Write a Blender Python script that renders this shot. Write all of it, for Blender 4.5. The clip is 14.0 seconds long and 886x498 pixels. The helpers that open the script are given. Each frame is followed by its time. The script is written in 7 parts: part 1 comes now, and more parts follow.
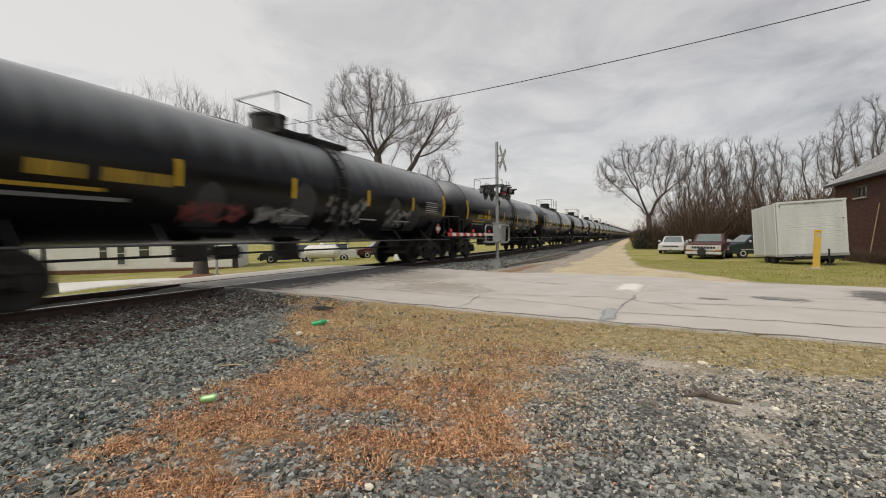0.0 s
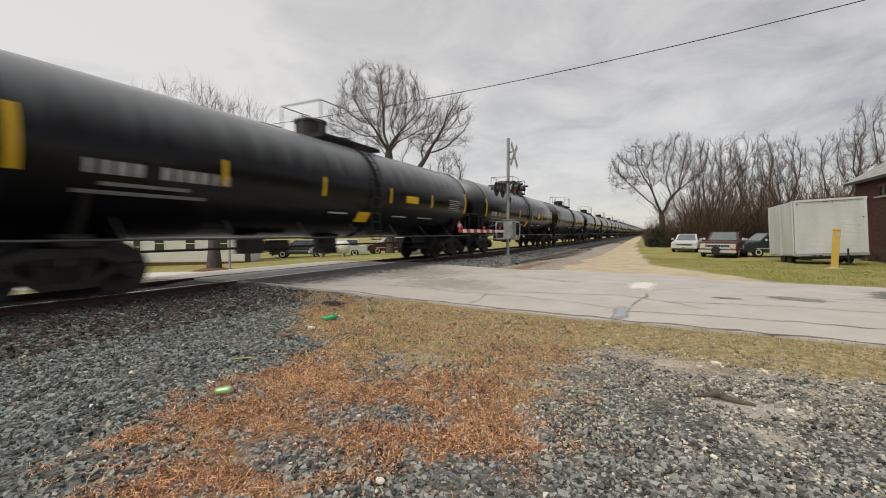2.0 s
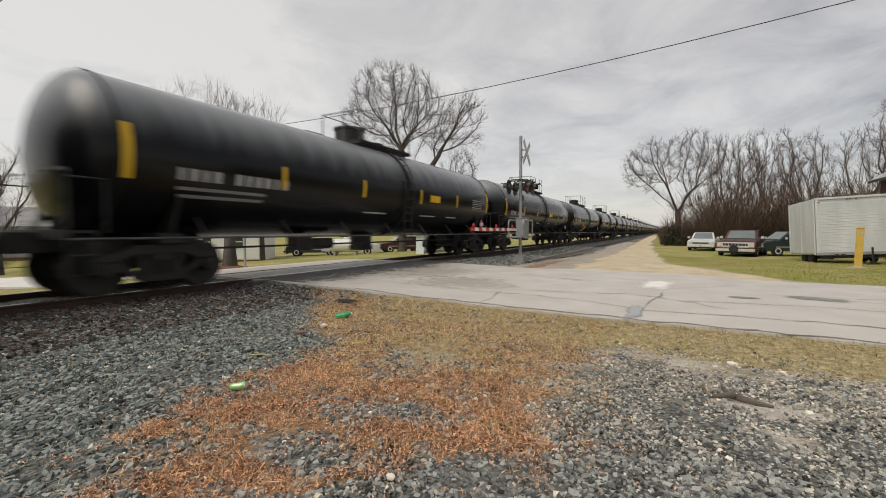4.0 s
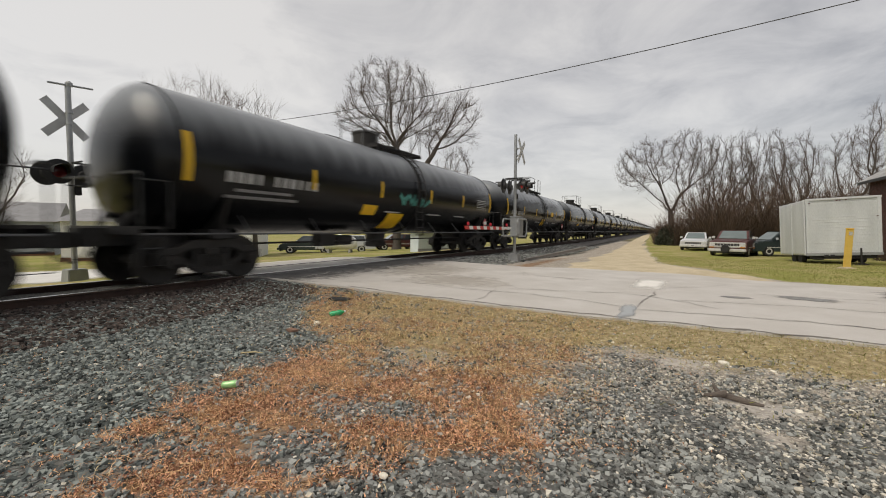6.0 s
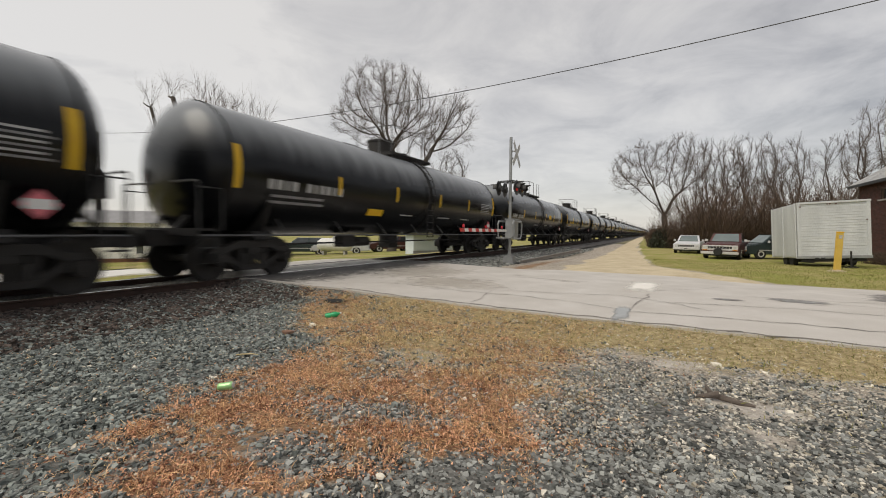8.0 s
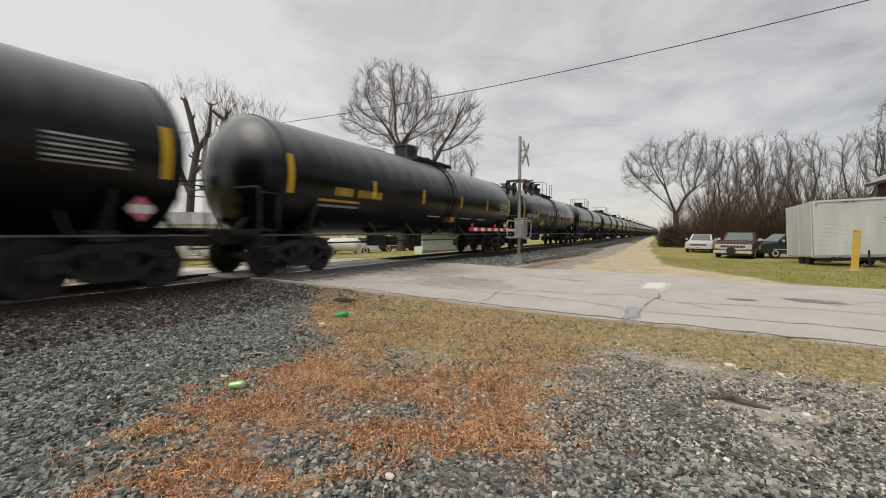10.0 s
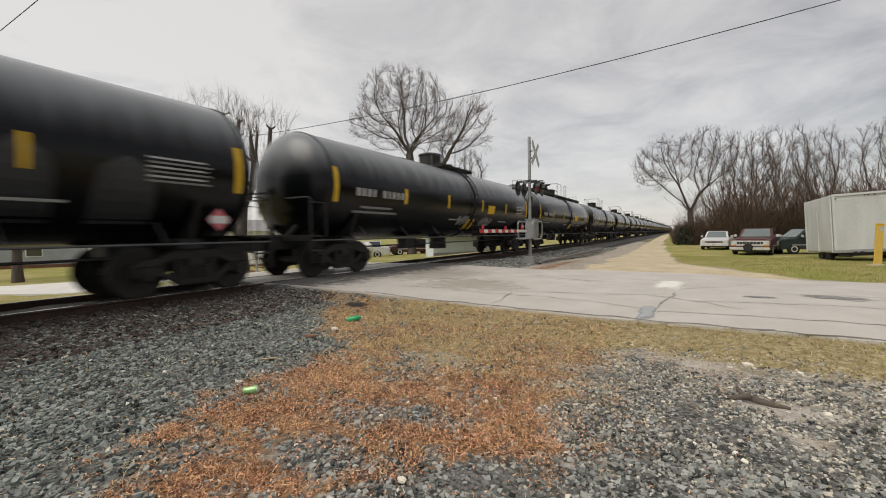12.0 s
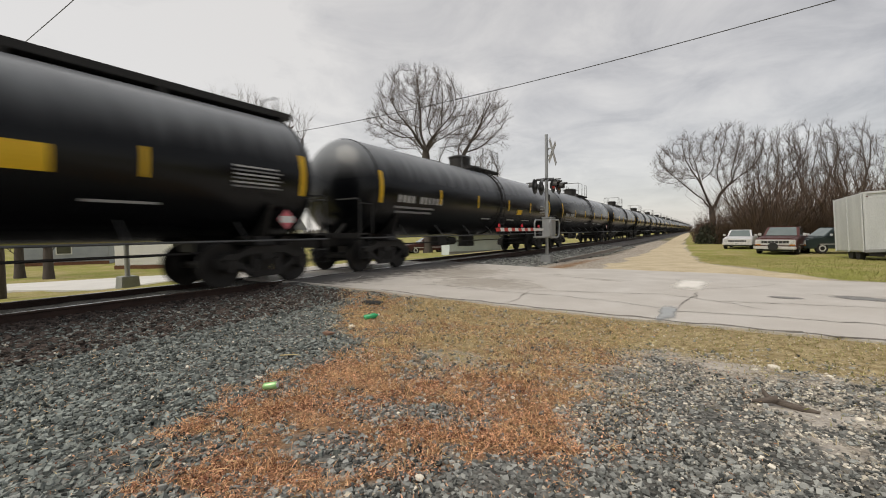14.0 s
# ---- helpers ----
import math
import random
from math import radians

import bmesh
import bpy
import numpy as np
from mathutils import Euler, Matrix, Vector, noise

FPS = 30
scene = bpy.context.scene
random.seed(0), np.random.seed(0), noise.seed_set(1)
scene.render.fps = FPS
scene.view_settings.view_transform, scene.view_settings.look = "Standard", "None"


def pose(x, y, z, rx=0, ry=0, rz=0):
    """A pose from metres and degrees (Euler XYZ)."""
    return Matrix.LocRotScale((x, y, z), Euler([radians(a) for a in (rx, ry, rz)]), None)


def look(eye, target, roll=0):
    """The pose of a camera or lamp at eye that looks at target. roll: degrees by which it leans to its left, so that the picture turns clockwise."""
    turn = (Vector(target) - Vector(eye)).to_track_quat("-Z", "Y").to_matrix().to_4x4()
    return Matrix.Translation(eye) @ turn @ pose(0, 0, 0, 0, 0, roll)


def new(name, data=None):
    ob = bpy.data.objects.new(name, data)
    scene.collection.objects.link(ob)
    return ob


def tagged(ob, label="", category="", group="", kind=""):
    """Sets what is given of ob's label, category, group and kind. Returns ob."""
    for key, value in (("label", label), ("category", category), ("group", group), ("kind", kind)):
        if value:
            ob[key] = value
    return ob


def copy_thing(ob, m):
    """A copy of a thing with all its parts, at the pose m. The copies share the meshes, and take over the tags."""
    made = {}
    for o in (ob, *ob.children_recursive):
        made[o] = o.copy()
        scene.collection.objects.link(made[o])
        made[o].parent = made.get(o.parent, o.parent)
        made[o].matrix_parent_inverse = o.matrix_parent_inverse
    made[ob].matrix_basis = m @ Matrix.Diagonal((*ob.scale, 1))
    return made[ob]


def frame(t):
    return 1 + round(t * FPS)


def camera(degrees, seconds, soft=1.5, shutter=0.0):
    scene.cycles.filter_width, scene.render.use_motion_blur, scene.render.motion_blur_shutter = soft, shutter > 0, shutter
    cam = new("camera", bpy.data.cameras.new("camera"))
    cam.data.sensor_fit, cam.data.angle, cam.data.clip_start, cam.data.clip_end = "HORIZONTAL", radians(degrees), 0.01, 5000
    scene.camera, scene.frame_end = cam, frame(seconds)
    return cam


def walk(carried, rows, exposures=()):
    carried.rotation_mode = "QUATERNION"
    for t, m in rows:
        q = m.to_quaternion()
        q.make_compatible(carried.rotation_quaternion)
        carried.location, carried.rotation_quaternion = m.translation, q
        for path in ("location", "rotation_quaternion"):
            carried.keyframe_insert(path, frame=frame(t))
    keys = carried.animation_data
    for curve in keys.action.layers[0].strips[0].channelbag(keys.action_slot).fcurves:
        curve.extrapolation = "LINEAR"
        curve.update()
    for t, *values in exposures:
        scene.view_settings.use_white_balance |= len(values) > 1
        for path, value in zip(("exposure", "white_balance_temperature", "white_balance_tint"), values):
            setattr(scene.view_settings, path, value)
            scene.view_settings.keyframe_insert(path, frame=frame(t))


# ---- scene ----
cam = camera(93.5, 14.0, soft=1.0, shutter=0.32)


def aim(x, y, z, yaw, pitch, roll):
    """A pose from the eye, the turn to the left of +y, the tilt up and the roll."""
    return pose(x, y, z, 90, 0, yaw) @ pose(0, 0, 0, pitch, 0, 0) @ pose(0, 0, 0, 0, 0, roll)


PATH = [
    (0.0, -0.000, 0.000, 1.120, 25.572, -1.748, -0.299),
    (0.5, 0.011, -0.006, 1.124, 25.313, -1.887, -0.136),
    (1.0, 0.005, -0.004, 1.122, 25.478, -2.018, 0.004),
    (1.5, -0.004, -0.011, 1.127, 26.078, -2.165, 0.095),
    (2.0, -0.010, -0.010, 1.124, 26.941, -2.266, 0.132),
    (2.5, -0.008, -0.009, 1.120, 27.841, -2.317, 0.063),
    (3.0, 0.002, -0.010, 1.121, 28.598, -2.420, 0.028),
    (5.5, 0.001, -0.001, 1.122, 28.322, -2.660, 0.411),
    (6.0, -0.003, 0.002, 1.122, 27.860, -2.726, 0.503),
    (6.5, 0.006, -0.012, 1.123, 27.512, -2.688, 0.543),
    (7.0, 0.004, -0.011, 1.121, 27.240, -2.591, 0.567),
    (7.5, 0.006, -0.020, 1.119, 27.158, -2.483, 0.575),
    (8.0, -0.002, -0.025, 1.123, 27.174, -2.430, 0.679),
    (10.5, -0.009, -0.013, 1.122, 28.806, -2.488, 0.216),
    (11.0, 0.003, -0.010, 1.127, 29.176, -2.409, -0.207),
    (11.5, 0.007, -0.007, 1.124, 29.507, -2.253, -0.514),
    (12.0, 0.013, -0.009, 1.126, 29.983, -2.163, -0.675),
    (12.5, 0.017, -0.014, 1.127, 30.719, -2.067, -0.731),
    (13.0, 0.007, -0.021, 1.124, 31.489, -2.023, -0.736),
    (13.5, 0.003, -0.017, 1.125, 31.995, -2.193, -0.653),
    (14.0, -0.003, -0.009, 1.123, 32.135, -2.331, -0.642),
]

walk(cam, [(t, aim(*row)) for t, *row in PATH], [(0.0, 0.37, 6950, 11), (14.0, 0.37, 6950, 11)])

# ---- daylight: overcast sky ----
SUN_UP, SUN_TURN = radians(52), radians(205)
world = bpy.data.worlds.new("overcast_sky")
world.use_nodes = True
scene.world = world
wn, wl = world.node_tree.nodes, world.node_tree.links
wn.clear()


def wnode(kind, **values):
    n = wn.new(kind)
    for key, value in values.items():
        n.inputs[key].default_value = value
    return n


w_out, w_bg = wnode("ShaderNodeOutputWorld"), wnode("ShaderNodeBackground", Strength=1.0)
w_co, w_sep = wnode("ShaderNodeTexCoord"), wnode("ShaderNodeSeparateXYZ")
wl.new(w_co.outputs["Generated"], w_sep.inputs[0])


def wmath(op, a, b=None):
    n = wn.new("ShaderNodeMath")
    n.operation = op
    for slot, v in enumerate((a, b)):
        if v is None:
            continue
        if isinstance(v, (int, float)):
            n.inputs[slot].default_value = v
        else:
            wl.new(v, n.inputs[slot])
    return n.outputs[0]


w_high = wmath("ADD", wmath("MAXIMUM", w_sep.outputs["Z"], 0.0), 0.16)
w_flat = wn.new("ShaderNodeCombineXYZ")
wl.new(wmath("DIVIDE", w_sep.outputs["X"], w_high), w_flat.inputs[0])
wl.new(wmath("DIVIDE", w_sep.outputs["Y"], w_high), w_flat.inputs[1])
w_big = wnode("ShaderNodeTexNoise", Scale=0.55, Detail=7.0, Roughness=0.55, Distortion=0.25)
w_small = wnode("ShaderNodeTexNoise", Scale=1.9, Detail=7.0, Roughness=0.6, Distortion=0.5)
for n in (w_big, w_small):
    wl.new(w_flat.outputs[0], n.inputs["Vector"])
w_cloud = wmath("ADD", wmath("MULTIPLY", w_big.outputs[0], 0.54), wmath("MULTIPLY", w_small.outputs[0], 0.46))
# the cover is thinner towards -x (over the tracks) and darker over +x
w_cloud = wmath("ADD", w_cloud, wmath("MULTIPLY", w_sep.outputs["X"], -0.13))
w_ramp = wn.new("ShaderNodeValToRGB")
wl.new(w_cloud, w_ramp.inputs[0])
w_ramp.color_ramp.elements[0].position, w_ramp.color_ramp.elements[0].color = 0.38, (0.25, 0.252, 0.262, 1)
w_ramp.color_ramp.elements[1].position, w_ramp.color_ramp.elements[1].color = 0.64, (0.515, 0.515, 0.512, 1)
w_mid = w_ramp.color_ramp.elements.new(0.50)
w_mid.color = (0.385, 0.387, 0.395, 1)
# paler, even light low over the horizon
w_low = wn.new("ShaderNodeMapRange")
wl.new(w_sep.outputs["Z"], w_low.inputs[0])
w_low.inputs[1].default_value, w_low.inputs[2].default_value = 0.0, 0.22
w_low.inputs[3].default_value, w_low.inputs[4].default_value = 0.85, 0.0
w_haze = wn.new("ShaderNodeMixRGB")
w_haze.inputs[2].default_value = (0.43, 0.43, 0.435, 1)
wl.new(w_low.outputs[0], w_haze.inputs[0])
wl.new(w_ramp.outputs[0], w_haze.inputs[1])
w_sky = wn.new("ShaderNodeTexSky")
w_sky.sky_type, w_sky.sun_disc = "NISHITA", False
w_sky.sun_elevation, w_sky.sun_rotation = SUN_UP, SUN_TURN
w_mix = wn.new("ShaderNodeMixRGB")
w_mix.blend_type = "ADD"
w_mix.inputs[0].default_value = 0.02
wl.new(w_haze.outputs[0], w_mix.inputs[1])
wl.new(w_sky.outputs[0], w_mix.inputs[2])
wl.new(w_mix.outputs[0], w_bg.inputs[0])
wl.new(w_bg.outputs[0], w_out.inputs[0])

sun = new("sun", bpy.data.lights.new("sun", "SUN"))
sun.data.energy, sun.data.angle, sun.data.color = 1.5, radians(40), (1.0, 0.95, 0.86)
sun.matrix_basis = look((0, 0, 0), (-math.sin(SUN_TURN) * math.cos(SUN_UP), -math.cos(SUN_TURN) * math.cos(SUN_UP), -math.sin(SUN_UP)))

# ---- materials ----


def mat(name, c1, c2, scale=6.0, rough=0.7, metal=0.0, bump=0.0, fine=60.0, spread=0.25, streak=None, island=0.0, rnd=0.0, rough2=None, spec=0.5):
    """Two colours mixed by a coarse and a fine noise, in metres; streak stretches the noise along an axis (x, y, z factors)."""
    m = bpy.data.materials.new(name)
    m.use_nodes = True
    n, l = m.node_tree.nodes, m.node_tree.links
    b = n["Principled BSDF"]
    co = n.new("ShaderNodeTexCoord")
    src = co.outputs["Object"]
    if streak:
        mp = n.new("ShaderNodeMapping")
        mp.inputs["Scale"].default_value = streak
        l.new(src, mp.inputs[0])
        src = mp.outputs[0]
    big, small = n.new("ShaderNodeTexNoise"), n.new("ShaderNodeTexNoise")
    big.inputs["Scale"].default_value, small.inputs["Scale"].default_value = scale, fine
    big.inputs["Detail"].default_value, small.inputs["Detail"].default_value = 6, 3
    l.new(src, big.inputs["Vector"]), l.new(src, small.inputs["Vector"])
    add = n.new("ShaderNodeMath")
    add.operation = "MULTIPLY_ADD"
    l.new(small.outputs[0], add.inputs[0])
    add.inputs[1].default_value = 0.45
    half = n.new("ShaderNodeMath")
    half.operation = "MULTIPLY"
    half.inputs[1].default_value = 0.55
    l.new(big.outputs[0], half.inputs[0])
    l.new(half.outputs[0], add.inputs[2])
    value = add.outputs[0]
    if island or rnd:
        r = n.new("ShaderNodeNewGeometry" if island else "ShaderNodeObjectInfo")
        k = n.new("ShaderNodeMath")
        k.operation = "MULTIPLY_ADD"
        l.new(r.outputs["Random Per Island" if island else "Random"], k.inputs[0])
        k.inputs[1].default_value = island or rnd
        sub = n.new("ShaderNodeMath")
        sub.operation = "SUBTRACT"
        l.new(value, sub.inputs[0])
        sub.inputs[1].default_value = (island or rnd) / 2
        l.new(sub.outputs[0], k.inputs[2])
        value = k.outputs[0]
    ramp = n.new("ShaderNodeValToRGB")
    ramp.color_ramp.elements[0].position, ramp.color_ramp.elements[1].position = 0.5 - spread, 0.5 + spread
    ramp.color_ramp.elements[0].color, ramp.color_ramp.elements[1].color = (*c1, 1), (*c2, 1)
    l.new(value, ramp.inputs[0])
    l.new(ramp.outputs[0], b.inputs["Base Color"])
    b.inputs["Metallic"].default_value = metal
    b.inputs["Roughness"].default_value = rough
    b.inputs["Specular IOR Level"].default_value = spec
    if rough2 is not None:
        mr = n.new("ShaderNodeMapRange")
        l.new(big.outputs[0], mr.inputs[0])
        mr.inputs[1].default_value, mr.inputs[2].default_value = 0.35, 0.65
        mr.inputs[3].default_value, mr.inputs[4].default_value = rough, rough2
        l.new(mr.outputs[0], b.inputs["Roughness"])
    if bump:
        bp = n.new("ShaderNodeBump")
        bp.inputs["Strength"].default_value, bp.inputs["Distance"].default_value = 1.0, bump
        l.new(add.outputs[0], bp.inputs["Height"])
        l.new(bp.outputs[0], b.inputs["Normal"])
    return m


def glow(name, colour, strength):
    m = mat(name, colour, colour, rough=0.3)
    b = m.node_tree.nodes["Principled BSDF"]
    b.inputs["Emission Color"].default_value = (*colour, 1)
    b.inputs["Emission Strength"].default_value = strength
    return m


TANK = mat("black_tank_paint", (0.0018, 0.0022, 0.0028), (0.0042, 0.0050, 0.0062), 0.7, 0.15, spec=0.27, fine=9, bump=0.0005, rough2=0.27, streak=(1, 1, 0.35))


def dust_and_sheen(m, low, high, dust):
    """Dust and sky sheen, painted pale into a tank's upper half, with streaks."""
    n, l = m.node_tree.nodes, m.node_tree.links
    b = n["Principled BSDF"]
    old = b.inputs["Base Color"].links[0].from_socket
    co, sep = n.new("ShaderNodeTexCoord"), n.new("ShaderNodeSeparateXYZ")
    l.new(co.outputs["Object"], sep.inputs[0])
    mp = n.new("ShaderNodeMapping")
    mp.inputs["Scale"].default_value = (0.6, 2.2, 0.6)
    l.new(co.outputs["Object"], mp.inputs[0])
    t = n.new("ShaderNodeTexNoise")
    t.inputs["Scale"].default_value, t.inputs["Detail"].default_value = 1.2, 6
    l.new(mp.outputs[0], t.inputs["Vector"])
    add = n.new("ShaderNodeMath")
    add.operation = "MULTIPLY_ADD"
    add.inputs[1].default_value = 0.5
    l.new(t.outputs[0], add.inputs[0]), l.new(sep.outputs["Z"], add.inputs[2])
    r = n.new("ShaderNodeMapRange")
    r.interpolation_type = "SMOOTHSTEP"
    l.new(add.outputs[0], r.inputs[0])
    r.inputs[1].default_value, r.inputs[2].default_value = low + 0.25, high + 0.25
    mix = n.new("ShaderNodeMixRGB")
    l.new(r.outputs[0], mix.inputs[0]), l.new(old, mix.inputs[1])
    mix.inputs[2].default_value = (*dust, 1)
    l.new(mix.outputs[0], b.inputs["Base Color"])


dust_and_sheen(TANK, 2.60, 3.75, (0.225, 0.240, 0.255))
TANK_END = mat("dusty_black_paint", (0.006, 0.006, 0.0065), (0.018, 0.018, 0.018), 1.1, 0.72, fine=12, rough2=0.85, spec=0.2)
IRON = mat("grimy_cast_iron", (0.005, 0.0045, 0.004), (0.026, 0.023, 0.021), 3, 0.65, 0.0, 0.003, 40)
WHEEL = mat("worn_wheel_steel", (0.006, 0.0054, 0.005), (0.030, 0.026, 0.023), 4, 0.6, 0.1, 0.002, 40)
ROD = mat("grey_handrail_steel", (0.05, 0.05, 0.05), (0.16, 0.16, 0.16), 3, 0.4, 0.4, 0, 40)
DARK_ROD = mat("grimy_black_handrail", (0.012, 0.012, 0.012), (0.05, 0.05, 0.05), 3, 0.5, 0.2, 0, 40)
GREY_LOBE = mat("rubbed_grey_paint", (0.012, 0.0135, 0.015), (0.045, 0.049, 0.053), 1.2, 0.5, fine=20)
YELLOW_INK = mat("faded_yellow_stencil", (0.38, 0.24, 0.02), (0.62, 0.40, 0.04), 6, 0.6, fine=40)
YELLOW = mat("reflective_yellow_sheet", (0.74, 0.42, 0.010), (0.92, 0.58, 0.02), 5, 0.45, fine=40)
WHITE_INK = mat("faded_white_stencil", (0.28, 0.28, 0.28), (0.62, 0.62, 0.60), 9, 0.6, fine=60)
GREY_INK = mat("grey_stencil", (0.11, 0.11, 0.11), (0.34, 0.34, 0.34), 9, 0.6, fine=60)
GREEN_INK = mat("teal_spray_paint", (0.03, 0.17, 0.15), (0.08, 0.36, 0.30), 5, 0.5, fine=40)
RED_INK = mat("dull_red_spray_paint", (0.10, 0.02, 0.02), (0.28, 0.07, 0.06), 5, 0.5, fine=40)
PLACARD = mat("red_placard", (0.55, 0.10, 0.13), (0.75, 0.22, 0.25), 5, 0.5)
WHITE = mat("white_paint", (0.68, 0.68, 0.66), (0.82, 0.82, 0.80), 4, 0.5, fine=60)
GALV = mat("galvanised_steel", (0.26, 0.27, 0.27), (0.42, 0.43, 0.43), 5, 0.45, 0.6, 0.001, 60)
ALU = mat("weathered_white_panel", (0.42, 0.44, 0.445), (0.68, 0.70, 0.70), 1.6, 0.5, 0.0, 0.001, 40, streak=(1, 1, 0.2))
BLACK = mat("matt_black_paint", (0.012, 0.012, 0.012), (0.03, 0.03, 0.03), 6, 0.5)
RUBBER = mat("black_rubber", (0.012, 0.012, 0.012), (0.03, 0.03, 0.03), 8, 0.85, bump=0.002)
RED = mat("red_reflective_sheet", (0.42, 0.02, 0.02), (0.62, 0.05, 0.04), 6, 0.4)
RED_GLASS = glow("lit_red_lens", (0.42, 0.01, 0.02), 0.06)
DARK_LENS = mat("dark_red_lens", (0.06, 0.004, 0.005), (0.1, 0.01, 0.01), 6, 0.15)
CONCRETE = mat("weathered_concrete", (0.32, 0.31, 0.29), (0.5, 0.49, 0.46), 3, 0.85, bump=0.003, fine=70)
RAIL_RUST = mat("rusty_rail_side", (0.022, 0.013, 0.010), (0.07, 0.038, 0.028), 5, 0.8, 0.1, 0.002, 50)
RAIL_TOP = mat("polished_rail_head", (0.45, 0.45, 0.46), (0.7, 0.7, 0.7), 5, 0.25, 1.0)
TIE = mat("creosoted_timber", (0.03, 0.022, 0.018), (0.10, 0.08, 0.065), 4, 0.85, bump=0.006, fine=50, streak=(0.3, 3, 3), rnd=0.2)
BARK = mat("grey_brown_bark", (0.040, 0.033, 0.028), (0.125, 0.105, 0.092), 5, 0.9, bump=0.008, fine=40, streak=(2, 2, 0.4))
TWIG = mat("bare_twigs", (0.054, 0.040, 0.032), (0.135, 0.103, 0.084), 2, 0.9, fine=20, island=0.3)
BRUSH = mat("bare_brown_brush", (0.038, 0.026, 0.019), (0.135, 0.090, 0.064), 1.5, 0.9, fine=15, island=0.5)
CEDAR = mat("dark_evergreen", (0.012, 0.016, 0.009), (0.045, 0.05, 0.025), 2, 0.8, fine=20, island=0.4)
# Reflected sky and the view through are put into this pale glass tone.
WINDSCREEN = mat("sky_pale_windscreen", (0.10, 0.13, 0.13), (0.18, 0.22, 0.215), 2, 0.08, 0.0, spec=1.0)
GLASS = mat("dark_car_glass", (0.02, 0.025, 0.027), (0.05, 0.06, 0.06), 2, 0.06, 0.0, spec=1.0)


# ---- shapes ----


class Shape:
    """Vertices and faces that become one mesh."""

    def __init__(self):
        self.v, self.f = [], []

    def add(self, verts, faces):
        k = len(self.v)
        self.v.extend(tuple(p) for p in verts)
        self.f.extend(tuple(i + k for i in face) for face in faces)
        return self

    def box(self, centre, size, m=None, taper=(1, 1)):
        x, y, z = (s / 2 for s in size)
        pts = [Vector((i * x * (taper[0] if k > 0 else 1), j * y * (taper[1] if k > 0 else 1), k * z)) for i in (-1, 1) for j in (-1, 1) for k in (-1, 1)]
        pts = [(m @ p if m else p) + Vector(centre) for p in pts]
        return self.add(pts, [(0, 1, 3, 2), (4, 6, 7, 5), (0, 4, 5, 1), (2, 3, 7, 6), (0, 2, 6, 4), (1, 5, 7, 3)])

    def tube(self, points, radii, seg=8, caps=True):
        """A round bar along a line of points."""
        points = [Vector(p) for p in points]
        if isinstance(radii, (int, float)):
            radii = [radii] * len(points)
        verts, faces, side = [], [], None
        for i, p in enumerate(points):
            way = (points[min(i + 1, len(points) - 1)] - points[max(i - 1, 0)]).normalized()
            if side is None:
                side = way.orthogonal().normalized()
            side = (side - way * side.dot(way)).normalized()
            up = way.cross(side)
            for s in range(seg):
                a = 2 * math.pi * s / seg
                verts.append(p + (side * math.cos(a) + up * math.sin(a)) * radii[i])
        for i in range(len(points) - 1):
            for s in range(seg):
                t = (s + 1) % seg
                faces.append((i * seg + s, i * seg + t, i * seg + seg + t, i * seg + seg + s))
        if caps:
            faces.append(tuple(range(seg))[::-1])
            faces.append(tuple(range((len(points) - 1) * seg, len(points) * seg)))
        return self.add(verts, faces)

    def lathe(self, profile, seg=32, m=None):
        """Turns (radius, height) pairs round the local z axis."""
        verts, faces = [], []
        for r, h in profile:
            for s in range(seg):
                a = 2 * math.pi * s / seg
                p = Vector((r * math.cos(a), r * math.sin(a), h))
                verts.append(m @ p if m else p)
        n = len(profile)
        for i in range(n - 1):
            for s in range(seg):
                t = (s + 1) % seg
                faces.append((i * seg + s, i * seg + t, i * seg + seg + t, i * seg + seg + s))
        faces.append(tuple(range(seg))[::-1])
        faces.append(tuple(range((n - 1) * seg, n * seg)))
        return self.add(verts, faces)

    def extrude(self, outline, depth, m):
        """A plate: an outline in the local x, y plane, pushed along z by depth."""
        n = len(outline)
        pts = [m @ Vector((x, y, z)) for z in (0, depth) for x, y in outline]
        return self.add(pts, [tuple(range(n))[::-1], tuple(range(n, 2 * n))] + [(i, (i + 1) % n, n + (i + 1) % n, n + i) for i in range(n)])

    def mesh(self, name, material, bevel=0.0, smooth=None):
        me = bpy.data.meshes.new(name)
        me.from_pydata(self.v, [], self.f)
        bm = bmesh.new()
        bm.from_mesh(me)
        bmesh.ops.recalc_face_normals(bm, faces=bm.faces)
        if bevel:
            bmesh.ops.bevel(bm, geom=list(bm.edges), offset=bevel, segments=2, affect="EDGES", clamp_overlap=True)
        bm.to_mesh(me)
        bm.free()
        me.materials.append(material)
        if smooth is not None:
            me.shade_smooth()
            me.set_sharp_from_angle(angle=radians(smooth))
        return me


def part(name, shape, material, parent, label="", bevel=0.0, smooth=None, m=None):
    """Links a shape as one mesh object under a thing or under a part."""
    ob = new(name, shape.mesh(name, material, bevel, smooth) if isinstance(shape, Shape) else shape)
    ob.parent = parent
    if m:
        ob.matrix_basis = m
    return tagged(ob, label)


def thing(name, label, category, m=None, group="", kind=""):
    ob = new(name)
    ob.empty_display_size = 0.2
    if m:
        ob.matrix_basis = m
    return tagged(ob, label, category, group, kind)


def single(name, shape, material, label, category, kind="", bevel=0.0, smooth=None, m=None, group=""):
    ob = new(name, shape.mesh(name, material, bevel, smooth))
    if m:
        ob.matrix_basis = m
    return tagged(ob, label, category, group, kind)


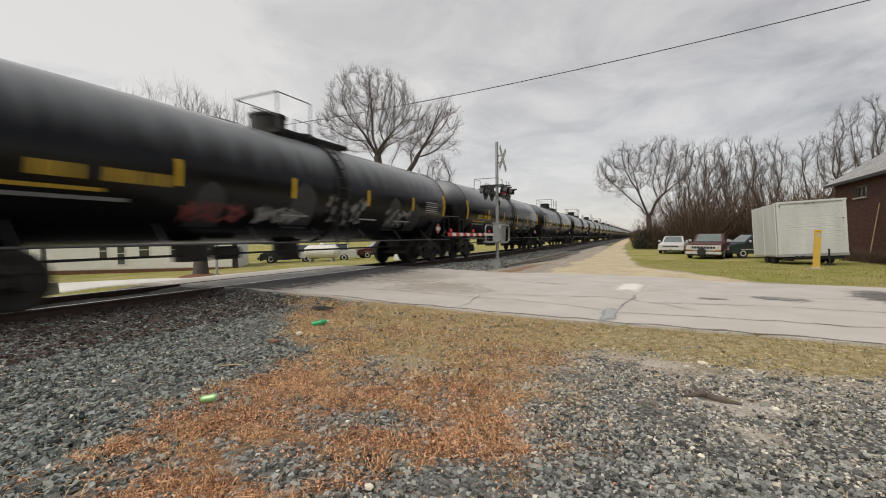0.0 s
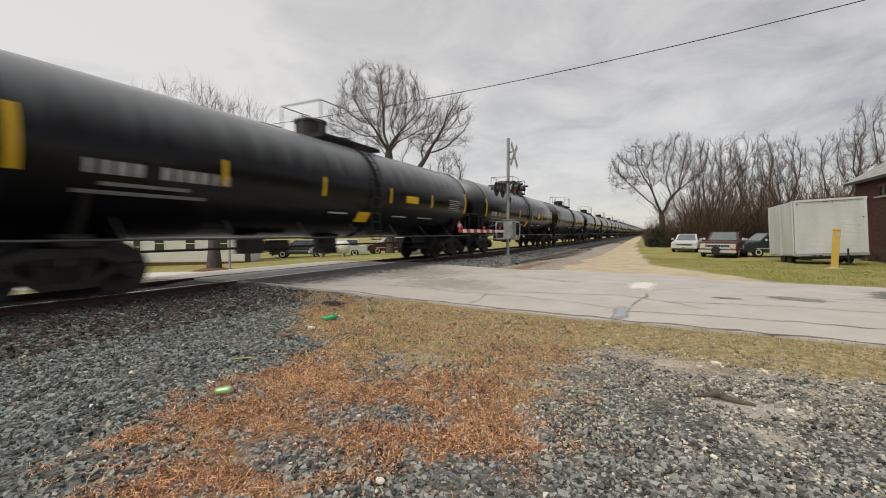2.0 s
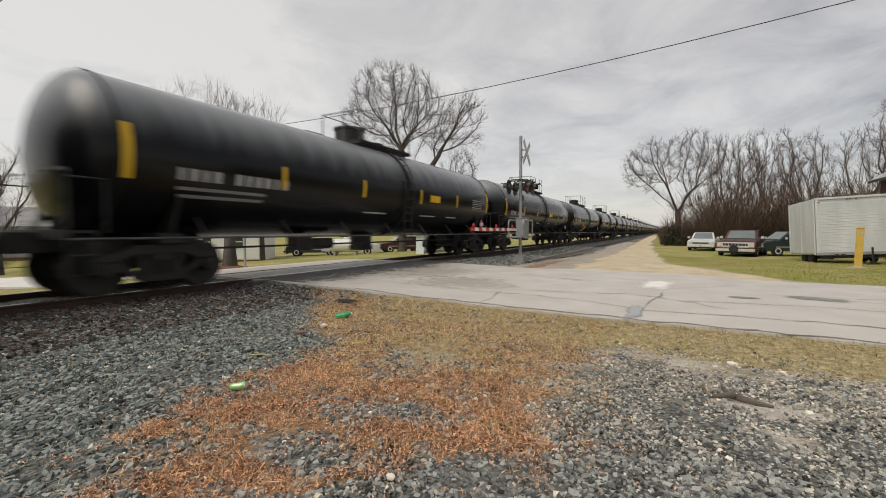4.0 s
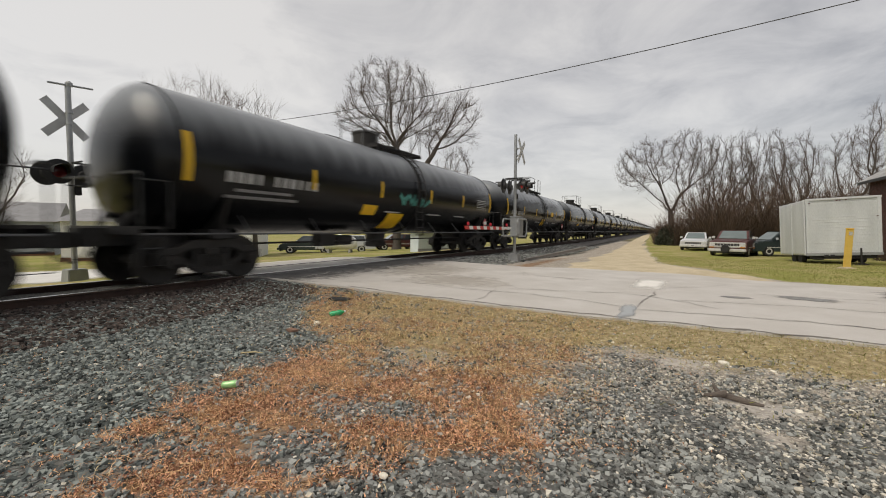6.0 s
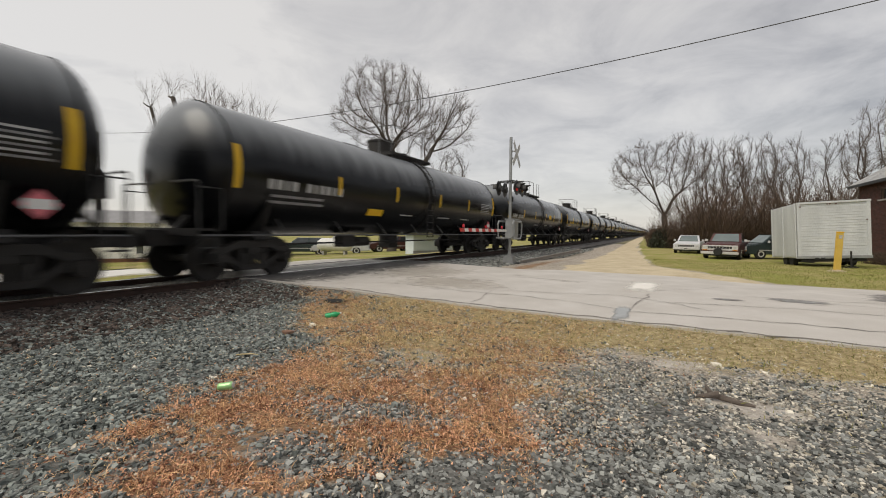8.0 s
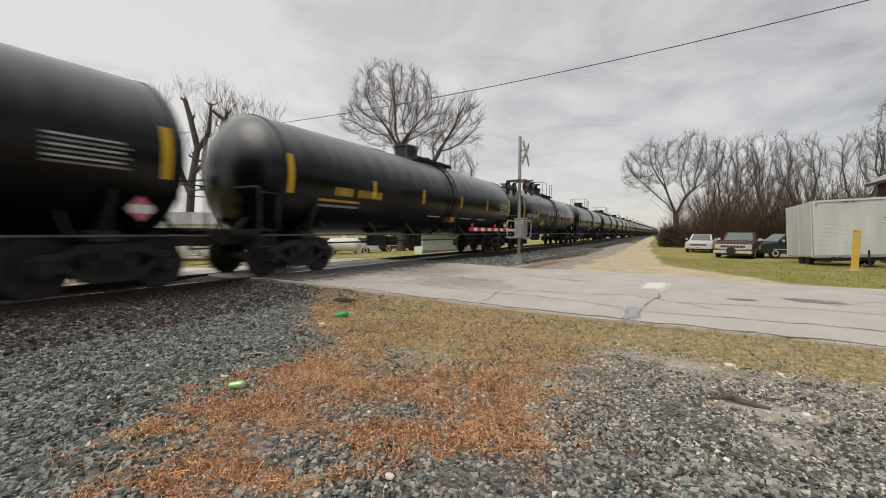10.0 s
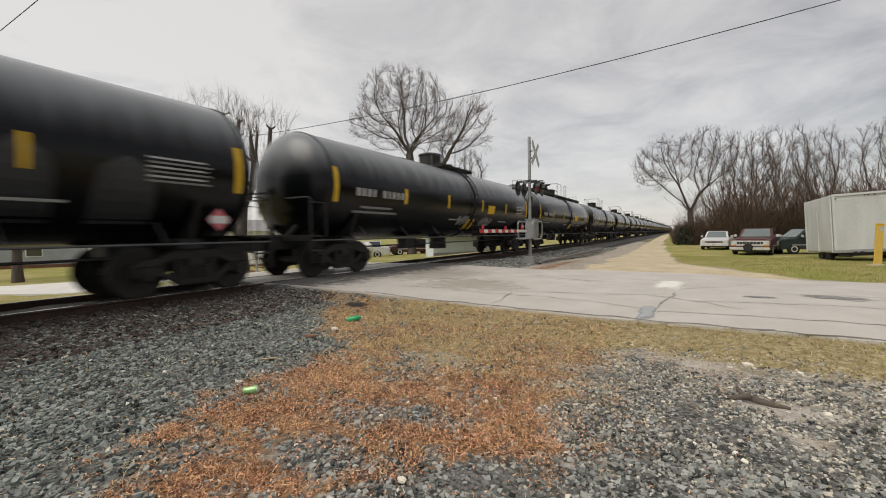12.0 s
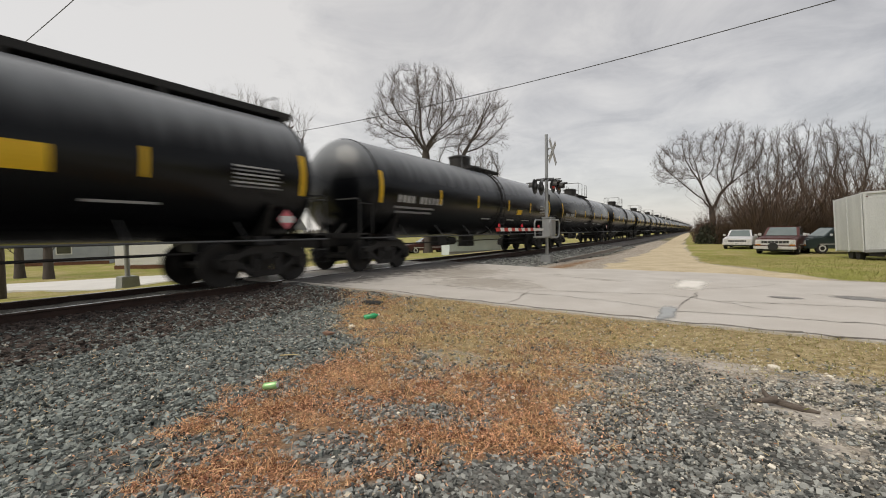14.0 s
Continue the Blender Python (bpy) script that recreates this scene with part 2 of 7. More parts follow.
def soup(name, verts, faces, material, label, category, parent=None):
    """A heap of small pieces in one mesh."""
    me = bpy.data.meshes.new(name)
    me.from_pydata(verts, [], faces)
    me.materials.append(material)
    ob = new(name, me)
    ob.parent = parent
    return tagged(ob, label, category if parent is None else "", kind="stuff")


# ---- lie of the land (z = 0 is the top of the rails) ----
TRACK_X = -9.4
ROAD_NEAR, ROAD_FAR = 6.45, 13.3


def ease(a, b, x):
    t = min(max((x - a) / (b - a), 0.0), 1.0)
    return t * t * (3 - 2 * t)


def road_z(x):
    """The road climbs to the rails and drops behind them."""
    if x > TRACK_X:
        return -0.015 - 0.125 * ease(-8.0, -1.0, x)
    return -0.015 - 0.56 * ease(-10.8, -17.0, x) - 0.40 * ease(-17.0, -28.0, x)


def crown(x):
    """How far the middle of the road stands above its edges: nothing at the rails."""
    return 0.05 * ease(2.2, 6.0, abs(x - TRACK_X))


def road_top(x, y):
    near, end = road_edges(x)
    return road_z(x) + crown(x) * math.sin(math.pi * min(max((y - near) / (end - near), 0), 1))


def road_edges(x):
    """The road runs across the track and bends towards -y behind it."""
    if x > -9.0:
        return ROAD_NEAR, ROAD_FAR
    d = -9.0 - x
    return ROAD_NEAR - 0.020 * d * d - 0.05 * d, ROAD_FAR - 0.026 * d * d - 0.04 * d


def land_z(x, y):
    """Soil under everything that lies on it."""
    side = -0.28 + 0.12 * ease(-5.0, -7.0, x) if x > TRACK_X else -0.12 - 0.48 * ease(-10.8, -17.0, x) - 0.40 * ease(-17.0, -28.0, x)
    far = -0.16 - 0.32 * ease(14, 32, y) + 0.04 * ease(-4.0, -7.5, x)
    z = side + (far - side) * ease(11.0, 14.0, y) if x > TRACK_X else side
    near, end = road_edges(x)
    # the shoulders come up to the asphalt
    off = max(near - y, y - end, 0.0)
    lift = road_z(x) - 0.035
    return lift + (z - lift) * ease(0.0, 1.1, off) - (0.05 if off == 0 else 0)


def dead_w(x, y):
    """Where rust-brown dead weeds grow: 0 to 1."""
    n = noise.noise((x * 0.9, y * 0.9, 3.1)) * 0.30 + noise.noise((x * 2.3, y * 2.3, 7.7)) * 0.30
    left = -3.55 - 1.0 * ease(3.8, 4.3, y) - 1.05 * max(y - 4.4, 0) + 0.85 * max(1.9 - y, 0)
    right = -0.80 if y > 2.6 else -0.80 - 1.0 * (2.6 - y)
    d = min(x - left, (right + 0.15 - x) * 0.65, 6.3 - y, y - 0.6)
    # pockets of bare stone and a patch of pale pebbles
    d = min(d, 0.8 * math.hypot((x + 2.0) * 0.85, (y - 1.80) * 2.1) - 0.22, 0.8 * math.hypot((x + 1.98) * 0.9, (y - 2.50) * 2.2) - 0.15)
    d = min(d, 0.8 * math.hypot((x + 2.40) * 0.8, (y - 3.95) * 1.6) - 0.24, 0.8 * math.hypot((x + 2.9) * 1.2, (y - 1.45) * 1.6) - 0.12)
    n += 0.42 * noise.noise((x * 5.5, y * 5.5, 9.0))
    # thinner where stone shows through
    bare = ease(0.10, 0.42, noise.noise((x * 1.9 + 4, y * 2.4, 15.5)) + 0.45 * noise.noise((x * 5, y * 6, 19.5)))
    return ease(-0.32, 0.42, d + n * 0.9) * (1 - (0.50 if y < 3.4 else 0.30) * bare)


def silt_w(x, y):
    """Pale washed silt round the fallen branch."""
    d = min(math.hypot((x - 0.72) * 1.0, (y - 4.10) * 1.9) - 0.30, math.hypot((x - 0.74) * 1.5, (y - 3.5) * 2.2) - 0.18, math.hypot((x - 0.25) * 1.3, (y - 5.05) * 1.5) - 0.25)
    return ease(0.22, -0.12, d + 0.22 * noise.noise((x * 4, y * 4, 61)))


def straw_w(x, y):
    """Pale, matted straw and thin green by the road."""
    n = noise.noise((x * 0.8, y * 0.8, 13.1)) * 0.55 + noise.noise((x * 2.9, y * 2.9, 17.0)) * 0.45
    near, end = road_edges(x)
    off = near - y
    mat_patch = math.hypot((x + 2.55) * 0.75, y - 4.6) - 0.2
    off = min(off, 0.75 + 1.1 * max(mat_patch, 0)) if off > 0 else off
    return ease(1.75, 0.65, off + n * 0.9) * ease(-5.6, -3.8, x) * (1 if off > 0 else 0)


def ballast_w(x, y):
    """Bare grey crushed stone."""
    n = noise.noise((x * 0.8, y * 0.8, 21.0)) * 0.6
    return max(0.0, 1 - dead_w(x, y) - straw_w(x, y) - silt_w(x, y)) * (1 - 0.50 * ease(3.1, 4.6, y + n) * ease(-1.4, -0.3, x))


def lawn_w(x, y):
    n = noise.noise((x * 0.35, y * 0.35, 31.0)) * 0.8
    if x < TRACK_X:
        near, end = road_edges(x)
        return 1.0 if (y > end or y < near) and x < -11.6 else 0.0
    lane = lane_edges(y)[1]
    return ease(-0.3, 0.5, x - lane + n * 0.5) * ease(13.4, 14.0, y + 0.25 * n)


def lane_edges(y):
    """The dirt lane beside the track."""
    flare = 2.4 * ease(20.0, 13.0, y)
    return -3.0 - 0.022 * (y - 13), 0.1 + flare - 0.062 * (min(y, 50) - 17) - 0.022 * max(y - 50, 0)


def lane_w(x, y):
    a, b = lane_edges(y)
    n = noise.noise((x * 0.8, y * 0.5, 41.0)) * 0.5
    return ease(-0.3, 0.3, min(x - a, b - x) + n) * ease(12.5, 13.2, y)


def axis_steps(lo, hi, fine, ends):
    pts = [lo + (hi - lo) * i / round((hi - lo) / fine) for i in range(round((hi - lo) / fine) + 1)]
    step, p = fine, hi
    while p < ends[1]:
        step *= 1.22
        p = min(p + step, ends[1])
        pts.append(p)
    step, p = fine, lo
    while p > ends[0]:
        step *= 1.22
        p = max(p - step, ends[0])
        pts.insert(0, p)
    return pts


def ground_material():
    """Soil, stone dust, dead weeds, straw, lawn and lane, mixed by the painted zones."""
    m = bpy.data.materials.new("open_ground")
    m.use_nodes = True
    n, l = m.node_tree.nodes, m.node_tree.links
    b = n["Principled BSDF"]
    b.inputs["Roughness"].default_value = 0.95
    b.inputs["Specular IOR Level"].default_value = 0.2
    co = n.new("ShaderNodeTexCoord")

    def speck(scale, c1, c2, lo, hi, detail=6):
        t = n.new("ShaderNodeTexNoise")
        t.inputs["Scale"].default_value, t.inputs["Detail"].default_value, t.inputs["Roughness"].default_value = scale, detail, 0.65
        l.new(co.outputs["Object"], t.inputs["Vector"])
        r = n.new("ShaderNodeValToRGB")
        r.color_ramp.elements[0].position, r.color_ramp.elements[1].position = lo, hi
        r.color_ramp.elements[0].color, r.color_ramp.elements[1].color = (*c1, 1), (*c2, 1)
        l.new(t.outputs[0], r.inputs[0])
        return r.outputs[0]

    def cells(scale, c1, c2, base):
        """Small stones: a random shade for each cell over the soil."""
        t = n.new("ShaderNodeTexVoronoi")
        t.inputs["Scale"].default_value = scale
        l.new(co.outputs["Object"], t.inputs["Vector"])
        sp = n.new("ShaderNodeSeparateColor")
        l.new(t.outputs["Color"], sp.inputs[0])
        r = n.new("ShaderNodeValToRGB")
        r.color_ramp.elements[0].color, r.color_ramp.elements[1].color = (*c1, 1), (*c2, 1)
        l.new(sp.outputs[0], r.inputs[0])
        return r.outputs[0]

    def mix(fac, a, bb):
        x = n.new("ShaderNodeMixRGB")
        if isinstance(fac, float):
            x.inputs[0].default_value = fac
        else:
            l.new(fac, x.inputs[0])
        l.new(a, x.inputs[1]), l.new(bb, x.inputs[2])
        return x.outputs[0]

    def zone(name, ragged=1.2):
        at = n.new("ShaderNodeAttribute")
        at.attribute_name = name
        t = n.new("ShaderNodeTexNoise")
        t.inputs["Scale"].default_value, t.inputs["Detail"].default_value = 5.0, 8
        l.new(co.outputs["Object"], t.inputs["Vector"])
        k = n.new("ShaderNodeMath")
        k.operation = "MULTIPLY_ADD"
        l.new(t.outputs[0], k.inputs[0])
        k.inputs[1].default_value = ragged
        l.new(at.outputs["Fac"], k.inputs[2])
        r = n.new("ShaderNodeMapRange")
        l.new(k.outputs[0], r.inputs[0])
        r.inputs[1].default_value, r.inputs[2].default_value = 0.35 + ragged / 2, 0.65 + ragged / 2
        return r.outputs[0]

    soil = mix(0.55, speck(3.0, (0.30, 0.25, 0.195), (0.54, 0.47, 0.38), 0.35, 0.65), cells(45.0, (0.08, 0.075, 0.07), (0.62, 0.57, 0.50), 0))
    # Kept dark: the damp and shade of gaps between stones is painted in.
    stone = mix(0.6, speck(4.0, (0.03, 0.03, 0.029), (0.14, 0.137, 0.127), 0.3, 0.7), cells(38.0, (0.018, 0.020, 0.019), (0.29, 0.285, 0.265), 0))
    silt = mix(0.3, speck(6.0, (0.36, 0.325, 0.285), (0.60, 0.555, 0.50), 0.32, 0.68, 9), cells(70.0, (0.22, 0.20, 0.18), (0.62, 0.58, 0.53), 0))
    weeds = mix(0.38, speck(9.0, (0.12, 0.064, 0.034), (0.47, 0.29, 0.16), 0.32, 0.68, 10), cells(60.0, (0.05, 0.032, 0.022), (0.46, 0.31, 0.20), 0))
    straw = speck(12.0, (0.20, 0.15, 0.07), (0.52, 0.43, 0.26), 0.32, 0.68, 10)
    lawn = mix(speck(0.45, (0, 0, 0), (1, 1, 1), 0.42, 0.62), speck(20.0, (0.15, 0.165, 0.030), (0.36, 0.36, 0.10), 0.3, 0.7, 10), speck(20.0, (0.26, 0.21, 0.09), (0.52, 0.43, 0.22), 0.3, 0.7, 10))
    lane = mix(0.25, speck(1.2, (0.49, 0.40, 0.255), (0.69, 0.59, 0.41), 0.35, 0.65), cells(30.0, (0.26, 0.22, 0.16), (0.70, 0.63, 0.50), 0))
    field = speck(0.08, (0.13, 0.12, 0.07), (0.26, 0.23, 0.14), 0.35, 0.65)
    c = mix(zone("soil", 0.6), field, soil)
    for name, colour in (("ballast", stone), ("dead", weeds), ("straw", straw), ("silt", silt), ("lawn", lawn), ("lane", lane)):
        c = mix(zone(name), c, colour)
    l.new(c, b.inputs["Base Color"])
    bp = n.new("ShaderNodeBump")
    t = n.new("ShaderNodeTexNoise")
    t.inputs["Scale"].default_value, t.inputs["Detail"].default_value = 25.0, 8
    l.new(co.outputs["Object"], t.inputs["Vector"]), l.new(t.outputs[0], bp.inputs["Height"])
    bp.inputs["Distance"].default_value = 0.03
    l.new(bp.outputs[0], b.inputs["Normal"])
    return m


def build_ground():
    xs, ys = axis_steps(-9.0, 5.0, 0.16, (-2600, 2600)), axis_steps(0.4, 16.0, 0.16, (-2600, 2600))
    verts = [(x, y, land_z(x, y) + (0.02 * noise.noise((x * 1.5, y * 1.5, 0)) + 0.012 * noise.noise((x * 5, y * 5, 2)) if abs(x) < 60 and abs(y) < 90 else 0)) for y in ys for x in xs]
    w = len(xs)
    faces = [(j * w + i, j * w + i + 1, j * w + w + i + 1, j * w + w + i) for j in range(len(ys) - 1) for i in range(w - 1)]
    me = bpy.data.meshes.new("ground")
    me.from_pydata(verts, [], faces)
    me.shade_smooth()
    near = lambda x, y: 1.0 if -11.6 < x < 14 and -8 < y < 13 else 0.0
    zones = {
        "soil": lambda x, y: 1.0 if -14 < x < 16 and -12 < y < 70 else 0.0,
        "ballast": lambda x, y: ballast_w(x, y) * near(x, y) if y < 13 else (1.0 if abs(x - TRACK_X) < 3.6 + 0.0 * y else 0.0),
        "dead": lambda x, y: dead_w(x, y) * near(x, y) if y < 13 else 0.7 * ease(0.7, 0.0, abs(x + 4.3)) * ease(30, 15, y),
        "straw": lambda x, y: straw_w(x, y),
        "lawn": lawn_w,
        "silt": silt_w,
        "lane": lane_w,
    }
    for name, rule in zones.items():
        at = me.attributes.new(name, "FLOAT", "POINT")
        at.data.foreach_set("value", [rule(x, y) if abs(x) < 300 and abs(y) < 400 else 0.0 for x, y, z in verts])
    me.materials.append(ground_material())
    return tagged(new("ground", me), "flat open ground of gravel, dead weeds and winter grass", "ground", kind="structure")


def asphalt_material():
    m = mat("old_pale_asphalt", (0.407, 0.383, 0.351), (0.621, 0.588, 0.545), 1.1, 0.75, bump=0.004, fine=120, spread=0.3, rough2=0.5)
    return m


def road_strip(xs):
    """A stretch of the road as one slab with ragged edges."""
    s, rows, n = Shape(), [], 11
    for x in xs:
        near, end = road_edges(x)
        wob = [0.09 * noise.noise((x * 1.3, k * 9.0, 5)) + 0.03 * noise.noise((x * 6, k * 9.0, 8)) for k in (0, 1)]
        # the far edge flares where the lane joins
        end += 0.9 * ease(2.2, 0.4, x) * ease(-4.2, -2.4, x)
        ends = [near + wob[0] - 0.02] + [near + (end - near) * k / 10 for k in range(1, 10)] + [end + wob[1]]
        rows.append([(x, y, road_z(x) + crown(x) * math.sin(math.pi * k / 10)) for k, y in enumerate(ends)])
    for row in rows:
        s.v.extend(row)
        s.v.extend((x, y, z - 0.09) for x, y, z in (row[0], row[-1]))
    w = n + 2
    for i in range(len(rows) - 1):
        for k in range(n - 1):
            s.f.append((i * w + k, (i + 1) * w + k, (i + 1) * w + k + 1, i * w + k + 1))
        s.f.append((i * w + n, (i + 1) * w + n, (i + 1) * w, i * w))
        s.f.append((i * w + n - 1, (i + 1) * w + n - 1, (i + 1) * w + n + 1, i * w + n + 1))
    return s


def build_road():
    road = thing("road", "worn pale grey asphalt road with tarred cracks", "road", kind="structure")
    part("asphalt", road_strip([-11.5 + i * 0.25 for i in range(71)] + [6.25 + i * 2.0 for i in range(60)]), asphalt_material(), road, smooth=40)
    part("concrete_slab", road_strip([-60 + i * 0.75 for i in range(64)] + [-12.2, -11.5]), mat("bleached_concrete", (0.55, 0.54, 0.51), (0.74, 0.73, 0.70), 1.2, 0.8, fine=60, bump=0.003), road, "bleached concrete behind the crossing", smooth=40)
    return road


def build_track():
    """Ties, rails and the shoulder of ballast."""
    track = thing("railway_track", "single railway track on dark stone ballast", "railway track", kind="structure")
    bed = Shape()
    prof = [(-3.3, -0.62), (-1.75, -0.20), (-0.8, -0.215), (0.8, -0.215), (1.75, -0.20), (3.0, -0.36)]
    for y0, y1, step in ((-80, 6.2, 0.6), (13.6, 60, 0.8), (60, 1300, 20)):
        k = len(bed.v)
        cuts = [y0 + (y1 - y0) * i / max(1, round((y1 - y0) / step)) for i in range(max(1, round((y1 - y0) / step)) + 1)]
        for y in cuts:
            for x, z in prof:
                bed.v.append((TRACK_X + x, y, z + 0.03 * noise.noise((x * 2, y * 1.3, 4))))
        for i in range(len(cuts) - 1):
            for j in range(len(prof) - 1):
                bed.f.append((k + i * 6 + j, k + i * 6 + j + 1, k + i * 6 + 7 + j, k + i * 6 + 6 + j))
    part("ballast_bed", bed, mat("dark_ballast", (0.025, 0.024, 0.024), (0.15, 0.14, 0.135), 4, 0.95, bump=0.03, fine=30, spread=0.2), track)
    tie = Shape().box((0, 0, 0), (2.6, 0.23, 0.17)).mesh("tie", TIE, bevel=0.012)
    rng = random.Random(4)
    for k in range(150):
        y = -6.0 + 0.53 * k
        if ROAD_NEAR - 0.2 < y < ROAD_FAR + 0.2:
            continue
        part("tie", tie, TIE, track, m=pose(TRACK_X + rng.uniform(-0.04, 0.04), y, -0.262 + rng.uniform(-0.01, 0.01), 0, 0, rng.uniform(-1.5, 1.5)))
    web = [(-0.07, -0.17), (0.07, -0.17), (0.07, -0.155), (0.012, -0.135), (0.012, -0.045), (0.036, -0.035), (0.036, -0.004), (-0.036, -0.004), (-0.036, -0.035), (-0.012, -0.045), (-0.012, -0.135), (-0.07, -0.155)]
    for side in (-1, 1):
        x = TRACK_X + side * 0.7525
        m = Matrix(((1, 0, 0, x), (0, 0, 1, -80), (0, 1, 0, 0), (0, 0, 0, 1)))
        rail = part("rail", Shape().extrude(web, 1380, m), RAIL_RUST, track, "rusty steel rail with a bright worn head")
        part("rail_head", Shape().box((x, 610, -0.002), (0.062, 1380, 0.006)), RAIL_TOP, rail, "bright worn running surface")
    return track


build_ground()
build_road()
build_track()


# ---- the train ----
CAR_PITCH, SPEED, FIRST_Y = 18.14, 17.57, 45.27   # coupler to coupler, m/s, middle of car 0 at 0 s
TANK_R, TANK_Z, TANK_HALF = 1.5, 2.47, 7.80


def build_tank_car():
    """One black tank car: middle at y = 0, the rails at z = 0."""
    car = thing("tank_car", "black railway tank car with yellow reflective stripes", "tank car")
    prof = []
    for i in range(9):
        a = math.pi / 2 * i / 8
        prof.append((max(TANK_R * math.sin(a), 0.01), -TANK_HALF - 0.62 * math.cos(a)))
    prof += [(TANK_R, -TANK_HALF + (2 * TANK_HALF) * k / 6) for k in range(1, 6)]
    prof += [(r, -h) for r, h in prof[8::-1]]
    m = Matrix.Translation((0, 0, TANK_Z)) @ pose(0, 0, 0, -90, 0, 0)
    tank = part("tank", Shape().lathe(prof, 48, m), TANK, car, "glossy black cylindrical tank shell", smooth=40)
    for y in (-TANK_HALF, TANK_HALF):
        seam = [(TANK_R - 0.02, y - 0.02), (TANK_R + 0.012, y - 0.018), (TANK_R + 0.012, y + 0.018), (TANK_R - 0.02, y + 0.02)]
        part("weld_seam", Shape().lathe(seam, 48, m), TANK_END, tank, smooth=40)
    band = [(TANK_R - 0.02, -0.10), (TANK_R + 0.02, -0.095), (TANK_R + 0.02, 0.095), (TANK_R - 0.02, 0.10)]
    part("jacket_band", Shape().lathe(band, 48, m @ pose(0, 0, 0.75)), TANK_END, tank, smooth=40)
    # stub sills, end platforms, braces and couplers
    for d in (-1, 1):
        sill = Shape().box((0, d * 7.35, 0.92), (0.62, 3.1, 0.34)).box((0, d * 6.85, 0.98), (2.5, 0.45, 0.20), taper=(0.9, 1))
        sill.box((0, d * 8.62, 0.95), (0.36, 0.5, 0.26))
        part("stub_sill", sill, IRON, car, bevel=0.015)
        part("end_platform", Shape().box((0, d * 8.28, 1.10), (2.7, 0.42, 0.05)).box((0, d * 8.48, 1.05), (2.7, 0.04, 0.16)), IRON, car, bevel=0.008)
        saddle = [(-1.15, 1.02), (1.15, 1.02), (1.42, 1.75), (1.2, 1.55), (0.85, 1.26), (0.4, 1.05), (0, 0.99), (-0.4, 1.05), (-0.85, 1.26), (-1.2, 1.55), (-1.42, 1.75)]
        part("saddle", Shape().extrude(saddle, 0.06, Matrix(((1, 0, 0, 0), (0, 0, 1, d * 6.85), (0, 1, 0, 0), (0, 0, 0, 1)))), IRON, car)
        for sx in (-1, 1):
            brace = Shape().tube([(sx * 0.35, d * 8.35, 1.1), (sx * 0.75, d * 7.75, 1.95)], 0.055, 6)
            part("end_brace", brace, IRON, car)
            grab = Shape().tube([(sx * 1.36, d * 8.46, 1.08), (sx * 1.36, d * 8.46, 2.02), (sx * 1.30, d * 8.46, 2.08), (sx * 0.5, d * 8.46, 2.08)], 0.021, 6)
            grab.tube([(sx * 1.36, d * 7.95, 1.08), (sx * 1.36, d * 7.95, 1.95), (sx * 1.36, d * 8.46, 1.95)], 0.018, 6)
            part("end_handrail", grab, DARK_ROD, car)
            step = Shape().tube([(sx * 1.38, d * 8.1, 1.08), (sx * 1.38, d * 8.1, 0.42), (sx * 1.38, d * 8.48, 0.42), (sx * 1.38, d * 8.48, 1.08)], 0.018, 6)
            step.tube([(sx * 1.38, d * 8.1, 0.73), (sx * 1.38, d * 8.48, 0.73)], 0.018, 6)
            part("sill_step", step, DARK_ROD, car)
            part("end_stripe", curved(d * 7.68, 0.065, 2.0, 2.92, sx), YELLOW, car, "yellow reflective end stripe")
        coupler = Shape().box((0, d * 8.86, 0.87), (0.16, 0.34, 0.2)).box((0.05, d * 9.0, 0.87), (0.26, 0.16, 0.28))
        part("coupler", coupler, IRON, car, bevel=0.02)
        part("brake_hose", Shape().tube([(0.3, d * 8.7, 0.85), (0.34, d * 8.85, 0.62), (0.36, d * 9.0, 0.5), (0.36, d * 9.05, 0.48)], 0.025, 6), RUBBER, car)
    # side rods and pipe under the tank
    for sx in (-1, 1):
        rod = Shape().tube([(sx * 1.40, -8.45, 0.985), (sx * 1.40, 8.45, 0.985)], 0.022, 6)
        for k in range(-3, 4):
            rod.tube([(sx * 1.40, k * 2.1, 0.985), (sx * 1.0, k * 2.1, 1.42)], 0.016, 5)
        part("side_rod", rod, ROD, car, "grey steel side handrail")
    part("brake_pipe", Shape().tube([(0.62, -6.9, 0.74), (0.62, 6.9, 0.74)], 0.025, 6), IRON, car)
    outlet = Shape().lathe([(0.36, 0.62), (0.36, 0.98), (0.5, 1.04)], 20).box((0, 0, 0.55), (0.5, 0.62, 0.16))
    part("bottom_outlet", outlet, IRON, car, smooth=40)
    cyl = Shape().tube([(0.5, -2.6, 0.76), (0.5, -2.0, 0.76)], 0.16, 12).box((0.5, -3.15, 0.78), (0.35, 0.6, 0.36))
    part("brake_cylinder", cyl, IRON, car)
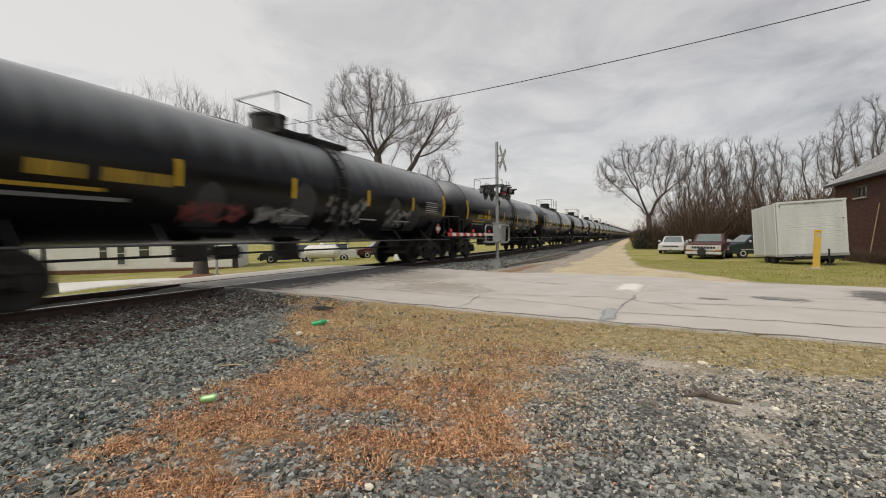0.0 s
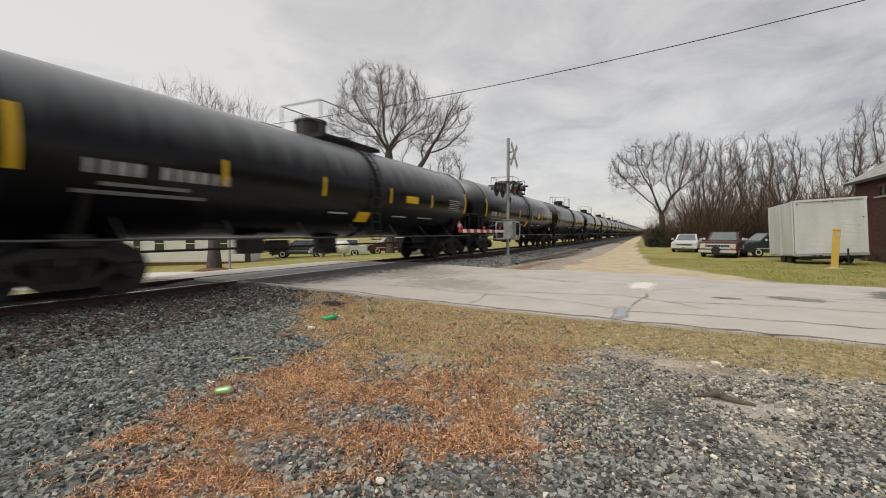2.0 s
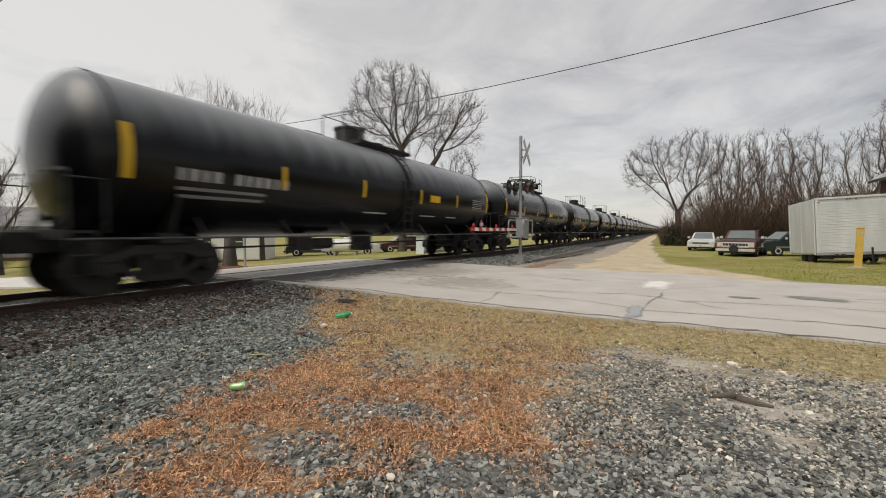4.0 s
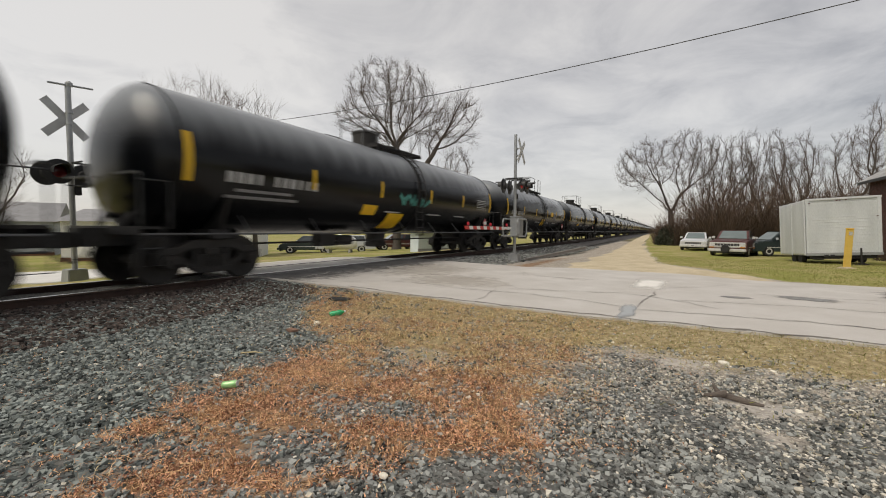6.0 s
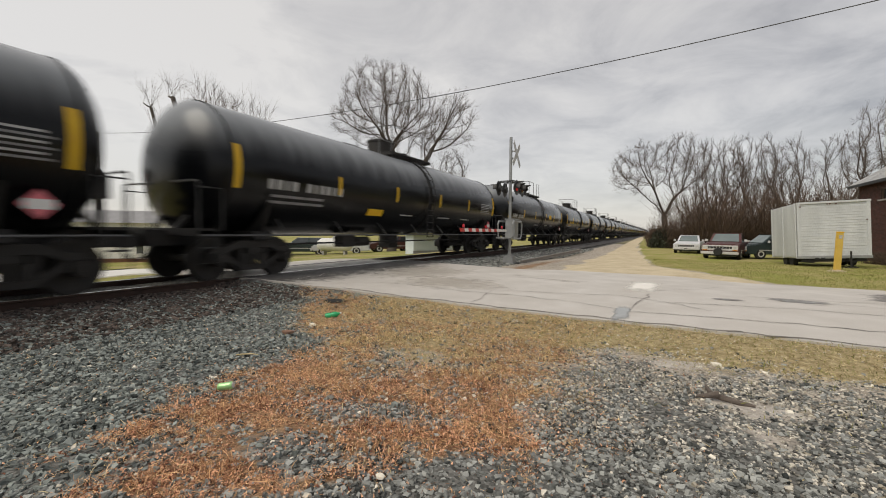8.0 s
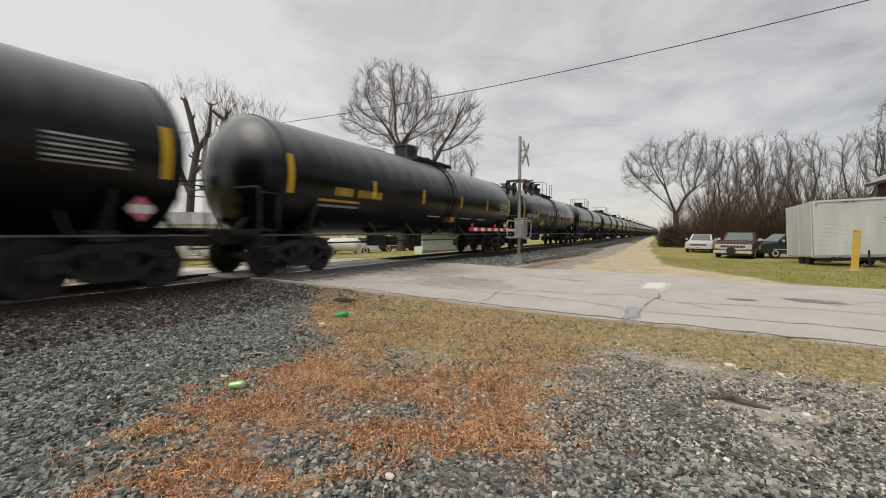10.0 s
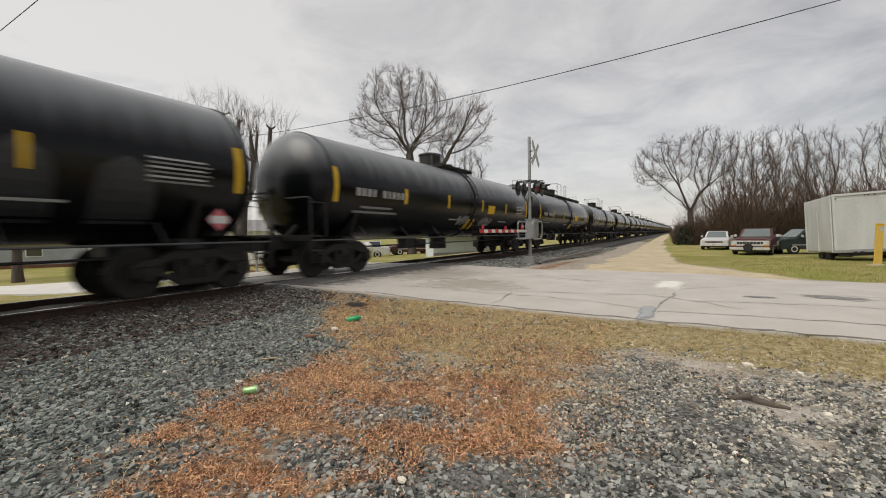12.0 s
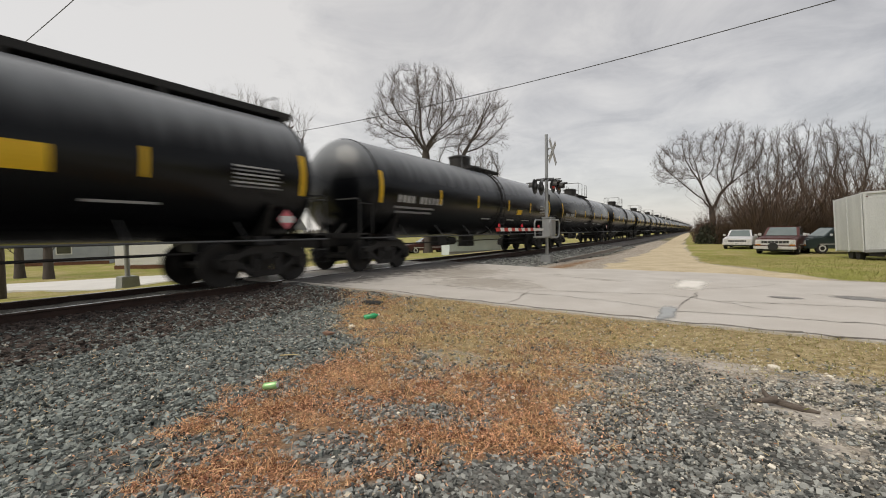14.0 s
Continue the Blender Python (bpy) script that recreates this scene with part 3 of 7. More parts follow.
    # ladder beside the platform
    for sx in (-1, 1):
        lad = Shape()
        for yy in (0.52, 0.98):
            pts = [(sx * 1.47, yy, 0.9)]
            for k in range(10):
                a = math.radians(-22 + 10 * k)
                pts.append((sx * (TANK_R + 0.07) * math.cos(a), yy, TANK_Z + (TANK_R + 0.07) * math.sin(a)))
            lad.tube(pts, 0.022, 6)
        ladder = part("ladder", lad, IRON, car)
        for k in range(12):
            x, z = (1.47, 0.9 + 0.28 * k) if k < 4 else ((TANK_R + 0.07) * math.cos(math.radians(-20 + 11 * (k - 4))), TANK_Z + (TANK_R + 0.07) * math.sin(math.radians(-20 + 11 * (k - 4))))
            part("rung", Shape().tube([(sx * x, 0.52, z), (sx * x, 0.98, z)], 0.016, 5), IRON, ladder)
    # top platform, valve housing and railing
    top = TANK_Z + TANK_R
    for k in range(9):
        part("platform_slat", Shape().box((-0.72 + 0.18 * k, 0.45, top + 0.02), (0.10, 2.9, 0.05)), IRON, car)
    for y in (-0.95, 0.45, 1.85):
        part("platform_bearer", Shape().box((0, y, top - 0.04), (1.65, 0.07, 0.09)), IRON, car)
    house = Shape().lathe([(0.46, top - 0.1), (0.46, top + 0.42), (0.50, top + 0.44), (0.50, top + 0.5), (0.30, top + 0.56), (0.05, top + 0.58)], 20, pose(0, -0.55, 0))
    part("valve_housing", house, IRON, car, "black round valve housing", smooth=40)
    part("manway", Shape().lathe([(0.28, top), (0.28, top + 0.16), (0.33, top + 0.17), (0.33, top + 0.24), (0.05, top + 0.27)], 18, pose(0, 0.75, 0)), IRON, car, smooth=40)
    for sx in (-1, 1):
        rail = Shape().tube([(sx * 0.78, 1.85, top), (sx * 0.78, 1.85, top + 0.95), (sx * 0.78, 1.2, top + 0.95), (sx * 0.78, 1.2, top)], 0.02, 6)
        part("platform_railing", rail, ROD, car)
        rail = Shape().tube([(sx * 0.78, -1.7, top - 0.25), (sx * 0.78, -1.7, top + 0.32), (sx * 0.78, -0.9, top + 0.32)], 0.02, 6)
        part("platform_railing", rail, ROD, car)
        rail = Shape().tube([(sx * 0.78, -0.95, top), (sx * 0.78, -0.95, top + 0.95), (sx * 0.78, 0.25, top + 0.95), (sx * 0.78, 0.25, top)], 0.02, 6)
        rail.tube([(sx * 0.78, -0.95, top + 0.95), (0, -0.95, top + 0.95)], 0.02, 6)
        part("platform_railing", rail, ROD, car)
    for d in (-1, 1):
        build_truck(car, d * 6.98)
    return car


def curved(y, width, z0, z1, side, lift=0.008, shape=None):
    """A sheet that lies on the tank's round side, from height z0 to z1; shape narrows it towards the top."""
    s, n = Shape(), 7
    for k in range(n):
        z = z0 + (z1 - z0) * k / (n - 1)
        w = width * (shape(k / (n - 1)) if shape else 1)
        a = math.asin(max(-1, min(1, (z - TANK_Z) / TANK_R)))
        for r in (TANK_R - 0.004, TANK_R + lift):
            for yy in (y - w, y + w):
                s.v.append((side * r * math.cos(a), yy, TANK_Z + r * math.sin(a)))
    for k in range(n - 1):
        a, b = k * 4, k * 4 + 4
        s.f += [(a + 2, a + 3, b + 3, b + 2), (a + 2, b + 2, b, a), (a + 3, a + 1, b + 1, b + 3)]
    s.f += [(0, 1, 3, 2), (4 * n - 4, 4 * n - 2, 4 * n - 1, 4 * n - 3)]
    return s


def build_truck(car, y0):
    truck = part("truck", Shape().box((0, y0, 0.60), (1.9, 0.36, 0.28)), IRON, car, "cast steel two-axle truck", bevel=0.03)
    for sx in (-1, 1):
        m = Matrix(((0, 0, sx, sx * 0.95), (1, 0, 0, y0), (0, 1, 0, 0), (0, 0, 0, 1)))
        cast = Shape()
        # top chord, pedestals and the sagging lower chord, with open windows between
        cast.extrude([(-1.10, 0.60), (-1.00, 0.70), (-0.74, 0.71), (-0.40, 0.86), (0.40, 0.86), (0.74, 0.71), (1.00, 0.70), (1.10, 0.60), (0.72, 0.58), (0.42, 0.70), (-0.42, 0.70), (-0.72, 0.58)], 0.15, m)
        for d in (-1, 1):
            for a, b in (((1.04, 0.40), (1.12, 0.62)), ((0.66, 0.40), (0.74, 0.60))):
                cast.extrude([(d * a[0], a[1]), (d * b[0], a[1]), (d * b[0], b[1]), (d * a[0], b[1])][::d], 0.14, m)
            cast.extrude([(d * 0.70, 0.44), (d * 0.70, 0.58), (d * 0.36, 0.34), (d * 0.36, 0.20)][::-d], 0.13, m)
            cast.extrude([(d * 0.28, 0.30), (d * 0.38, 0.30), (d * 0.38, 0.72), (d * 0.28, 0.72)][::d], 0.13, m)
        cast.extrude([(-0.37, 0.20), (0.37, 0.20), (0.37, 0.31), (-0.37, 0.31)], 0.16, m)
        part("side_frame", cast, IRON, truck)
        part("bolster_end", Shape().box((sx * 1.03, y0, 0.63), (0.20, 0.42, 0.15)), IRON, truck, bevel=0.03)
        for k in (-0.2, 0.0, 0.2):
            part("spring", Shape().tube([(sx * 1.06, y0 + k, 0.30), (sx * 1.06, y0 + k, 0.56)], 0.075, 10), WHEEL, truck)
        for d in (-0.89, 0.89):
            part("bearing_cap", Shape().tube([(sx * 1.0, y0 + d, 0.457), (sx * 1.17, y0 + d, 0.457)], [0.16, 0.13], 14).tube([(sx * 1.17, y0 + d, 0.457), (sx * 1.20, y0 + d, 0.457)], 0.06, 10), WHEEL, truck)
    prof = [(0.10, -0.07), (0.30, -0.02), (0.38, -0.05), (0.457, -0.05), (0.455, 0.05), (0.487, 0.06), (0.487, 0.085), (0.38, 0.08), (0.28, 0.03), (0.12, 0.09)]
    for d in (-0.89, 0.89):
        pair = Shape().tube([(-0.95, 0, 0), (0.95, 0, 0)], 0.085, 12)
        for sx in (-1, 1):
            pair.lathe(prof, 24, Matrix.Translation((sx * 0.76, 0, 0)) @ pose(0, 0, 0, 0, -sx * 90, 0))
        part("wheelset", pair, WHEEL, truck, smooth=40, m=pose(0, y0 + d, 0.457))


def scrawl(y, z, length, height, seed, stroke=0.05):
    """Sprayed loops on the tank's side."""
    rng = random.Random(seed)
    s, p = Shape(), []
    for k in range(26):
        u = y + length * k / 25 + rng.uniform(-0.12, 0.12)
        h = z + height * (0.5 + 0.5 * math.sin(k * 2.1 + rng.uniform(-0.6, 0.6)))
        a = math.asin(max(-1, min(1, (h - TANK_Z) / TANK_R)))
        p.append(((TANK_R + 0.001) * math.cos(a), u, TANK_Z + (TANK_R + 0.001) * math.sin(a)))
    s.tube(p, stroke, 6)
    s.v = [((TANK_R + 0.004 + 0.15 * (math.hypot(x, zz - TANK_Z) - TANK_R)) * x / math.hypot(x, zz - TANK_Z), yy, TANK_Z + (TANK_R + 0.004 + 0.15 * (math.hypot(x, zz - TANK_Z) - TANK_R)) * (zz - TANK_Z) / math.hypot(x, zz - TANK_Z)) for x, yy, zz in s.v]
    return s


def lobe(y, half, z0, z1):
    """A rubbed grey patch, rounded at the top."""
    return curved(y, half, z0, z1, 1, 0.004, lambda u: math.sqrt(1 - 0.985 * u ** 5))


def placard(y, z):
    m = Matrix(((0, 0, 1, 1.36), (0.7071, -0.7071, 0, y), (0.7071, 0.7071, 0, z), (0, 0, 0, 1)))
    return Shape().extrude([(-0.16, -0.16), (0.16, -0.16), (0.16, 0.16), (-0.16, 0.16)], 0.012, m)


def build_train():
    base = build_tank_car()
    cars = {}
    for n in range(-3, 31):
        y = FIRST_Y + CAR_PITCH * n
        if n == -3:
            cars[n] = base
            base.matrix_basis = pose(TRACK_X, y, 0)
        else:
            cars[n] = copy_thing(base, pose(TRACK_X, y, 0))
        tagged(cars[n], "black railway tank car with yellow reflective stripes", "tank car", "tank cars of the train")
    for n, car in cars.items():
        dress_car(n, car)
    return cars


# what sets each car apart: extra yellow panels (y, half width, z0, z1)
PANELS = {-1: [(1.95, 0.26, 1.60, 1.74)], 0: [(0.4, 0.34, 1.45, 1.75), (2.95, 0.42, 2.18, 2.43)], 1: [(0.5, 0.32, 1.55, 1.98), (3.4, 0.32, 2.2, 2.48)],
          2: [(2.6, 0.36, 2.2, 2.45)], 3: [(1.98, 0.42, 2.18, 2.46)], 4: [(-0.45, 0.46, 1.14, 1.64), (-2.0, 0.34, 1.55, 1.85)],
          5: [(3.0, 0.36, 2.2, 2.5), (0.75, 0.36, 1.48, 1.92)], 6: [(-2.6, 0.4, 1.6, 1.8)], 7: [(3.0, 0.36, 2.2, 2.5)], 8: [(1.0, 0.4, 1.5, 1.7)],
          9: [(-2.86, 0.40, 1.60, 1.82)], 10: [(2.6, 0.37, 2.02, 2.40), (0.72, 0.36, 1.32, 1.73)], 11: [(2.7, 0.56, 2.05, 2.44), (1.2, 0.36, 1.4, 1.75)], 12: [(3.0, 0.3, 1.95, 2.2)]}
# yellow stencilled marks in place of white ones
YELLOW_MARKS = (-2, -1, 8)


def dress_car(n, car):
    rng = random.Random(100 + n)
    for y in (-4.48, -1.58, 1.58, 4.45):
        part("side_stripe", curved(y + (0.48 if n == -2 else 0.0), 0.045 if n != 10 else 0.06, 2.10, 2.60, 1), YELLOW, car, "yellow reflective stripe")
    for y, w, z0, z1 in PANELS.get(n, []):
        part("yellow_panel", curved(y, w, z0, z1, 1, 0.006), YELLOW, car, "yellow panel")
    if n > 13:
        return
    marks = YELLOW_INK if n in YELLOW_MARKS else WHITE_INK
    z = 2.22 if n in (10, 11) else 2.06
    y = -6.2 if n in YELLOW_MARKS else -6.9
    for k in range(11):
        if k != 4:
            part("reporting_mark", curved(y + 0.1, rng.uniform(0.04, 0.08), z, z + 0.22, 1, 0.005), marks, car)
        y += 0.19 if n in YELLOW_MARKS else 0.235
    for row in (1.88, 1.74):
        part("capacity_line", curved(-5.9, rng.uniform(0.7, 1.1), row, row + 0.06, 1, 0.005), YELLOW_INK if n in YELLOW_MARKS and row > 1.8 else GREY_INK, car)
    for k in range(6):
        part("data_line", curved(6.55 + {5: 0.35, 8: 0.3}.get(n, 0.0) - 0.05 * (k % 2), 0.55 - 0.05 * (k % 2), 2.08 + 0.08 * k, 2.115 + 0.08 * k, 1, 0.005), WHITE_INK if k % 2 else GREY_INK, car)
    for y in (2.2, 4.3, -0.7):
        part("stencil_line", curved(y + rng.uniform(-0.2, 0.2), rng.uniform(0.35, 0.6), 1.66, 1.70, 1, 0.005), WHITE_INK, car)
    part("placard", placard(7.30, 1.45), PLACARD, car, "red and white diamond placard")
    part("placard_band", Shape().box((1.376, 7.30, 1.45), (0.008, 0.34, 0.15)), WHITE, car)
    patches = {9: [-6.0 + 1.3 * k for k in range(10)], -1: [3.5, 5.6], -2: [-3.3, -0.7, 3.7, 5.2]}
    for y in patches.get(n, ()):
        part("rubbed_patch", lobe(y, rng.uniform(0.30, 0.48), 1.35, rng.uniform(2.25, 2.55)), GREY_LOBE, car, "rubbed grey paint patch")
    spray = {-2: [(-3.9, 1.5, 1.45, 0.4, RED_INK), (-2.1, 1.35, 1.45, 0.4, GREY_INK), (0.3, 1.7, 1.5, 0.8, GREY_INK), (3.2, 1.6, 1.5, 0.6, GREY_INK)],
             1: [(-6.6, 3.4, 1.45, 0.5, GREY_INK)], 4: [(-0.5, 1.9, 1.95, 0.36, GREEN_INK)], 5: [(3.6, 0.95, 1.95, 0.4, GREY_INK)],
             10: [(-0.5, 0.9, 1.5, 0.35, GREY_INK), (1.7, 1.15, 1.45, 0.4, GREY_INK)]}
    for k, (y, length, z, height, ink) in enumerate(spray.get(n, ())):
        part("graffiti", scrawl(y, z, length, height, n * 10 + k, 0.075), ink, car, "teal spray paint" if ink == GREEN_INK else "dull red spray paint" if ink == RED_INK else "pale grey spray paint")
    if n == 5:
        box = Shape().box((0.78, 8.22, 1.82), (0.42, 0.30, 0.42)).box((0.78, 8.30, 1.36), (0.10, 0.10, 0.52))
        part("hand_brake_housing", box, IRON, car, "black hand brake housing on the end", bevel=0.02)
    if n == 11:
        top = TANK_Z + TANK_R
        board = Shape().box((0, 0, top + 0.085), (1.0, 16.4, 0.15))
        part("running_board", board, IRON, car, "black walkway along the top", bevel=0.01)
        for y in (-7.9, -5.2, 3.0, 5.2, 7.9):
            part("walkway_bracket", Shape().box((0, y, top - 0.04), (1.1, 0.10, 0.2)), IRON, car)
        for y in (-7.9, 7.9):
            part("walkway_rail", Shape().tube([(0.3, y, top + 0.1), (0.3, y, top + 0.55), (-0.3, y, top + 0.55), (-0.3, y, top + 0.1)], 0.02, 6), ROD, car)


def motions():
    """The train runs along -y at an even speed, and the wheels of the cars that come near roll."""
    frames = [k / FPS for k in range(14 * FPS + 1)]
    turn = SPEED / 0.457
    for n, car in cars.items():
        y = FIRST_Y + CAR_PITCH * n
        walk(car, [(0.0, pose(TRACK_X, y, 0)), (14.0, pose(TRACK_X, y - SPEED * 14.0, 0))])
        if n > 13:
            continue
        for ob in car.children_recursive:
            if ob.name.startswith("wheelset"):
                at = Matrix.Translation(ob.matrix_basis.translation)
                walk(ob, [(t, at @ Matrix.Rotation(turn * t, 4, "X")) for t in frames])


cars = build_train()


# ---- crossing signals ----


def stripes_arm(length, n):
    """Red and white pieces of a gate arm, along -y."""
    out = []
    for k in range(n):
        y0 = -length * k / n
        slant = 0.05
        m = Matrix(((0, 0, 1, -0.015), (1, 0, 0, y0), (0, 1, 0, 0), (0, 0, 0, 1)))
        out.append((Shape().extrude([(0, -0.055), (-length / n, -0.055), (-length / n - slant, 0.055), (-slant, 0.055)], 0.03, m), k % 2))
    return out


def build_lamp_head(parent, x, y, z, face, lit):
    """A round black target with a hooded lens, that looks along face * x."""
    turn = Matrix.Translation((x, y, z)) @ pose(0, 0, 0, 0, 90 * face, 0)
    head = part("lamp_target", Shape().lathe([(0.02, -0.10), (0.12, -0.09), (0.14, -0.01), (0.29, 0.0), (0.30, 0.015), (0.16, 0.02)], 28, turn), BLACK, parent, "round black signal target", smooth=35)
    part("lens", Shape().lathe([(0.15, 0.02), (0.12, 0.045), (0.02, 0.06)], 24, turn), RED_GLASS if lit else DARK_LENS, head, "red lens", smooth=40)
    hood, n = Shape(), 13
    for k in range(n):
        a = math.radians(-15 + 210 * k / (n - 1))
        long = 0.34 if 3 < k < 9 else 0.20
        for r, h in ((0.165, 0.0), (0.165, long), (0.175, long), (0.175, 0.0)):
            up, side = r * math.sin(a), r * math.cos(a)
            hood.v.append((x + face * h, y + side, z + up))
    for k in range(n - 1):
        for j in range(4):
            hood.f.append((k * 4 + j, k * 4 + (j + 1) % 4, k * 4 + 4 + (j + 1) % 4, k * 4 + 4 + j))
    hood.f += [(0, 1, 2, 3), (4 * n - 4, 4 * n - 1, 4 * n - 2, 4 * n - 3)]
    part("hood", hood, BLACK, head)
    return head


def build_signal(x, y, z, face, height, lamp_z, buck_z, gate, top_arm):
    sig = thing("crossing_signal", "grey steel crossing signal with crossbuck and red lamps" + (" and lowered gate" if gate else ""), "crossing signal", pose(x, y, z))
    part("base", Shape().box((0, 0, 0.14), (0.44, 0.44, 0.34), taper=(0.9, 0.9)), GALV, sig, "grey metal footing", bevel=0.02)
    part("mast", Shape().tube([(0, 0, 0.25), (-0.015, -0.02, height)], 0.062, 16), GALV, sig, "galvanised steel mast", smooth=40)
    buck = face * 0.22
    for k, a in enumerate((45, -45)):
        m = Matrix.Translation((buck + face * 0.02 * k, 0, buck_z)) @ pose(0, 0, 0, a, 0, 0)
        part("crossbuck_blade", Shape().box((0, 0, 0), (0.012, 1.22, 0.2), m.to_3x3().to_4x4()), mat("worn_white_sheet", (0.38, 0.38, 0.38), (0.6, 0.6, 0.59), 5, 0.5, fine=50), sig, "worn white crossbuck board").location = (buck + face * 0.02 * k, 0, buck_z)
    for dz in (-0.14, 0.14):
        part("clamp", Shape().box((buck / 2, 0, buck_z + dz), (abs(buck), 0.05, 0.05)).lathe([(0.08, buck_z + dz - 0.03), (0.08, buck_z + dz + 0.03)], 14), GALV, sig)
    part("lamp_arm", Shape().tube([(0, -0.42, lamp_z + 0.28), (0, 0.42, lamp_z + 0.28)], 0.024, 8).tube([(-0.55, 0, lamp_z + 0.28), (0.55, 0, lamp_z + 0.28)], 0.024, 8), BLACK, sig)
    for d in (-1, 1):
        for k, yy in enumerate((-0.38, 0.38)):
            post = Shape().tube([(d * 0.30, yy, lamp_z + 0.28), (d * 0.30, yy, lamp_z)], 0.02, 6).tube([(0, yy, lamp_z + 0.28), (d * 0.30, yy, lamp_z + 0.28)], 0.02, 6)
            part("lamp_bracket", post, BLACK, sig)
            build_lamp_head(sig, d * 0.36, yy, lamp_z, d, k == (0 if gate else 1) and (d == face or not gate))
    part("junction_box", Shape().box((0.0, 0.10, lamp_z - 0.42), (0.16, 0.14, 0.22)), BLACK, sig, bevel=0.015)
    if top_arm:
        part("top_arm", Shape().tube([(0, -0.42, height - 0.06), (0, 0.5, height + 0.02)], 0.025, 8), GALV, sig)
        part("mast_cap", Shape().lathe([(0.07, height - 0.05), (0.08, height + 0.03), (0.03, height + 0.08)], 14), GALV, sig)
    if gate:
        box = part("gate_mechanism", Shape().box((0.02, 0.16, 1.42), (0.40, 0.50, 0.74)), GALV, sig, "grey gate machine box", bevel=0.03)
        part("machine_lid", Shape().box((0.02, 0.16, 1.81), (0.44, 0.54, 0.05)), GALV, box, bevel=0.012)
        part("machine_door", Shape().box((0.232, 0.16, 1.42), (0.02, 0.40, 0.60)), GALV, box, bevel=0.008)
        for sx in (-1, 1):
            loop = [(sx * 0.30, -0.55, 1.12), (sx * 0.30, -0.62, 1.6), (sx * 0.30, -0.5, 1.72), (sx * 0.30, 0.55, 1.72), (sx * 0.30, 0.66, 1.6), (sx * 0.30, 0.62, 1.15), (sx * 0.30, 0.45, 1.02), (sx * 0.30, -0.45, 1.02), (sx * 0.30, -0.55, 1.12)]
            part("counterweight_arm", Shape().tube(loop, 0.032, 8), GALV, sig, "light grey steel arm")
        part("arm_shelf", Shape().box((0, -0.35, 1.05), (0.62, 0.9, 0.05)), GALV, sig, bevel=0.01)
        arm = part("gate_arm", Shape().box((0, -0.95, 1.34), (0.05, 0.9, 0.09)), WHITE, sig, "red and white striped gate arm", bevel=0.008)
        for shape, red in stripes_arm(4.1, 14):
            part("arm_stripe", shape, RED if red else WHITE, arm, m=pose(0, -0.7, 1.34))
        for yy in (-1.0, -2.7, -4.6):
            lamp = part("gate_lamp", Shape().lathe([(0.035, -0.02), (0.04, 0.07), (0.02, 0.10)], 12, pose(0, yy, 1.42)), RED_GLASS, arm, "small red gate lamp", smooth=40)
            part("lamp_foot", Shape().box((0, yy, 1.40), (0.06, 0.08, 0.04)), BLACK, lamp)
    return sig


build_signal(-5.38, 16.43, land_z(-5.38, 16.43), 1, 5.12, 3.05, 4.42, True, False)
build_signal(-13.3, 5.0, land_z(-13.3, 5.0), -1, 4.95, 2.72, 4.12, False, True)


def build_relay_pole():
    pole = thing("utility_pole", "weathered wooden utility pole beside the crossing road", "utility pole", pose(-16.4, 3.15, land_z(-16.4, 3.15) - 0.3))
    part("shaft", Shape().tube([(0, 0, 0), (0.03, 0, 4), (0.05, 0, 9.6)], [0.15, 0.13, 0.10], 14), BARK, pole, smooth=40)
    part("cross_arm", Shape().box((0.05, 0, 9.1), (0.10, 2.2, 0.12)), BARK, pole, bevel=0.01)
    return pole


build_relay_pole()


CABLE = mat("weathered_cable", (0.03, 0.03, 0.03), (0.08, 0.08, 0.08), 3, 0.6)


def build_wires():
    pts = [(x, 14.5, 0.00248 * x * x + 0.0616 * x + 6.713) for x in range(-34, 31, 2)]
    single("overhead_wire", Shape().tube(pts, 0.013, 6), CABLE, "black overhead power cable across the road", "cable")
    for x, h in ((-34.0, 9.0), (30.0, 11.4)):
        z = land_z(x, 14.5) - 0.4
        pole = thing("utility_pole", "weathered wooden utility pole holding a cable", "utility pole", pose(x, 14.62, z))
        part("shaft", Shape().tube([(0, 0, 0), (0, 0, h)], [0.16, 0.11], 12), BARK, pole, smooth=40)
    a, b = Vector((-16.35, 3.6, 6.15)), Vector((-13.3, 4.05, 7.0))
    far = a + (b - a) * 6.0
    single("service_wire", Shape().tube([a + (far - a) * k / 8 - Vector((0, 0, 0.25 * math.sin(math.pi * k / 8))) for k in range(9)], 0.010, 6), CABLE, "black service cable from the wooden pole", "cable")


build_wires()


def build_spare_rail():
    z = land_z(-5.3, 20)
    m = Matrix(((0.05, 0, 0, -5.05), (0, 0, 1, 17.0), (0, 1, 0, -0.04), (0, 0, 0, 1)))
    web = [(-1.4, -0.02), (1.4, -0.02), (1.4, 0.02), (0.3, 0.03), (0.3, 0.10), (0.8, 0.11), (0.8, 0.145), (-0.8, 0.145), (-0.8, 0.11), (-0.3, 0.10), (-0.3, 0.03), (-1.4, 0.02)]
    return single("spare_rail", Shape().extrude(web, 15.0, Matrix.Translation((0, 0, z + 0.06)) @ m), mat("old_bleached_steel", (0.16, 0.14, 0.12), (0.38, 0.35, 0.32), 4, 0.6, 0.3, 0.002), "spare steel rail lying beside the track", "rail")


build_spare_rail()

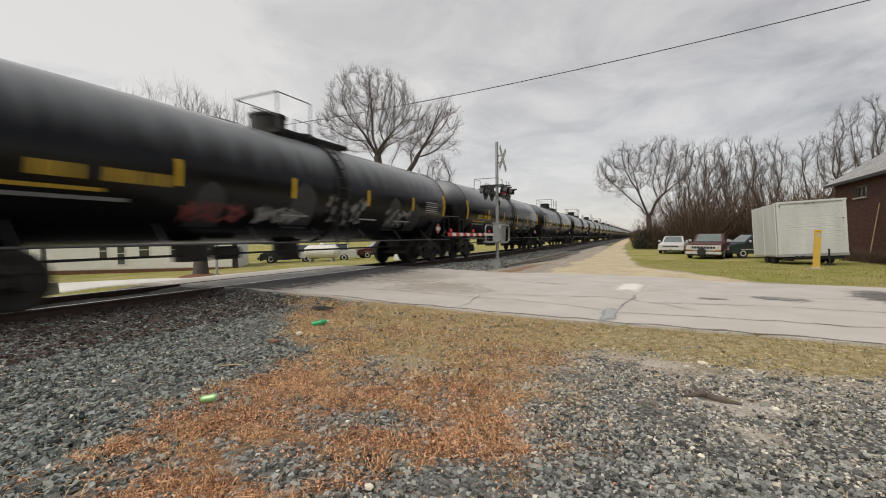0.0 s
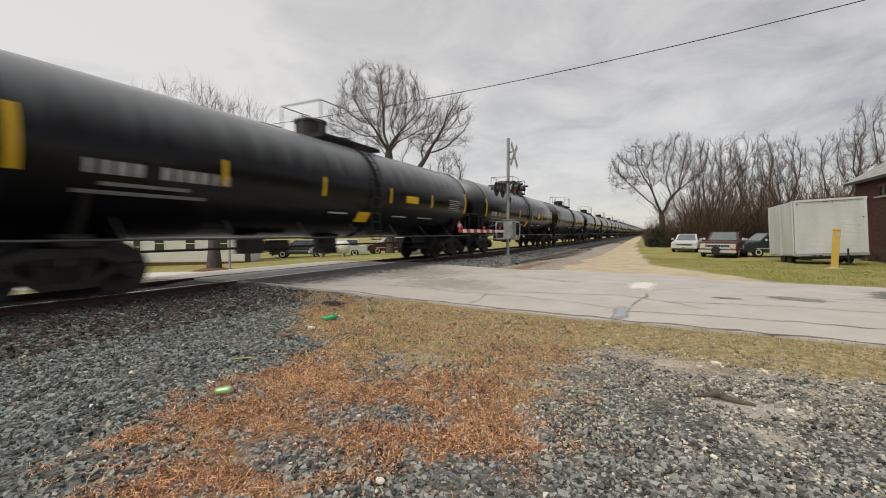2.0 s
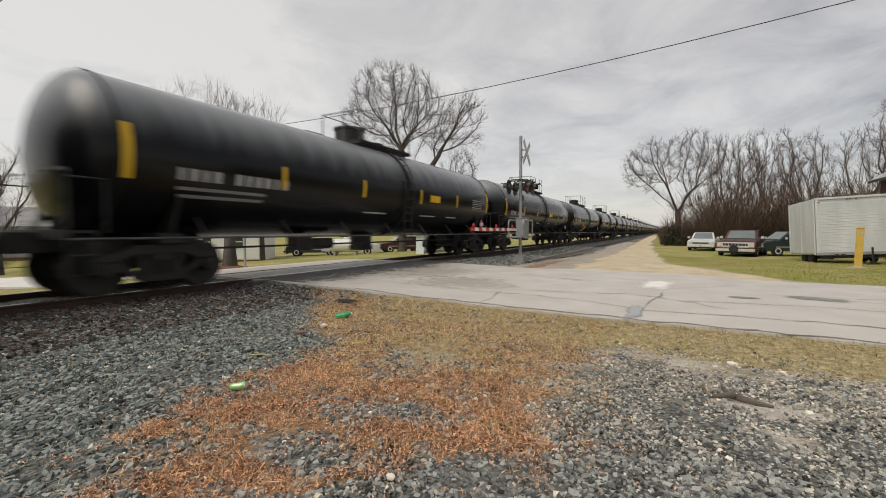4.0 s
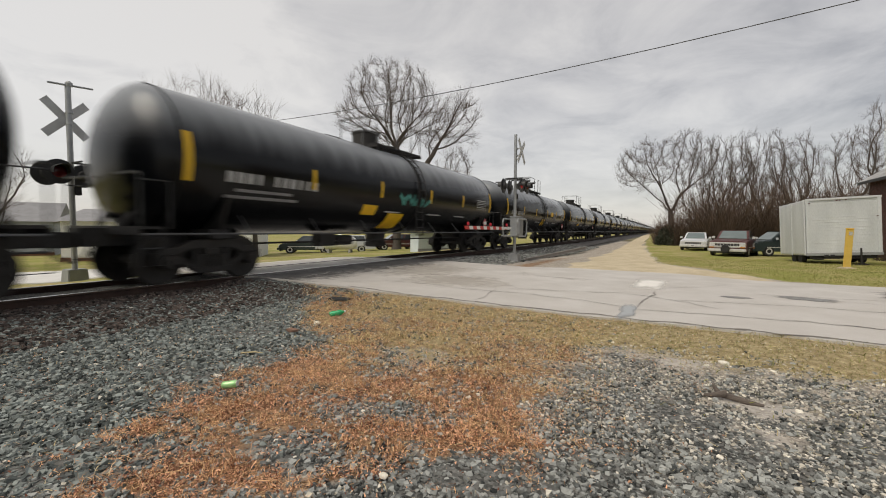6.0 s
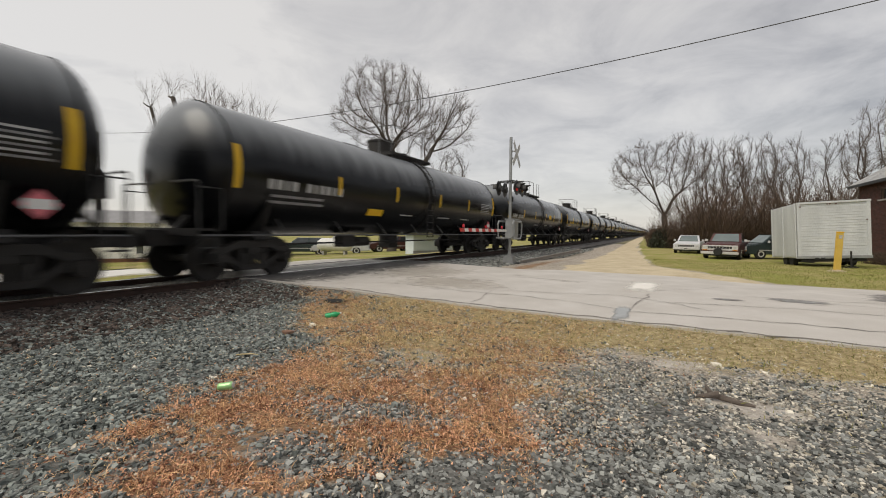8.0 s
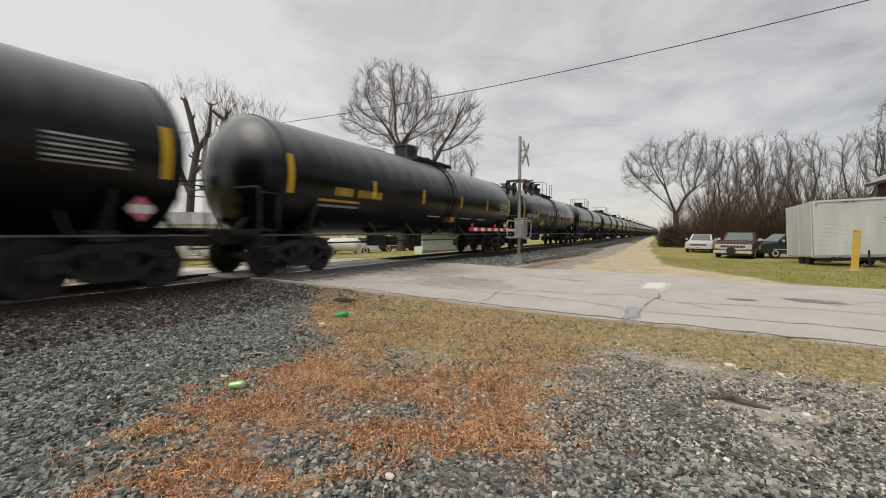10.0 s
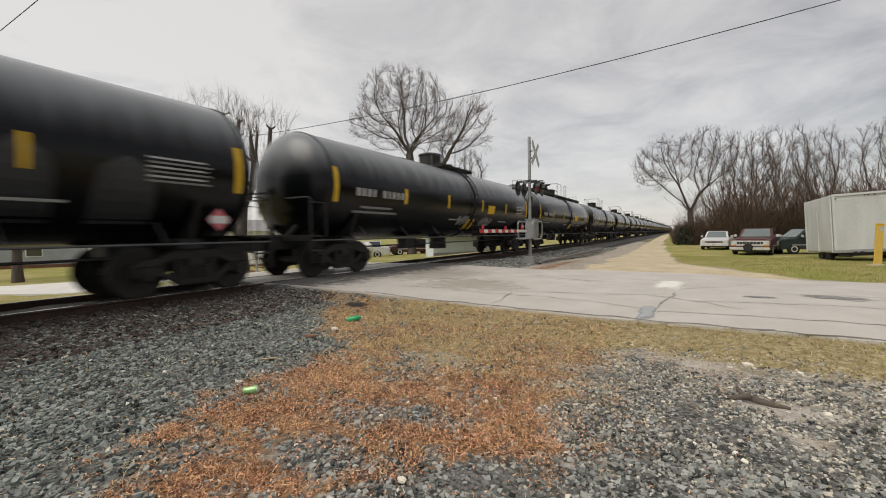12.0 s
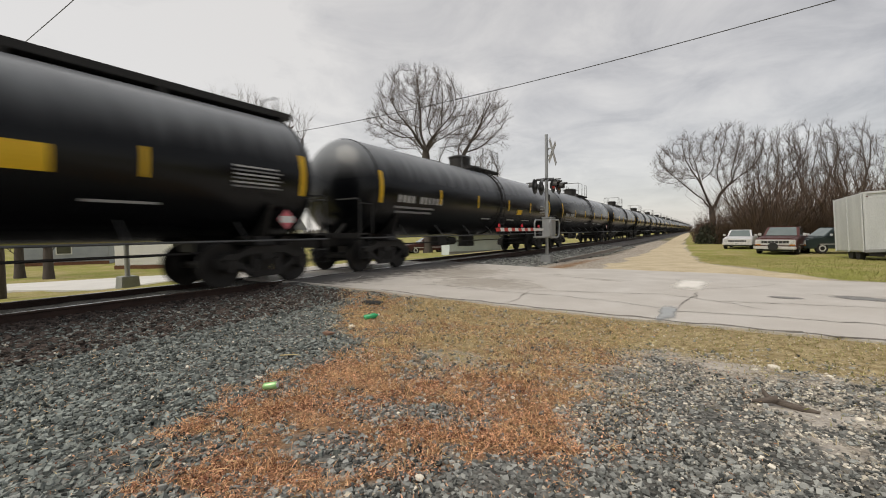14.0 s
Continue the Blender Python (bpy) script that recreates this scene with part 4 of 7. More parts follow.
# ---- yard: box trailer, vehicles, brick house ----
RUST_BROWN = mat("maroon_car_paint", (0.05, 0.013, 0.012), (0.10, 0.028, 0.024), 3, 0.35, fine=30, rough2=0.5)
CAR_WHITE = mat("dull_white_car_paint", (0.50, 0.51, 0.53), (0.66, 0.67, 0.68), 3, 0.35)
CAR_GREEN = mat("dark_teal_car_paint", (0.02, 0.032, 0.033), (0.045, 0.062, 0.063), 3, 0.3)
CHROME = mat("dull_chrome", (0.52, 0.52, 0.52), (0.78, 0.78, 0.78), 4, 0.3, 0.35)
AMBER = mat("amber_lens", (0.45, 0.16, 0.02), (0.62, 0.26, 0.05), 8, 0.2)
LAMP = mat("clear_headlamp", (0.45, 0.46, 0.46), (0.7, 0.7, 0.7), 8, 0.1)


def build_vehicle(name, label, category, m, paint, length, width, height, bonnet, roof_end, grille):
    """A car or pickup whose front looks along -y; y = 0 at the front bumper, z = 0 on the ground."""
    car = thing(name, label, category, m)
    sill, belt = 0.32, height * 0.645
    hood = belt - 0.13
    line = [(0.05, sill), (0.0, sill + 0.15), (0.03, hood - 0.08), (0.12, hood), (bonnet, belt), (length - 0.06, belt), (length, belt - 0.1), (length, sill + 0.1), (length - 0.08, sill)]
    side = Matrix(((0, 0, 1, -width / 2), (1, 0, 0, 0), (0, 1, 0, 0), (0, 0, 0, 1)))
    part("body", Shape().extrude(line, width, side), paint, car, bevel=0.045, smooth=35)
    w0, w1 = width / 2 - 0.10, width / 2 - 0.24
    y0, y1, y2, y3 = bonnet - 0.05, bonnet + 0.62, roof_end - 0.12, roof_end
    cabin = Shape()
    cabin.add([(-w0, y0, belt - 0.02), (w0, y0, belt - 0.02), (w0, y3, belt - 0.02), (-w0, y3, belt - 0.02), (-w1, y1, height), (w1, y1, height), (w1, y2, height), (-w1, y2, height)],
              [(3, 2, 1, 0), (4, 5, 6, 7), (0, 1, 5, 4), (1, 2, 6, 5), (2, 3, 7, 6), (3, 0, 4, 7)])
    part("cabin", cabin, paint, car, bevel=0.04, smooth=35)

    def pane(nm, a, b, c, d, shrink=0.84):
        q = [Vector(p) for p in (a, b, c, d)]
        mid = sum(q, Vector()) / 4
        nrm = (q[1] - q[0]).cross(q[3] - q[0]).normalized()
        q = [mid + (p - mid) * shrink for p in q]
        s = Shape()
        s.add([p - nrm * 0.01 for p in q] + [p + nrm * 0.014 for p in q], [(3, 2, 1, 0), (4, 5, 6, 7), (0, 1, 5, 4), (1, 2, 6, 5), (2, 3, 7, 6), (3, 0, 4, 7)])
        part(nm, s, WINDSCREEN if nm == "windscreen" else GLASS, car, "dark window glass")

    pane("windscreen", (-w0, y0, belt), (w0, y0, belt), (w1, y1, height), (-w1, y1, height))
    pane("rear_window", (w0, y3, belt), (-w0, y3, belt), (-w1, y2, height), (w1, y2, height))
    for s in (-1, 1):
        ends = [(s * w0, y0 + 0.1, belt), (s * w0, (y0 + y3) / 2, belt), (s * (w1 + 0.0), (y1 + y2) / 2, height), (s * w1, y1 + 0.02, height)]
        rest = [(s * w0, (y0 + y3) / 2, belt), (s * w0, y3 - 0.05, belt), (s * w1, y2 - 0.02, height), (s * w1, (y1 + y2) / 2, height)]
        for q in (ends, rest):
            pane("side_window", *(q if s > 0 else q[::-1]), shrink=0.84)
        part("wing_mirror", Shape().box((s * (width / 2 + 0.10), bonnet + 0.2, belt + 0.12), (0.18, 0.08, 0.16)), CHROME, car, bevel=0.02)
        lamp = Shape().lathe([(0.03, 0.06), (0.09, 0.05), (0.105, 0.02), (0.105, -0.04)], 18, Matrix.Translation((s * (width / 2 - 0.23), -0.005, hood - 0.22)) @ pose(0, 0, 0, 90, 0, 0))
        part("headlight", lamp, LAMP, car, "round clear headlight", smooth=40)
        part("side_trim", Shape().box((s * (width / 2 + 0.004), length / 2, sill + 0.28), (0.02, length * 0.7, 0.05)), CHROME, car)
        for y in (0.85, length - 1.05):
            turn = Matrix.Translation((s * (width / 2 - 0.10), y, 0.34)) @ pose(0, 0, 0, 0, 90, 0)
            wheel = part("wheel", Shape().lathe([(0.16, -0.11), (0.31, -0.11), (0.34, -0.07), (0.34, 0.07), (0.31, 0.11), (0.16, 0.11)], 24, turn), RUBBER, car, "black tyre", smooth=40)
            part("rim", Shape().lathe([(0.05, -0.105), (0.19, -0.115), (0.2, 0.115), (0.05, 0.105)], 20, turn), CHROME, wheel, smooth=40)
    part("front_bumper", Shape().box((0, -0.08, sill + 0.10), (width + 0.02, 0.16, 0.18)), CHROME if grille != "plain" else paint, car, "dull chrome bumper", bevel=0.03)
    part("rear_bumper", Shape().box((0, length + 0.06, sill + 0.10), (width, 0.14, 0.16)), CHROME, car, bevel=0.03)
    part("grille", Shape().box((0, 0.005, hood - 0.22), (width - 0.72, 0.05, 0.22)), BLACK, car, "black grille", bevel=0.01)
    for k in range(-3, 4):
        part("grille_slat", Shape().box((k * (width - 0.8) / 7, -0.022, hood - 0.22), (0.02, 0.02, 0.20)), CHROME, car)
    part("bonnet_panel", Shape().box((0, bonnet / 2 + 0.05, hood + 0.066), (width - 0.5, bonnet - 0.35, 0.05), pose(0, 0, 0, math.degrees(math.atan2(belt - hood, bonnet - 0.12)), 0, 0)), paint, car, bevel=0.02)
    if grille == "bars":
        part("grille_surround", Shape().box((0, 0.012, hood - 0.22), (width - 0.10, 0.05, 0.34)), CHROME, car, "dull chrome grille surround", bevel=0.015)
    part("front_valance", Shape().box((0, 0.06, sill - 0.04), (width - 0.3, 0.10, 0.12)), BLACK, car)
    part("roof_gutter", Shape().box((0, y1 + 0.03, height + 0.005), (2 * w1 - 0.04, 0.08, 0.035)), paint, car, bevel=0.012)
    for s in (-1, 1):
        part("wiper", Shape().tube([(s * 0.35, y0 + 0.06, belt + 0.05), (s * 0.05, y0 + 0.24, belt + 0.18)], 0.012, 5), BLACK, car)
        part("indicator", Shape().box((s * (width / 2 - 0.2), -0.02, hood - 0.37), (0.26, 0.05, 0.07)), AMBER, car, "amber indicator", bevel=0.01)
    for k in (-1, 1):
        part("grille_bar", Shape().box((0, -0.025, hood - 0.20 + k * 0.10), (width - 0.14, 0.04, 0.055)), CHROME, car)
    part("number_plate", Shape().box((0.0, -0.165, sill + 0.10), (0.32, 0.012, 0.15)), WHITE, car, "pale number plate")
    part("plate_bar", Shape().box((0.0, -0.174, sill + 0.10), (0.24, 0.008, 0.06)), BLACK, car)
    return car


pick = build_vehicle("pickup_truck", "old maroon pickup truck with chrome bumper parked on grass", "pickup truck", pose(3.62, 32.2, land_z(3.6, 33) + 0.0, 0, 0, -17), RUST_BROWN, 5.2, 2.06, 1.70, 1.55, 3.0, "bars")
part("spare_wheel", Shape().lathe([(0.10, -0.07), (0.23, -0.07), (0.25, 0), (0.23, 0.07), (0.10, 0.07)], 22, Matrix.Translation((-0.05, -0.24, 0.50)) @ pose(0, 0, 0, 90, 0, 0)), RUBBER, pick, "black spare tyre on the bumper", smooth=40)
build_vehicle("pickup_truck", "white pickup truck parked on grass by the brush", "pickup truck", pose(2.15, 39.9, land_z(2.1, 40), 0, 0, -9), CAR_WHITE, 5.2, 1.90, 1.50, 1.5, 3.0, "bars")
build_vehicle("suv", "dark teal sport utility vehicle parked beside the trailer", "car", pose(5.0, 34.6, land_z(6, 35), 0, 0, -68), CAR_GREEN, 4.7, 1.85, 1.62, 1.05, 4.5, "plain")


def build_trailer():
    t = thing("box_trailer", "dented white aluminium box trailer parked on grass", "trailer", pose(6.24, 26.27, land_z(6.5, 26.5), -2.0, -3.0, 4))
    L, D, z0, z1 = 2.75, 3.6, 0.40, 3.13
    part("box", Shape().box((L / 2, D / 2, (z0 + z1) / 2), (L, D, z1 - z0)), ALU, t, "weathered aluminium box", bevel=0.02)
    for k in range(20):
        part("side_rib", Shape().box((L / 2, -0.008, z0 + 0.22 + 0.124 * k), (L - 0.24, 0.012, 0.016)), ALU, t)
    for x in (0.06, L - 0.06):
        part("corner_post", Shape().box((x, -0.02, (z0 + z1) / 2), (0.13, 0.06, z1 - z0 + 0.02)), ALU, t, bevel=0.012)
    part("top_rail", Shape().box((L / 2, -0.025, z1 - 0.03), (L + 0.06, 0.07, 0.10)), ALU, t, bevel=0.012)
    part("bumper_beam", Shape().box((L / 2, 0.10, z0 - 0.10), (L - 0.3, 0.10, 0.16)), IRON, t, bevel=0.01)
    part("bottom_rail", Shape().box((L / 2, -0.025, z0 + 0.05), (L + 0.06, 0.07, 0.14)), GALV, t, bevel=0.012)
    part("rear_door", Shape().box((-0.02, D * 0.26, (z0 + z1) / 2), (0.05, D * 0.48, z1 - z0 - 0.12)), ALU, t, "white rear door", bevel=0.012)
    part("rear_door", Shape().box((-0.02, D * 0.74, (z0 + z1) / 2), (0.05, D * 0.48, z1 - z0 - 0.12)), ALU, t, "white rear door", bevel=0.012)
    for y in (0.06, D / 2, D - 0.06):
        part("door_post", Shape().box((-0.05, y, (z0 + z1) / 2), (0.05, 0.09, z1 - z0)), ALU, t, bevel=0.01)
    for x in (L * 0.42, L * 0.46, L * 0.54):
        part("marker_lamp", Shape().box((x, -0.07, z1 - 0.12), (0.06, 0.03, 0.04)), DARK_LENS, t)
    part("marker_lamp", Shape().box((L - 0.15, -0.06, 2.2), (0.06, 0.03, 0.04)), DARK_LENS, t)
    part("marker_lamp", Shape().box((0.12, -0.06, z1 - 0.2), (0.06, 0.03, 0.05)), DARK_LENS, t)
    part("tail_lamp", Shape().box((0.72, -0.05, z0 - 0.02), (0.16, 0.05, 0.09)), BLACK, t)
    part("tail_lamp", Shape().box((0.95, -0.05, z0 - 0.02), (0.16, 0.05, 0.09)), BLACK, t)
    for x in (0.6, L - 0.6):
        part("chassis_beam", Shape().box((x, D / 2, z0 - 0.12), (0.12, D - 0.1, 0.22)), IRON, t)
    for y in (1.3, 2.2):
        for x in (0.22, L - 0.22):
            turn = Matrix.Translation((x, y, 0.3)) @ pose(0, 0, 0, 0, 90, 0)
            wheel = part("wheel", Shape().lathe([(0.15, -0.1), (0.3, -0.1), (0.33, -0.06), (0.33, 0.06), (0.3, 0.1), (0.15, 0.1)], 22, turn), RUBBER, t, "black tyre", smooth=40)
            part("rim", Shape().lathe([(0.05, -0.09), (0.16, -0.1), (0.16, 0.1), (0.05, 0.09)], 16, turn), GALV, wheel)
    part("landing_leg", Shape().box((2.15, 0.3, 0.2), (0.09, 0.09, 0.44)).box((2.15, 0.3, -0.03), (0.24, 0.24, 0.04)), IRON, t)
    part("hitch_jack", Shape().tube([(1.88, -0.35, -0.06), (1.88, -0.35, 0.72)], 0.04, 8).tube([(1.88, 0.1, 0.28), (1.88, -0.38, 0.28)], 0.035, 8).box((1.88, -0.35, -0.05), (0.5, 0.1, 0.04)), IRON, t)
    return t


build_trailer()


def build_marker_post():
    x, y = 6.38, 21.8
    post = thing("marker_post", "faded yellow square marker post in a gravel mound", "marker post", pose(x, y, land_z(x, y), 0, 1.5, 20))
    part("post", Shape().box((0, 0, 0.76), (0.24, 0.10, 1.56)), mat("faded_yellow_paint", (0.55, 0.36, 0.06), (0.72, 0.50, 0.12), 3, 0.6, fine=30), post, bevel=0.02)
    part("cap", Shape().box((0, 0, 1.56), (0.26, 0.12, 0.05)), YELLOW, post, bevel=0.015)
    part("label_sign", Shape().box((0, -0.055, 1.38), (0.12, 0.008, 0.14)), WHITE_INK, post)
    part("mound", Shape().lathe([(0.42, -0.06), (0.32, 0.0), (0.2, 0.05), (0.05, 0.08)], 18), mat("tan_gravel", (0.34, 0.27, 0.18), (0.52, 0.44, 0.32), 6, 0.95, bump=0.02), post, "pale gravel mound", smooth=60)
    return post


build_marker_post()
BRICK = mat("dark_red_brick", (0.036, 0.014, 0.011), (0.115, 0.042, 0.033), 3, 0.85, bump=0.004, fine=25, island=0.28)
MORTAR = mat("old_mortar", (0.07, 0.052, 0.044), (0.14, 0.112, 0.095), 4, 0.9, bump=0.003)
SHINGLE = mat("pale_grey_shingle", (0.27, 0.27, 0.27), (0.46, 0.46, 0.46), 3, 0.85, fine=20, island=0.4, bump=0.003)


def build_brick_house():
    x0, x1, y0, y1 = 12.35, 20.7, 22.0, 39.0
    z0, z1, ridge = land_z(12, 35) - 0.1, 4.75, 7.6
    h = thing("brick_house", "old dark red brick house with a pale shingle roof", "house")
    hole = (34.30, 35.70, 3.42, 4.12)
    wall = Shape()
    for a, b, c, d in ((y0, hole[0], z0, z1), (hole[1], y1, z0, z1), (hole[0], hole[1], z0, hole[2]), (hole[0], hole[1], hole[3], z1)):
        wall.box((x0 + 0.15, (a + b) / 2, (c + d) / 2), (0.3, b - a, d - c))
    part("wall", wall, MORTAR, h, "dark red brick wall")
    gable = [(x0 + 0.3, z0), (x1, z0), (x1, z1), ((x0 + x1) / 2, ridge - 0.1), (x0 + 0.3, z1)]
    for y in (y0, y1 - 0.3):
        part("gable_wall", Shape().extrude(gable, 0.3, Matrix(((1, 0, 0, 0), (0, 0, 1, y), (0, 1, 0, 0), (0, 0, 0, 1)))), BRICK, h, "dark red brick gable")
    part("wall", Shape().box((x1 - 0.15, (y0 + y1) / 2, (z0 + z1) / 2), (0.3, y1 - y0 - 0.6, z1 - z0)), BRICK, h)
    v, f = [], []
    rng = random.Random(5)
    rows = int((z1 - z0) / 0.078)
    for r in range(rows):
        z = z0 + 0.078 * r
        y = 27.5 + (0.11 if r % 2 else 0)
        while y < y1 - 0.2:
            ya, yb = y, min(y + 0.21, y1)
            if not (yb > hole[0] and ya < hole[1] and z + 0.066 > hole[2] and z < hole[3]):
                k, out = len(v), 0.012 + rng.uniform(-0.004, 0.004)
                v += [(x0 - out, ya, z), (x0 - out, yb, z), (x0 - out, yb, z + 0.066), (x0 - out, ya, z + 0.066), (x0 + 0.01, ya, z), (x0 + 0.01, yb, z), (x0 + 0.01, yb, z + 0.066), (x0 + 0.01, ya, z + 0.066)]
                f += [(k, k + 3, k + 2, k + 1), (k, k + 1, k + 5, k + 4), (k + 3, k + 7, k + 6, k + 2), (k, k + 4, k + 7, k + 3), (k + 1, k + 2, k + 6, k + 5)]
            y += 0.222
    soup("brickwork", v, f, BRICK, "courses of dark red brick", "", h)
    frame_w = part("window", Shape().box((x0 + 0.1, 35.0, 4.09), (0.10, 1.4, 0.06)).box((x0 + 0.1, 35.0, 3.45), (0.10, 1.4, 0.06)).box((x0 + 0.1, 34.33, 3.77), (0.10, 0.06, 0.6)).box((x0 + 0.1, 35.67, 3.77), (0.10, 0.06, 0.6)).box((x0 + 0.1, 35.0, 3.77), (0.08, 0.05, 0.6)), mat("weathered_brown_wood", (0.10, 0.07, 0.05), (0.22, 0.16, 0.12), 4, 0.8), h, "weathered brown window frame")
    part("pane", Shape().box((x0 + 0.12, 35.0, 3.77), (0.012, 1.34, 0.6)), GLASS, frame_w, "dark glass pane")
    part("sill", Shape().box((x0 - 0.03, 35.0, 3.38), (0.20, 1.6, 0.08)), CONCRETE, frame_w, "pale stone sill", bevel=0.01)
    mid = (x0 + x1) / 2
    for s in (-1, 1):
        eave = x0 - 0.45 if s < 0 else x1 + 0.45
        drop = (ridge - z1) / (mid - x0) * 0.45
        roof = Shape()
        a, b = (eave, z1 - drop), (mid, ridge)
        roof.extrude([a, b, (b[0], b[1] + 0.16), (a[0], a[1] + 0.16)], y1 - y0 + 0.9, Matrix(((1, 0, 0, 0), (0, 0, 1, y0 - 0.45), (0, 1, 0, 0), (0, 0, 0, 1))))
        slab = part("roof", roof, SHINGLE, h, "pale grey shingle roof")
        if s < 0:
            v, f = [], []
            n, slope = 22, math.hypot(mid - eave, ridge - z1 + drop)
            for r in range(n):
                t0, t1 = r / n, (r + 1.25) / n
                y = y0 - 0.45 + (0.15 if r % 2 else 0)
                while y < y1 + 0.42:
                    yb = min(y + 0.29, y1 + 0.45)
                    k = len(v)
                    for t, up in ((t0, 0.195), (min(t1, 1), 0.17)):
                        for yy in (y, yb):
                            v.append((eave + (mid - eave) * t, yy, z1 - drop + (ridge - z1 + drop) * t + up))
                    for yy in (y, yb):
                        v.append((eave + (mid - eave) * t0, yy, z1 - drop + (ridge - z1 + drop) * t0 + 0.15))
                    f += [(k, k + 2, k + 3, k + 1), (k, k + 1, k + 5, k + 4)]
                    y += 0.30
            soup("shingling", v, f, SHINGLE, "courses of pale grey shingles", "", slab)
    part("fascia", Shape().box((x0 - 0.47, (y0 + y1) / 2, z1 - 0.24), (0.04, y1 - y0 + 0.9, 0.18)), BLACK, h, "dark eave board")
    part("chimney", Shape().box((mid - 1.2, 36.5, ridge + 0.1), (0.6, 0.6, 1.6)), BRICK, h, bevel=0.01)
    lean = single("leaning_pole", Shape().tube([(11.8, 32.3, land_z(11.8, 32.3)), (12.28, 32.5, 2.9)], 0.03, 8), mat("bare_pale_timber", (0.24, 0.17, 0.10), (0.40, 0.30, 0.19), 4, 0.8), "pale wooden pole leaning on the brick wall", "pole")
    return h


build_brick_house()


# ---- bare winter trees ----


def heap(name, verts, faces, material, label, category, parent=None):
    """Many triangles given as arrays."""
    me = bpy.data.meshes.new(name)
    me.vertices.add(len(verts))
    me.vertices.foreach_set("co", verts.astype(np.float32).ravel())
    me.loops.add(faces.size)
    me.loops.foreach_set("vertex_index", faces.astype(np.int32).ravel())
    me.polygons.add(len(faces))
    me.polygons.foreach_set("loop_start", np.arange(0, faces.size, 3, dtype=np.int32))
    me.polygons.foreach_set("loop_total", np.full(len(faces), 3, dtype=np.int32))
    me.update(calc_edges=True)
    me.validate()
    me.shade_flat()
    me.materials.append(material)
    ob = new(name, me)
    ob.parent = parent
    return tagged(ob, label, category, kind="stuff")


def colonise(rng, points, trunk, step, reach, kill, lift, limbs):
    """Limbs that grow towards free room in a crown: the nodes and each node's parent."""
    nodes = [np.array(p, float) for p in trunk]
    parent = [-1] + list(range(len(trunk) - 1))
    start = max(1, len(trunk) // 2)
    # first limbs that spread from the fork
    for k in range(limbs):
        last, a, o = len(trunk) - 1 - (k % 3), 6.283 * k / limbs + rng.uniform(-0.4, 0.4), rng.uniform(0.45, 0.95)
        way = np.array([math.cos(a) * math.sin(o), math.sin(a) * math.sin(o), math.cos(o)])
        for _ in range(4):
            nodes.append(nodes[last] + way * step)
            parent.append(last)
            last = len(nodes) - 1
            way = way + np.array([rng.gauss(0, 0.12), rng.gauss(0, 0.12), 0.05])
            way /= np.linalg.norm(way)
    free = np.array(points)
    near_d, near_i = np.full(len(free), 1e9), np.zeros(len(free), int)
    fresh = list(range(start, len(nodes)))
    for turn in range(140):
        for i in fresh:
            d = np.linalg.norm(free - nodes[i], axis=1)
            hit = d < near_d
            near_d[hit], near_i[hit] = d[hit], i
        keep = near_d > kill
        free, near_d, near_i = free[keep], near_d[keep], near_i[keep]
        if not len(free):
            break
        limit = reach if turn else 1e8
        sel = near_d < max(limit, near_d.min() + 0.01)
        fresh, used = [], set()
        for i in np.unique(near_i[sel]):
            pull = free[sel & (near_i == i)] - nodes[i]
            way = (pull / np.linalg.norm(pull, axis=1)[:, None]).mean(0)
            if parent[i] >= 0:
                old = nodes[i] - nodes[parent[i]]
                old = old / (np.linalg.norm(old) + 1e-6)
                if way @ old < -0.30 * np.linalg.norm(way):
                    near_d[near_i == i] = 0.0
                    continue
                way = way + 0.8 * old
            way = way + np.array([rng.gauss(0, 0.13), rng.gauss(0, 0.13), rng.gauss(0, 0.10) + lift])
            way /= np.linalg.norm(way) + 1e-6
            p = nodes[i] + way * step
            if any(np.linalg.norm(nodes[c] - p) < 0.35 * step for c in range(len(nodes)) if parent[c] == i):
                gone = near_i == i
                near_d[gone] = 0.0
                continue
            parent.append(int(i))
            nodes.append(p)
            fresh.append(len(nodes) - 1)
    return np.array(nodes), parent


def spikes(starts, ways, lengths, radius, rs, droop=0.0):
    """Many tapered three-sided twigs with one bend: vertices, triangles and the bends."""
    n = len(starts)
    bend = ways + rs.normal(0, 0.28, (n, 3)) + np.array([0, 0, 0.10 - droop])
    bend /= np.linalg.norm(bend, axis=1)[:, None]
    mid = starts + ways * (lengths * 0.5)[:, None]
    end = mid + bend * (lengths * 0.5)[:, None]
    u = np.cross(ways, rs.normal(0, 1, (n, 3)))
    u /= np.linalg.norm(u, axis=1)[:, None] + 1e-6
    w = np.cross(ways, u)
    ring = [u, -0.5 * u + 0.866 * w, -0.5 * u - 0.866 * w]
    v = np.stack([starts + r * radius for r in ring] + [mid + r * radius * 0.75 for r in ring] + [end], 1)
    f = np.array([[0, 1, 4], [0, 4, 3], [1, 2, 5], [1, 5, 4], [2, 0, 3], [2, 3, 5], [3, 4, 6], [4, 5, 6], [5, 3, 6]])
    f = f[None] + (np.arange(n) * 7)[:, None, None]
    return v.reshape(-1, 3), f.reshape(-1, 3), mid, bend


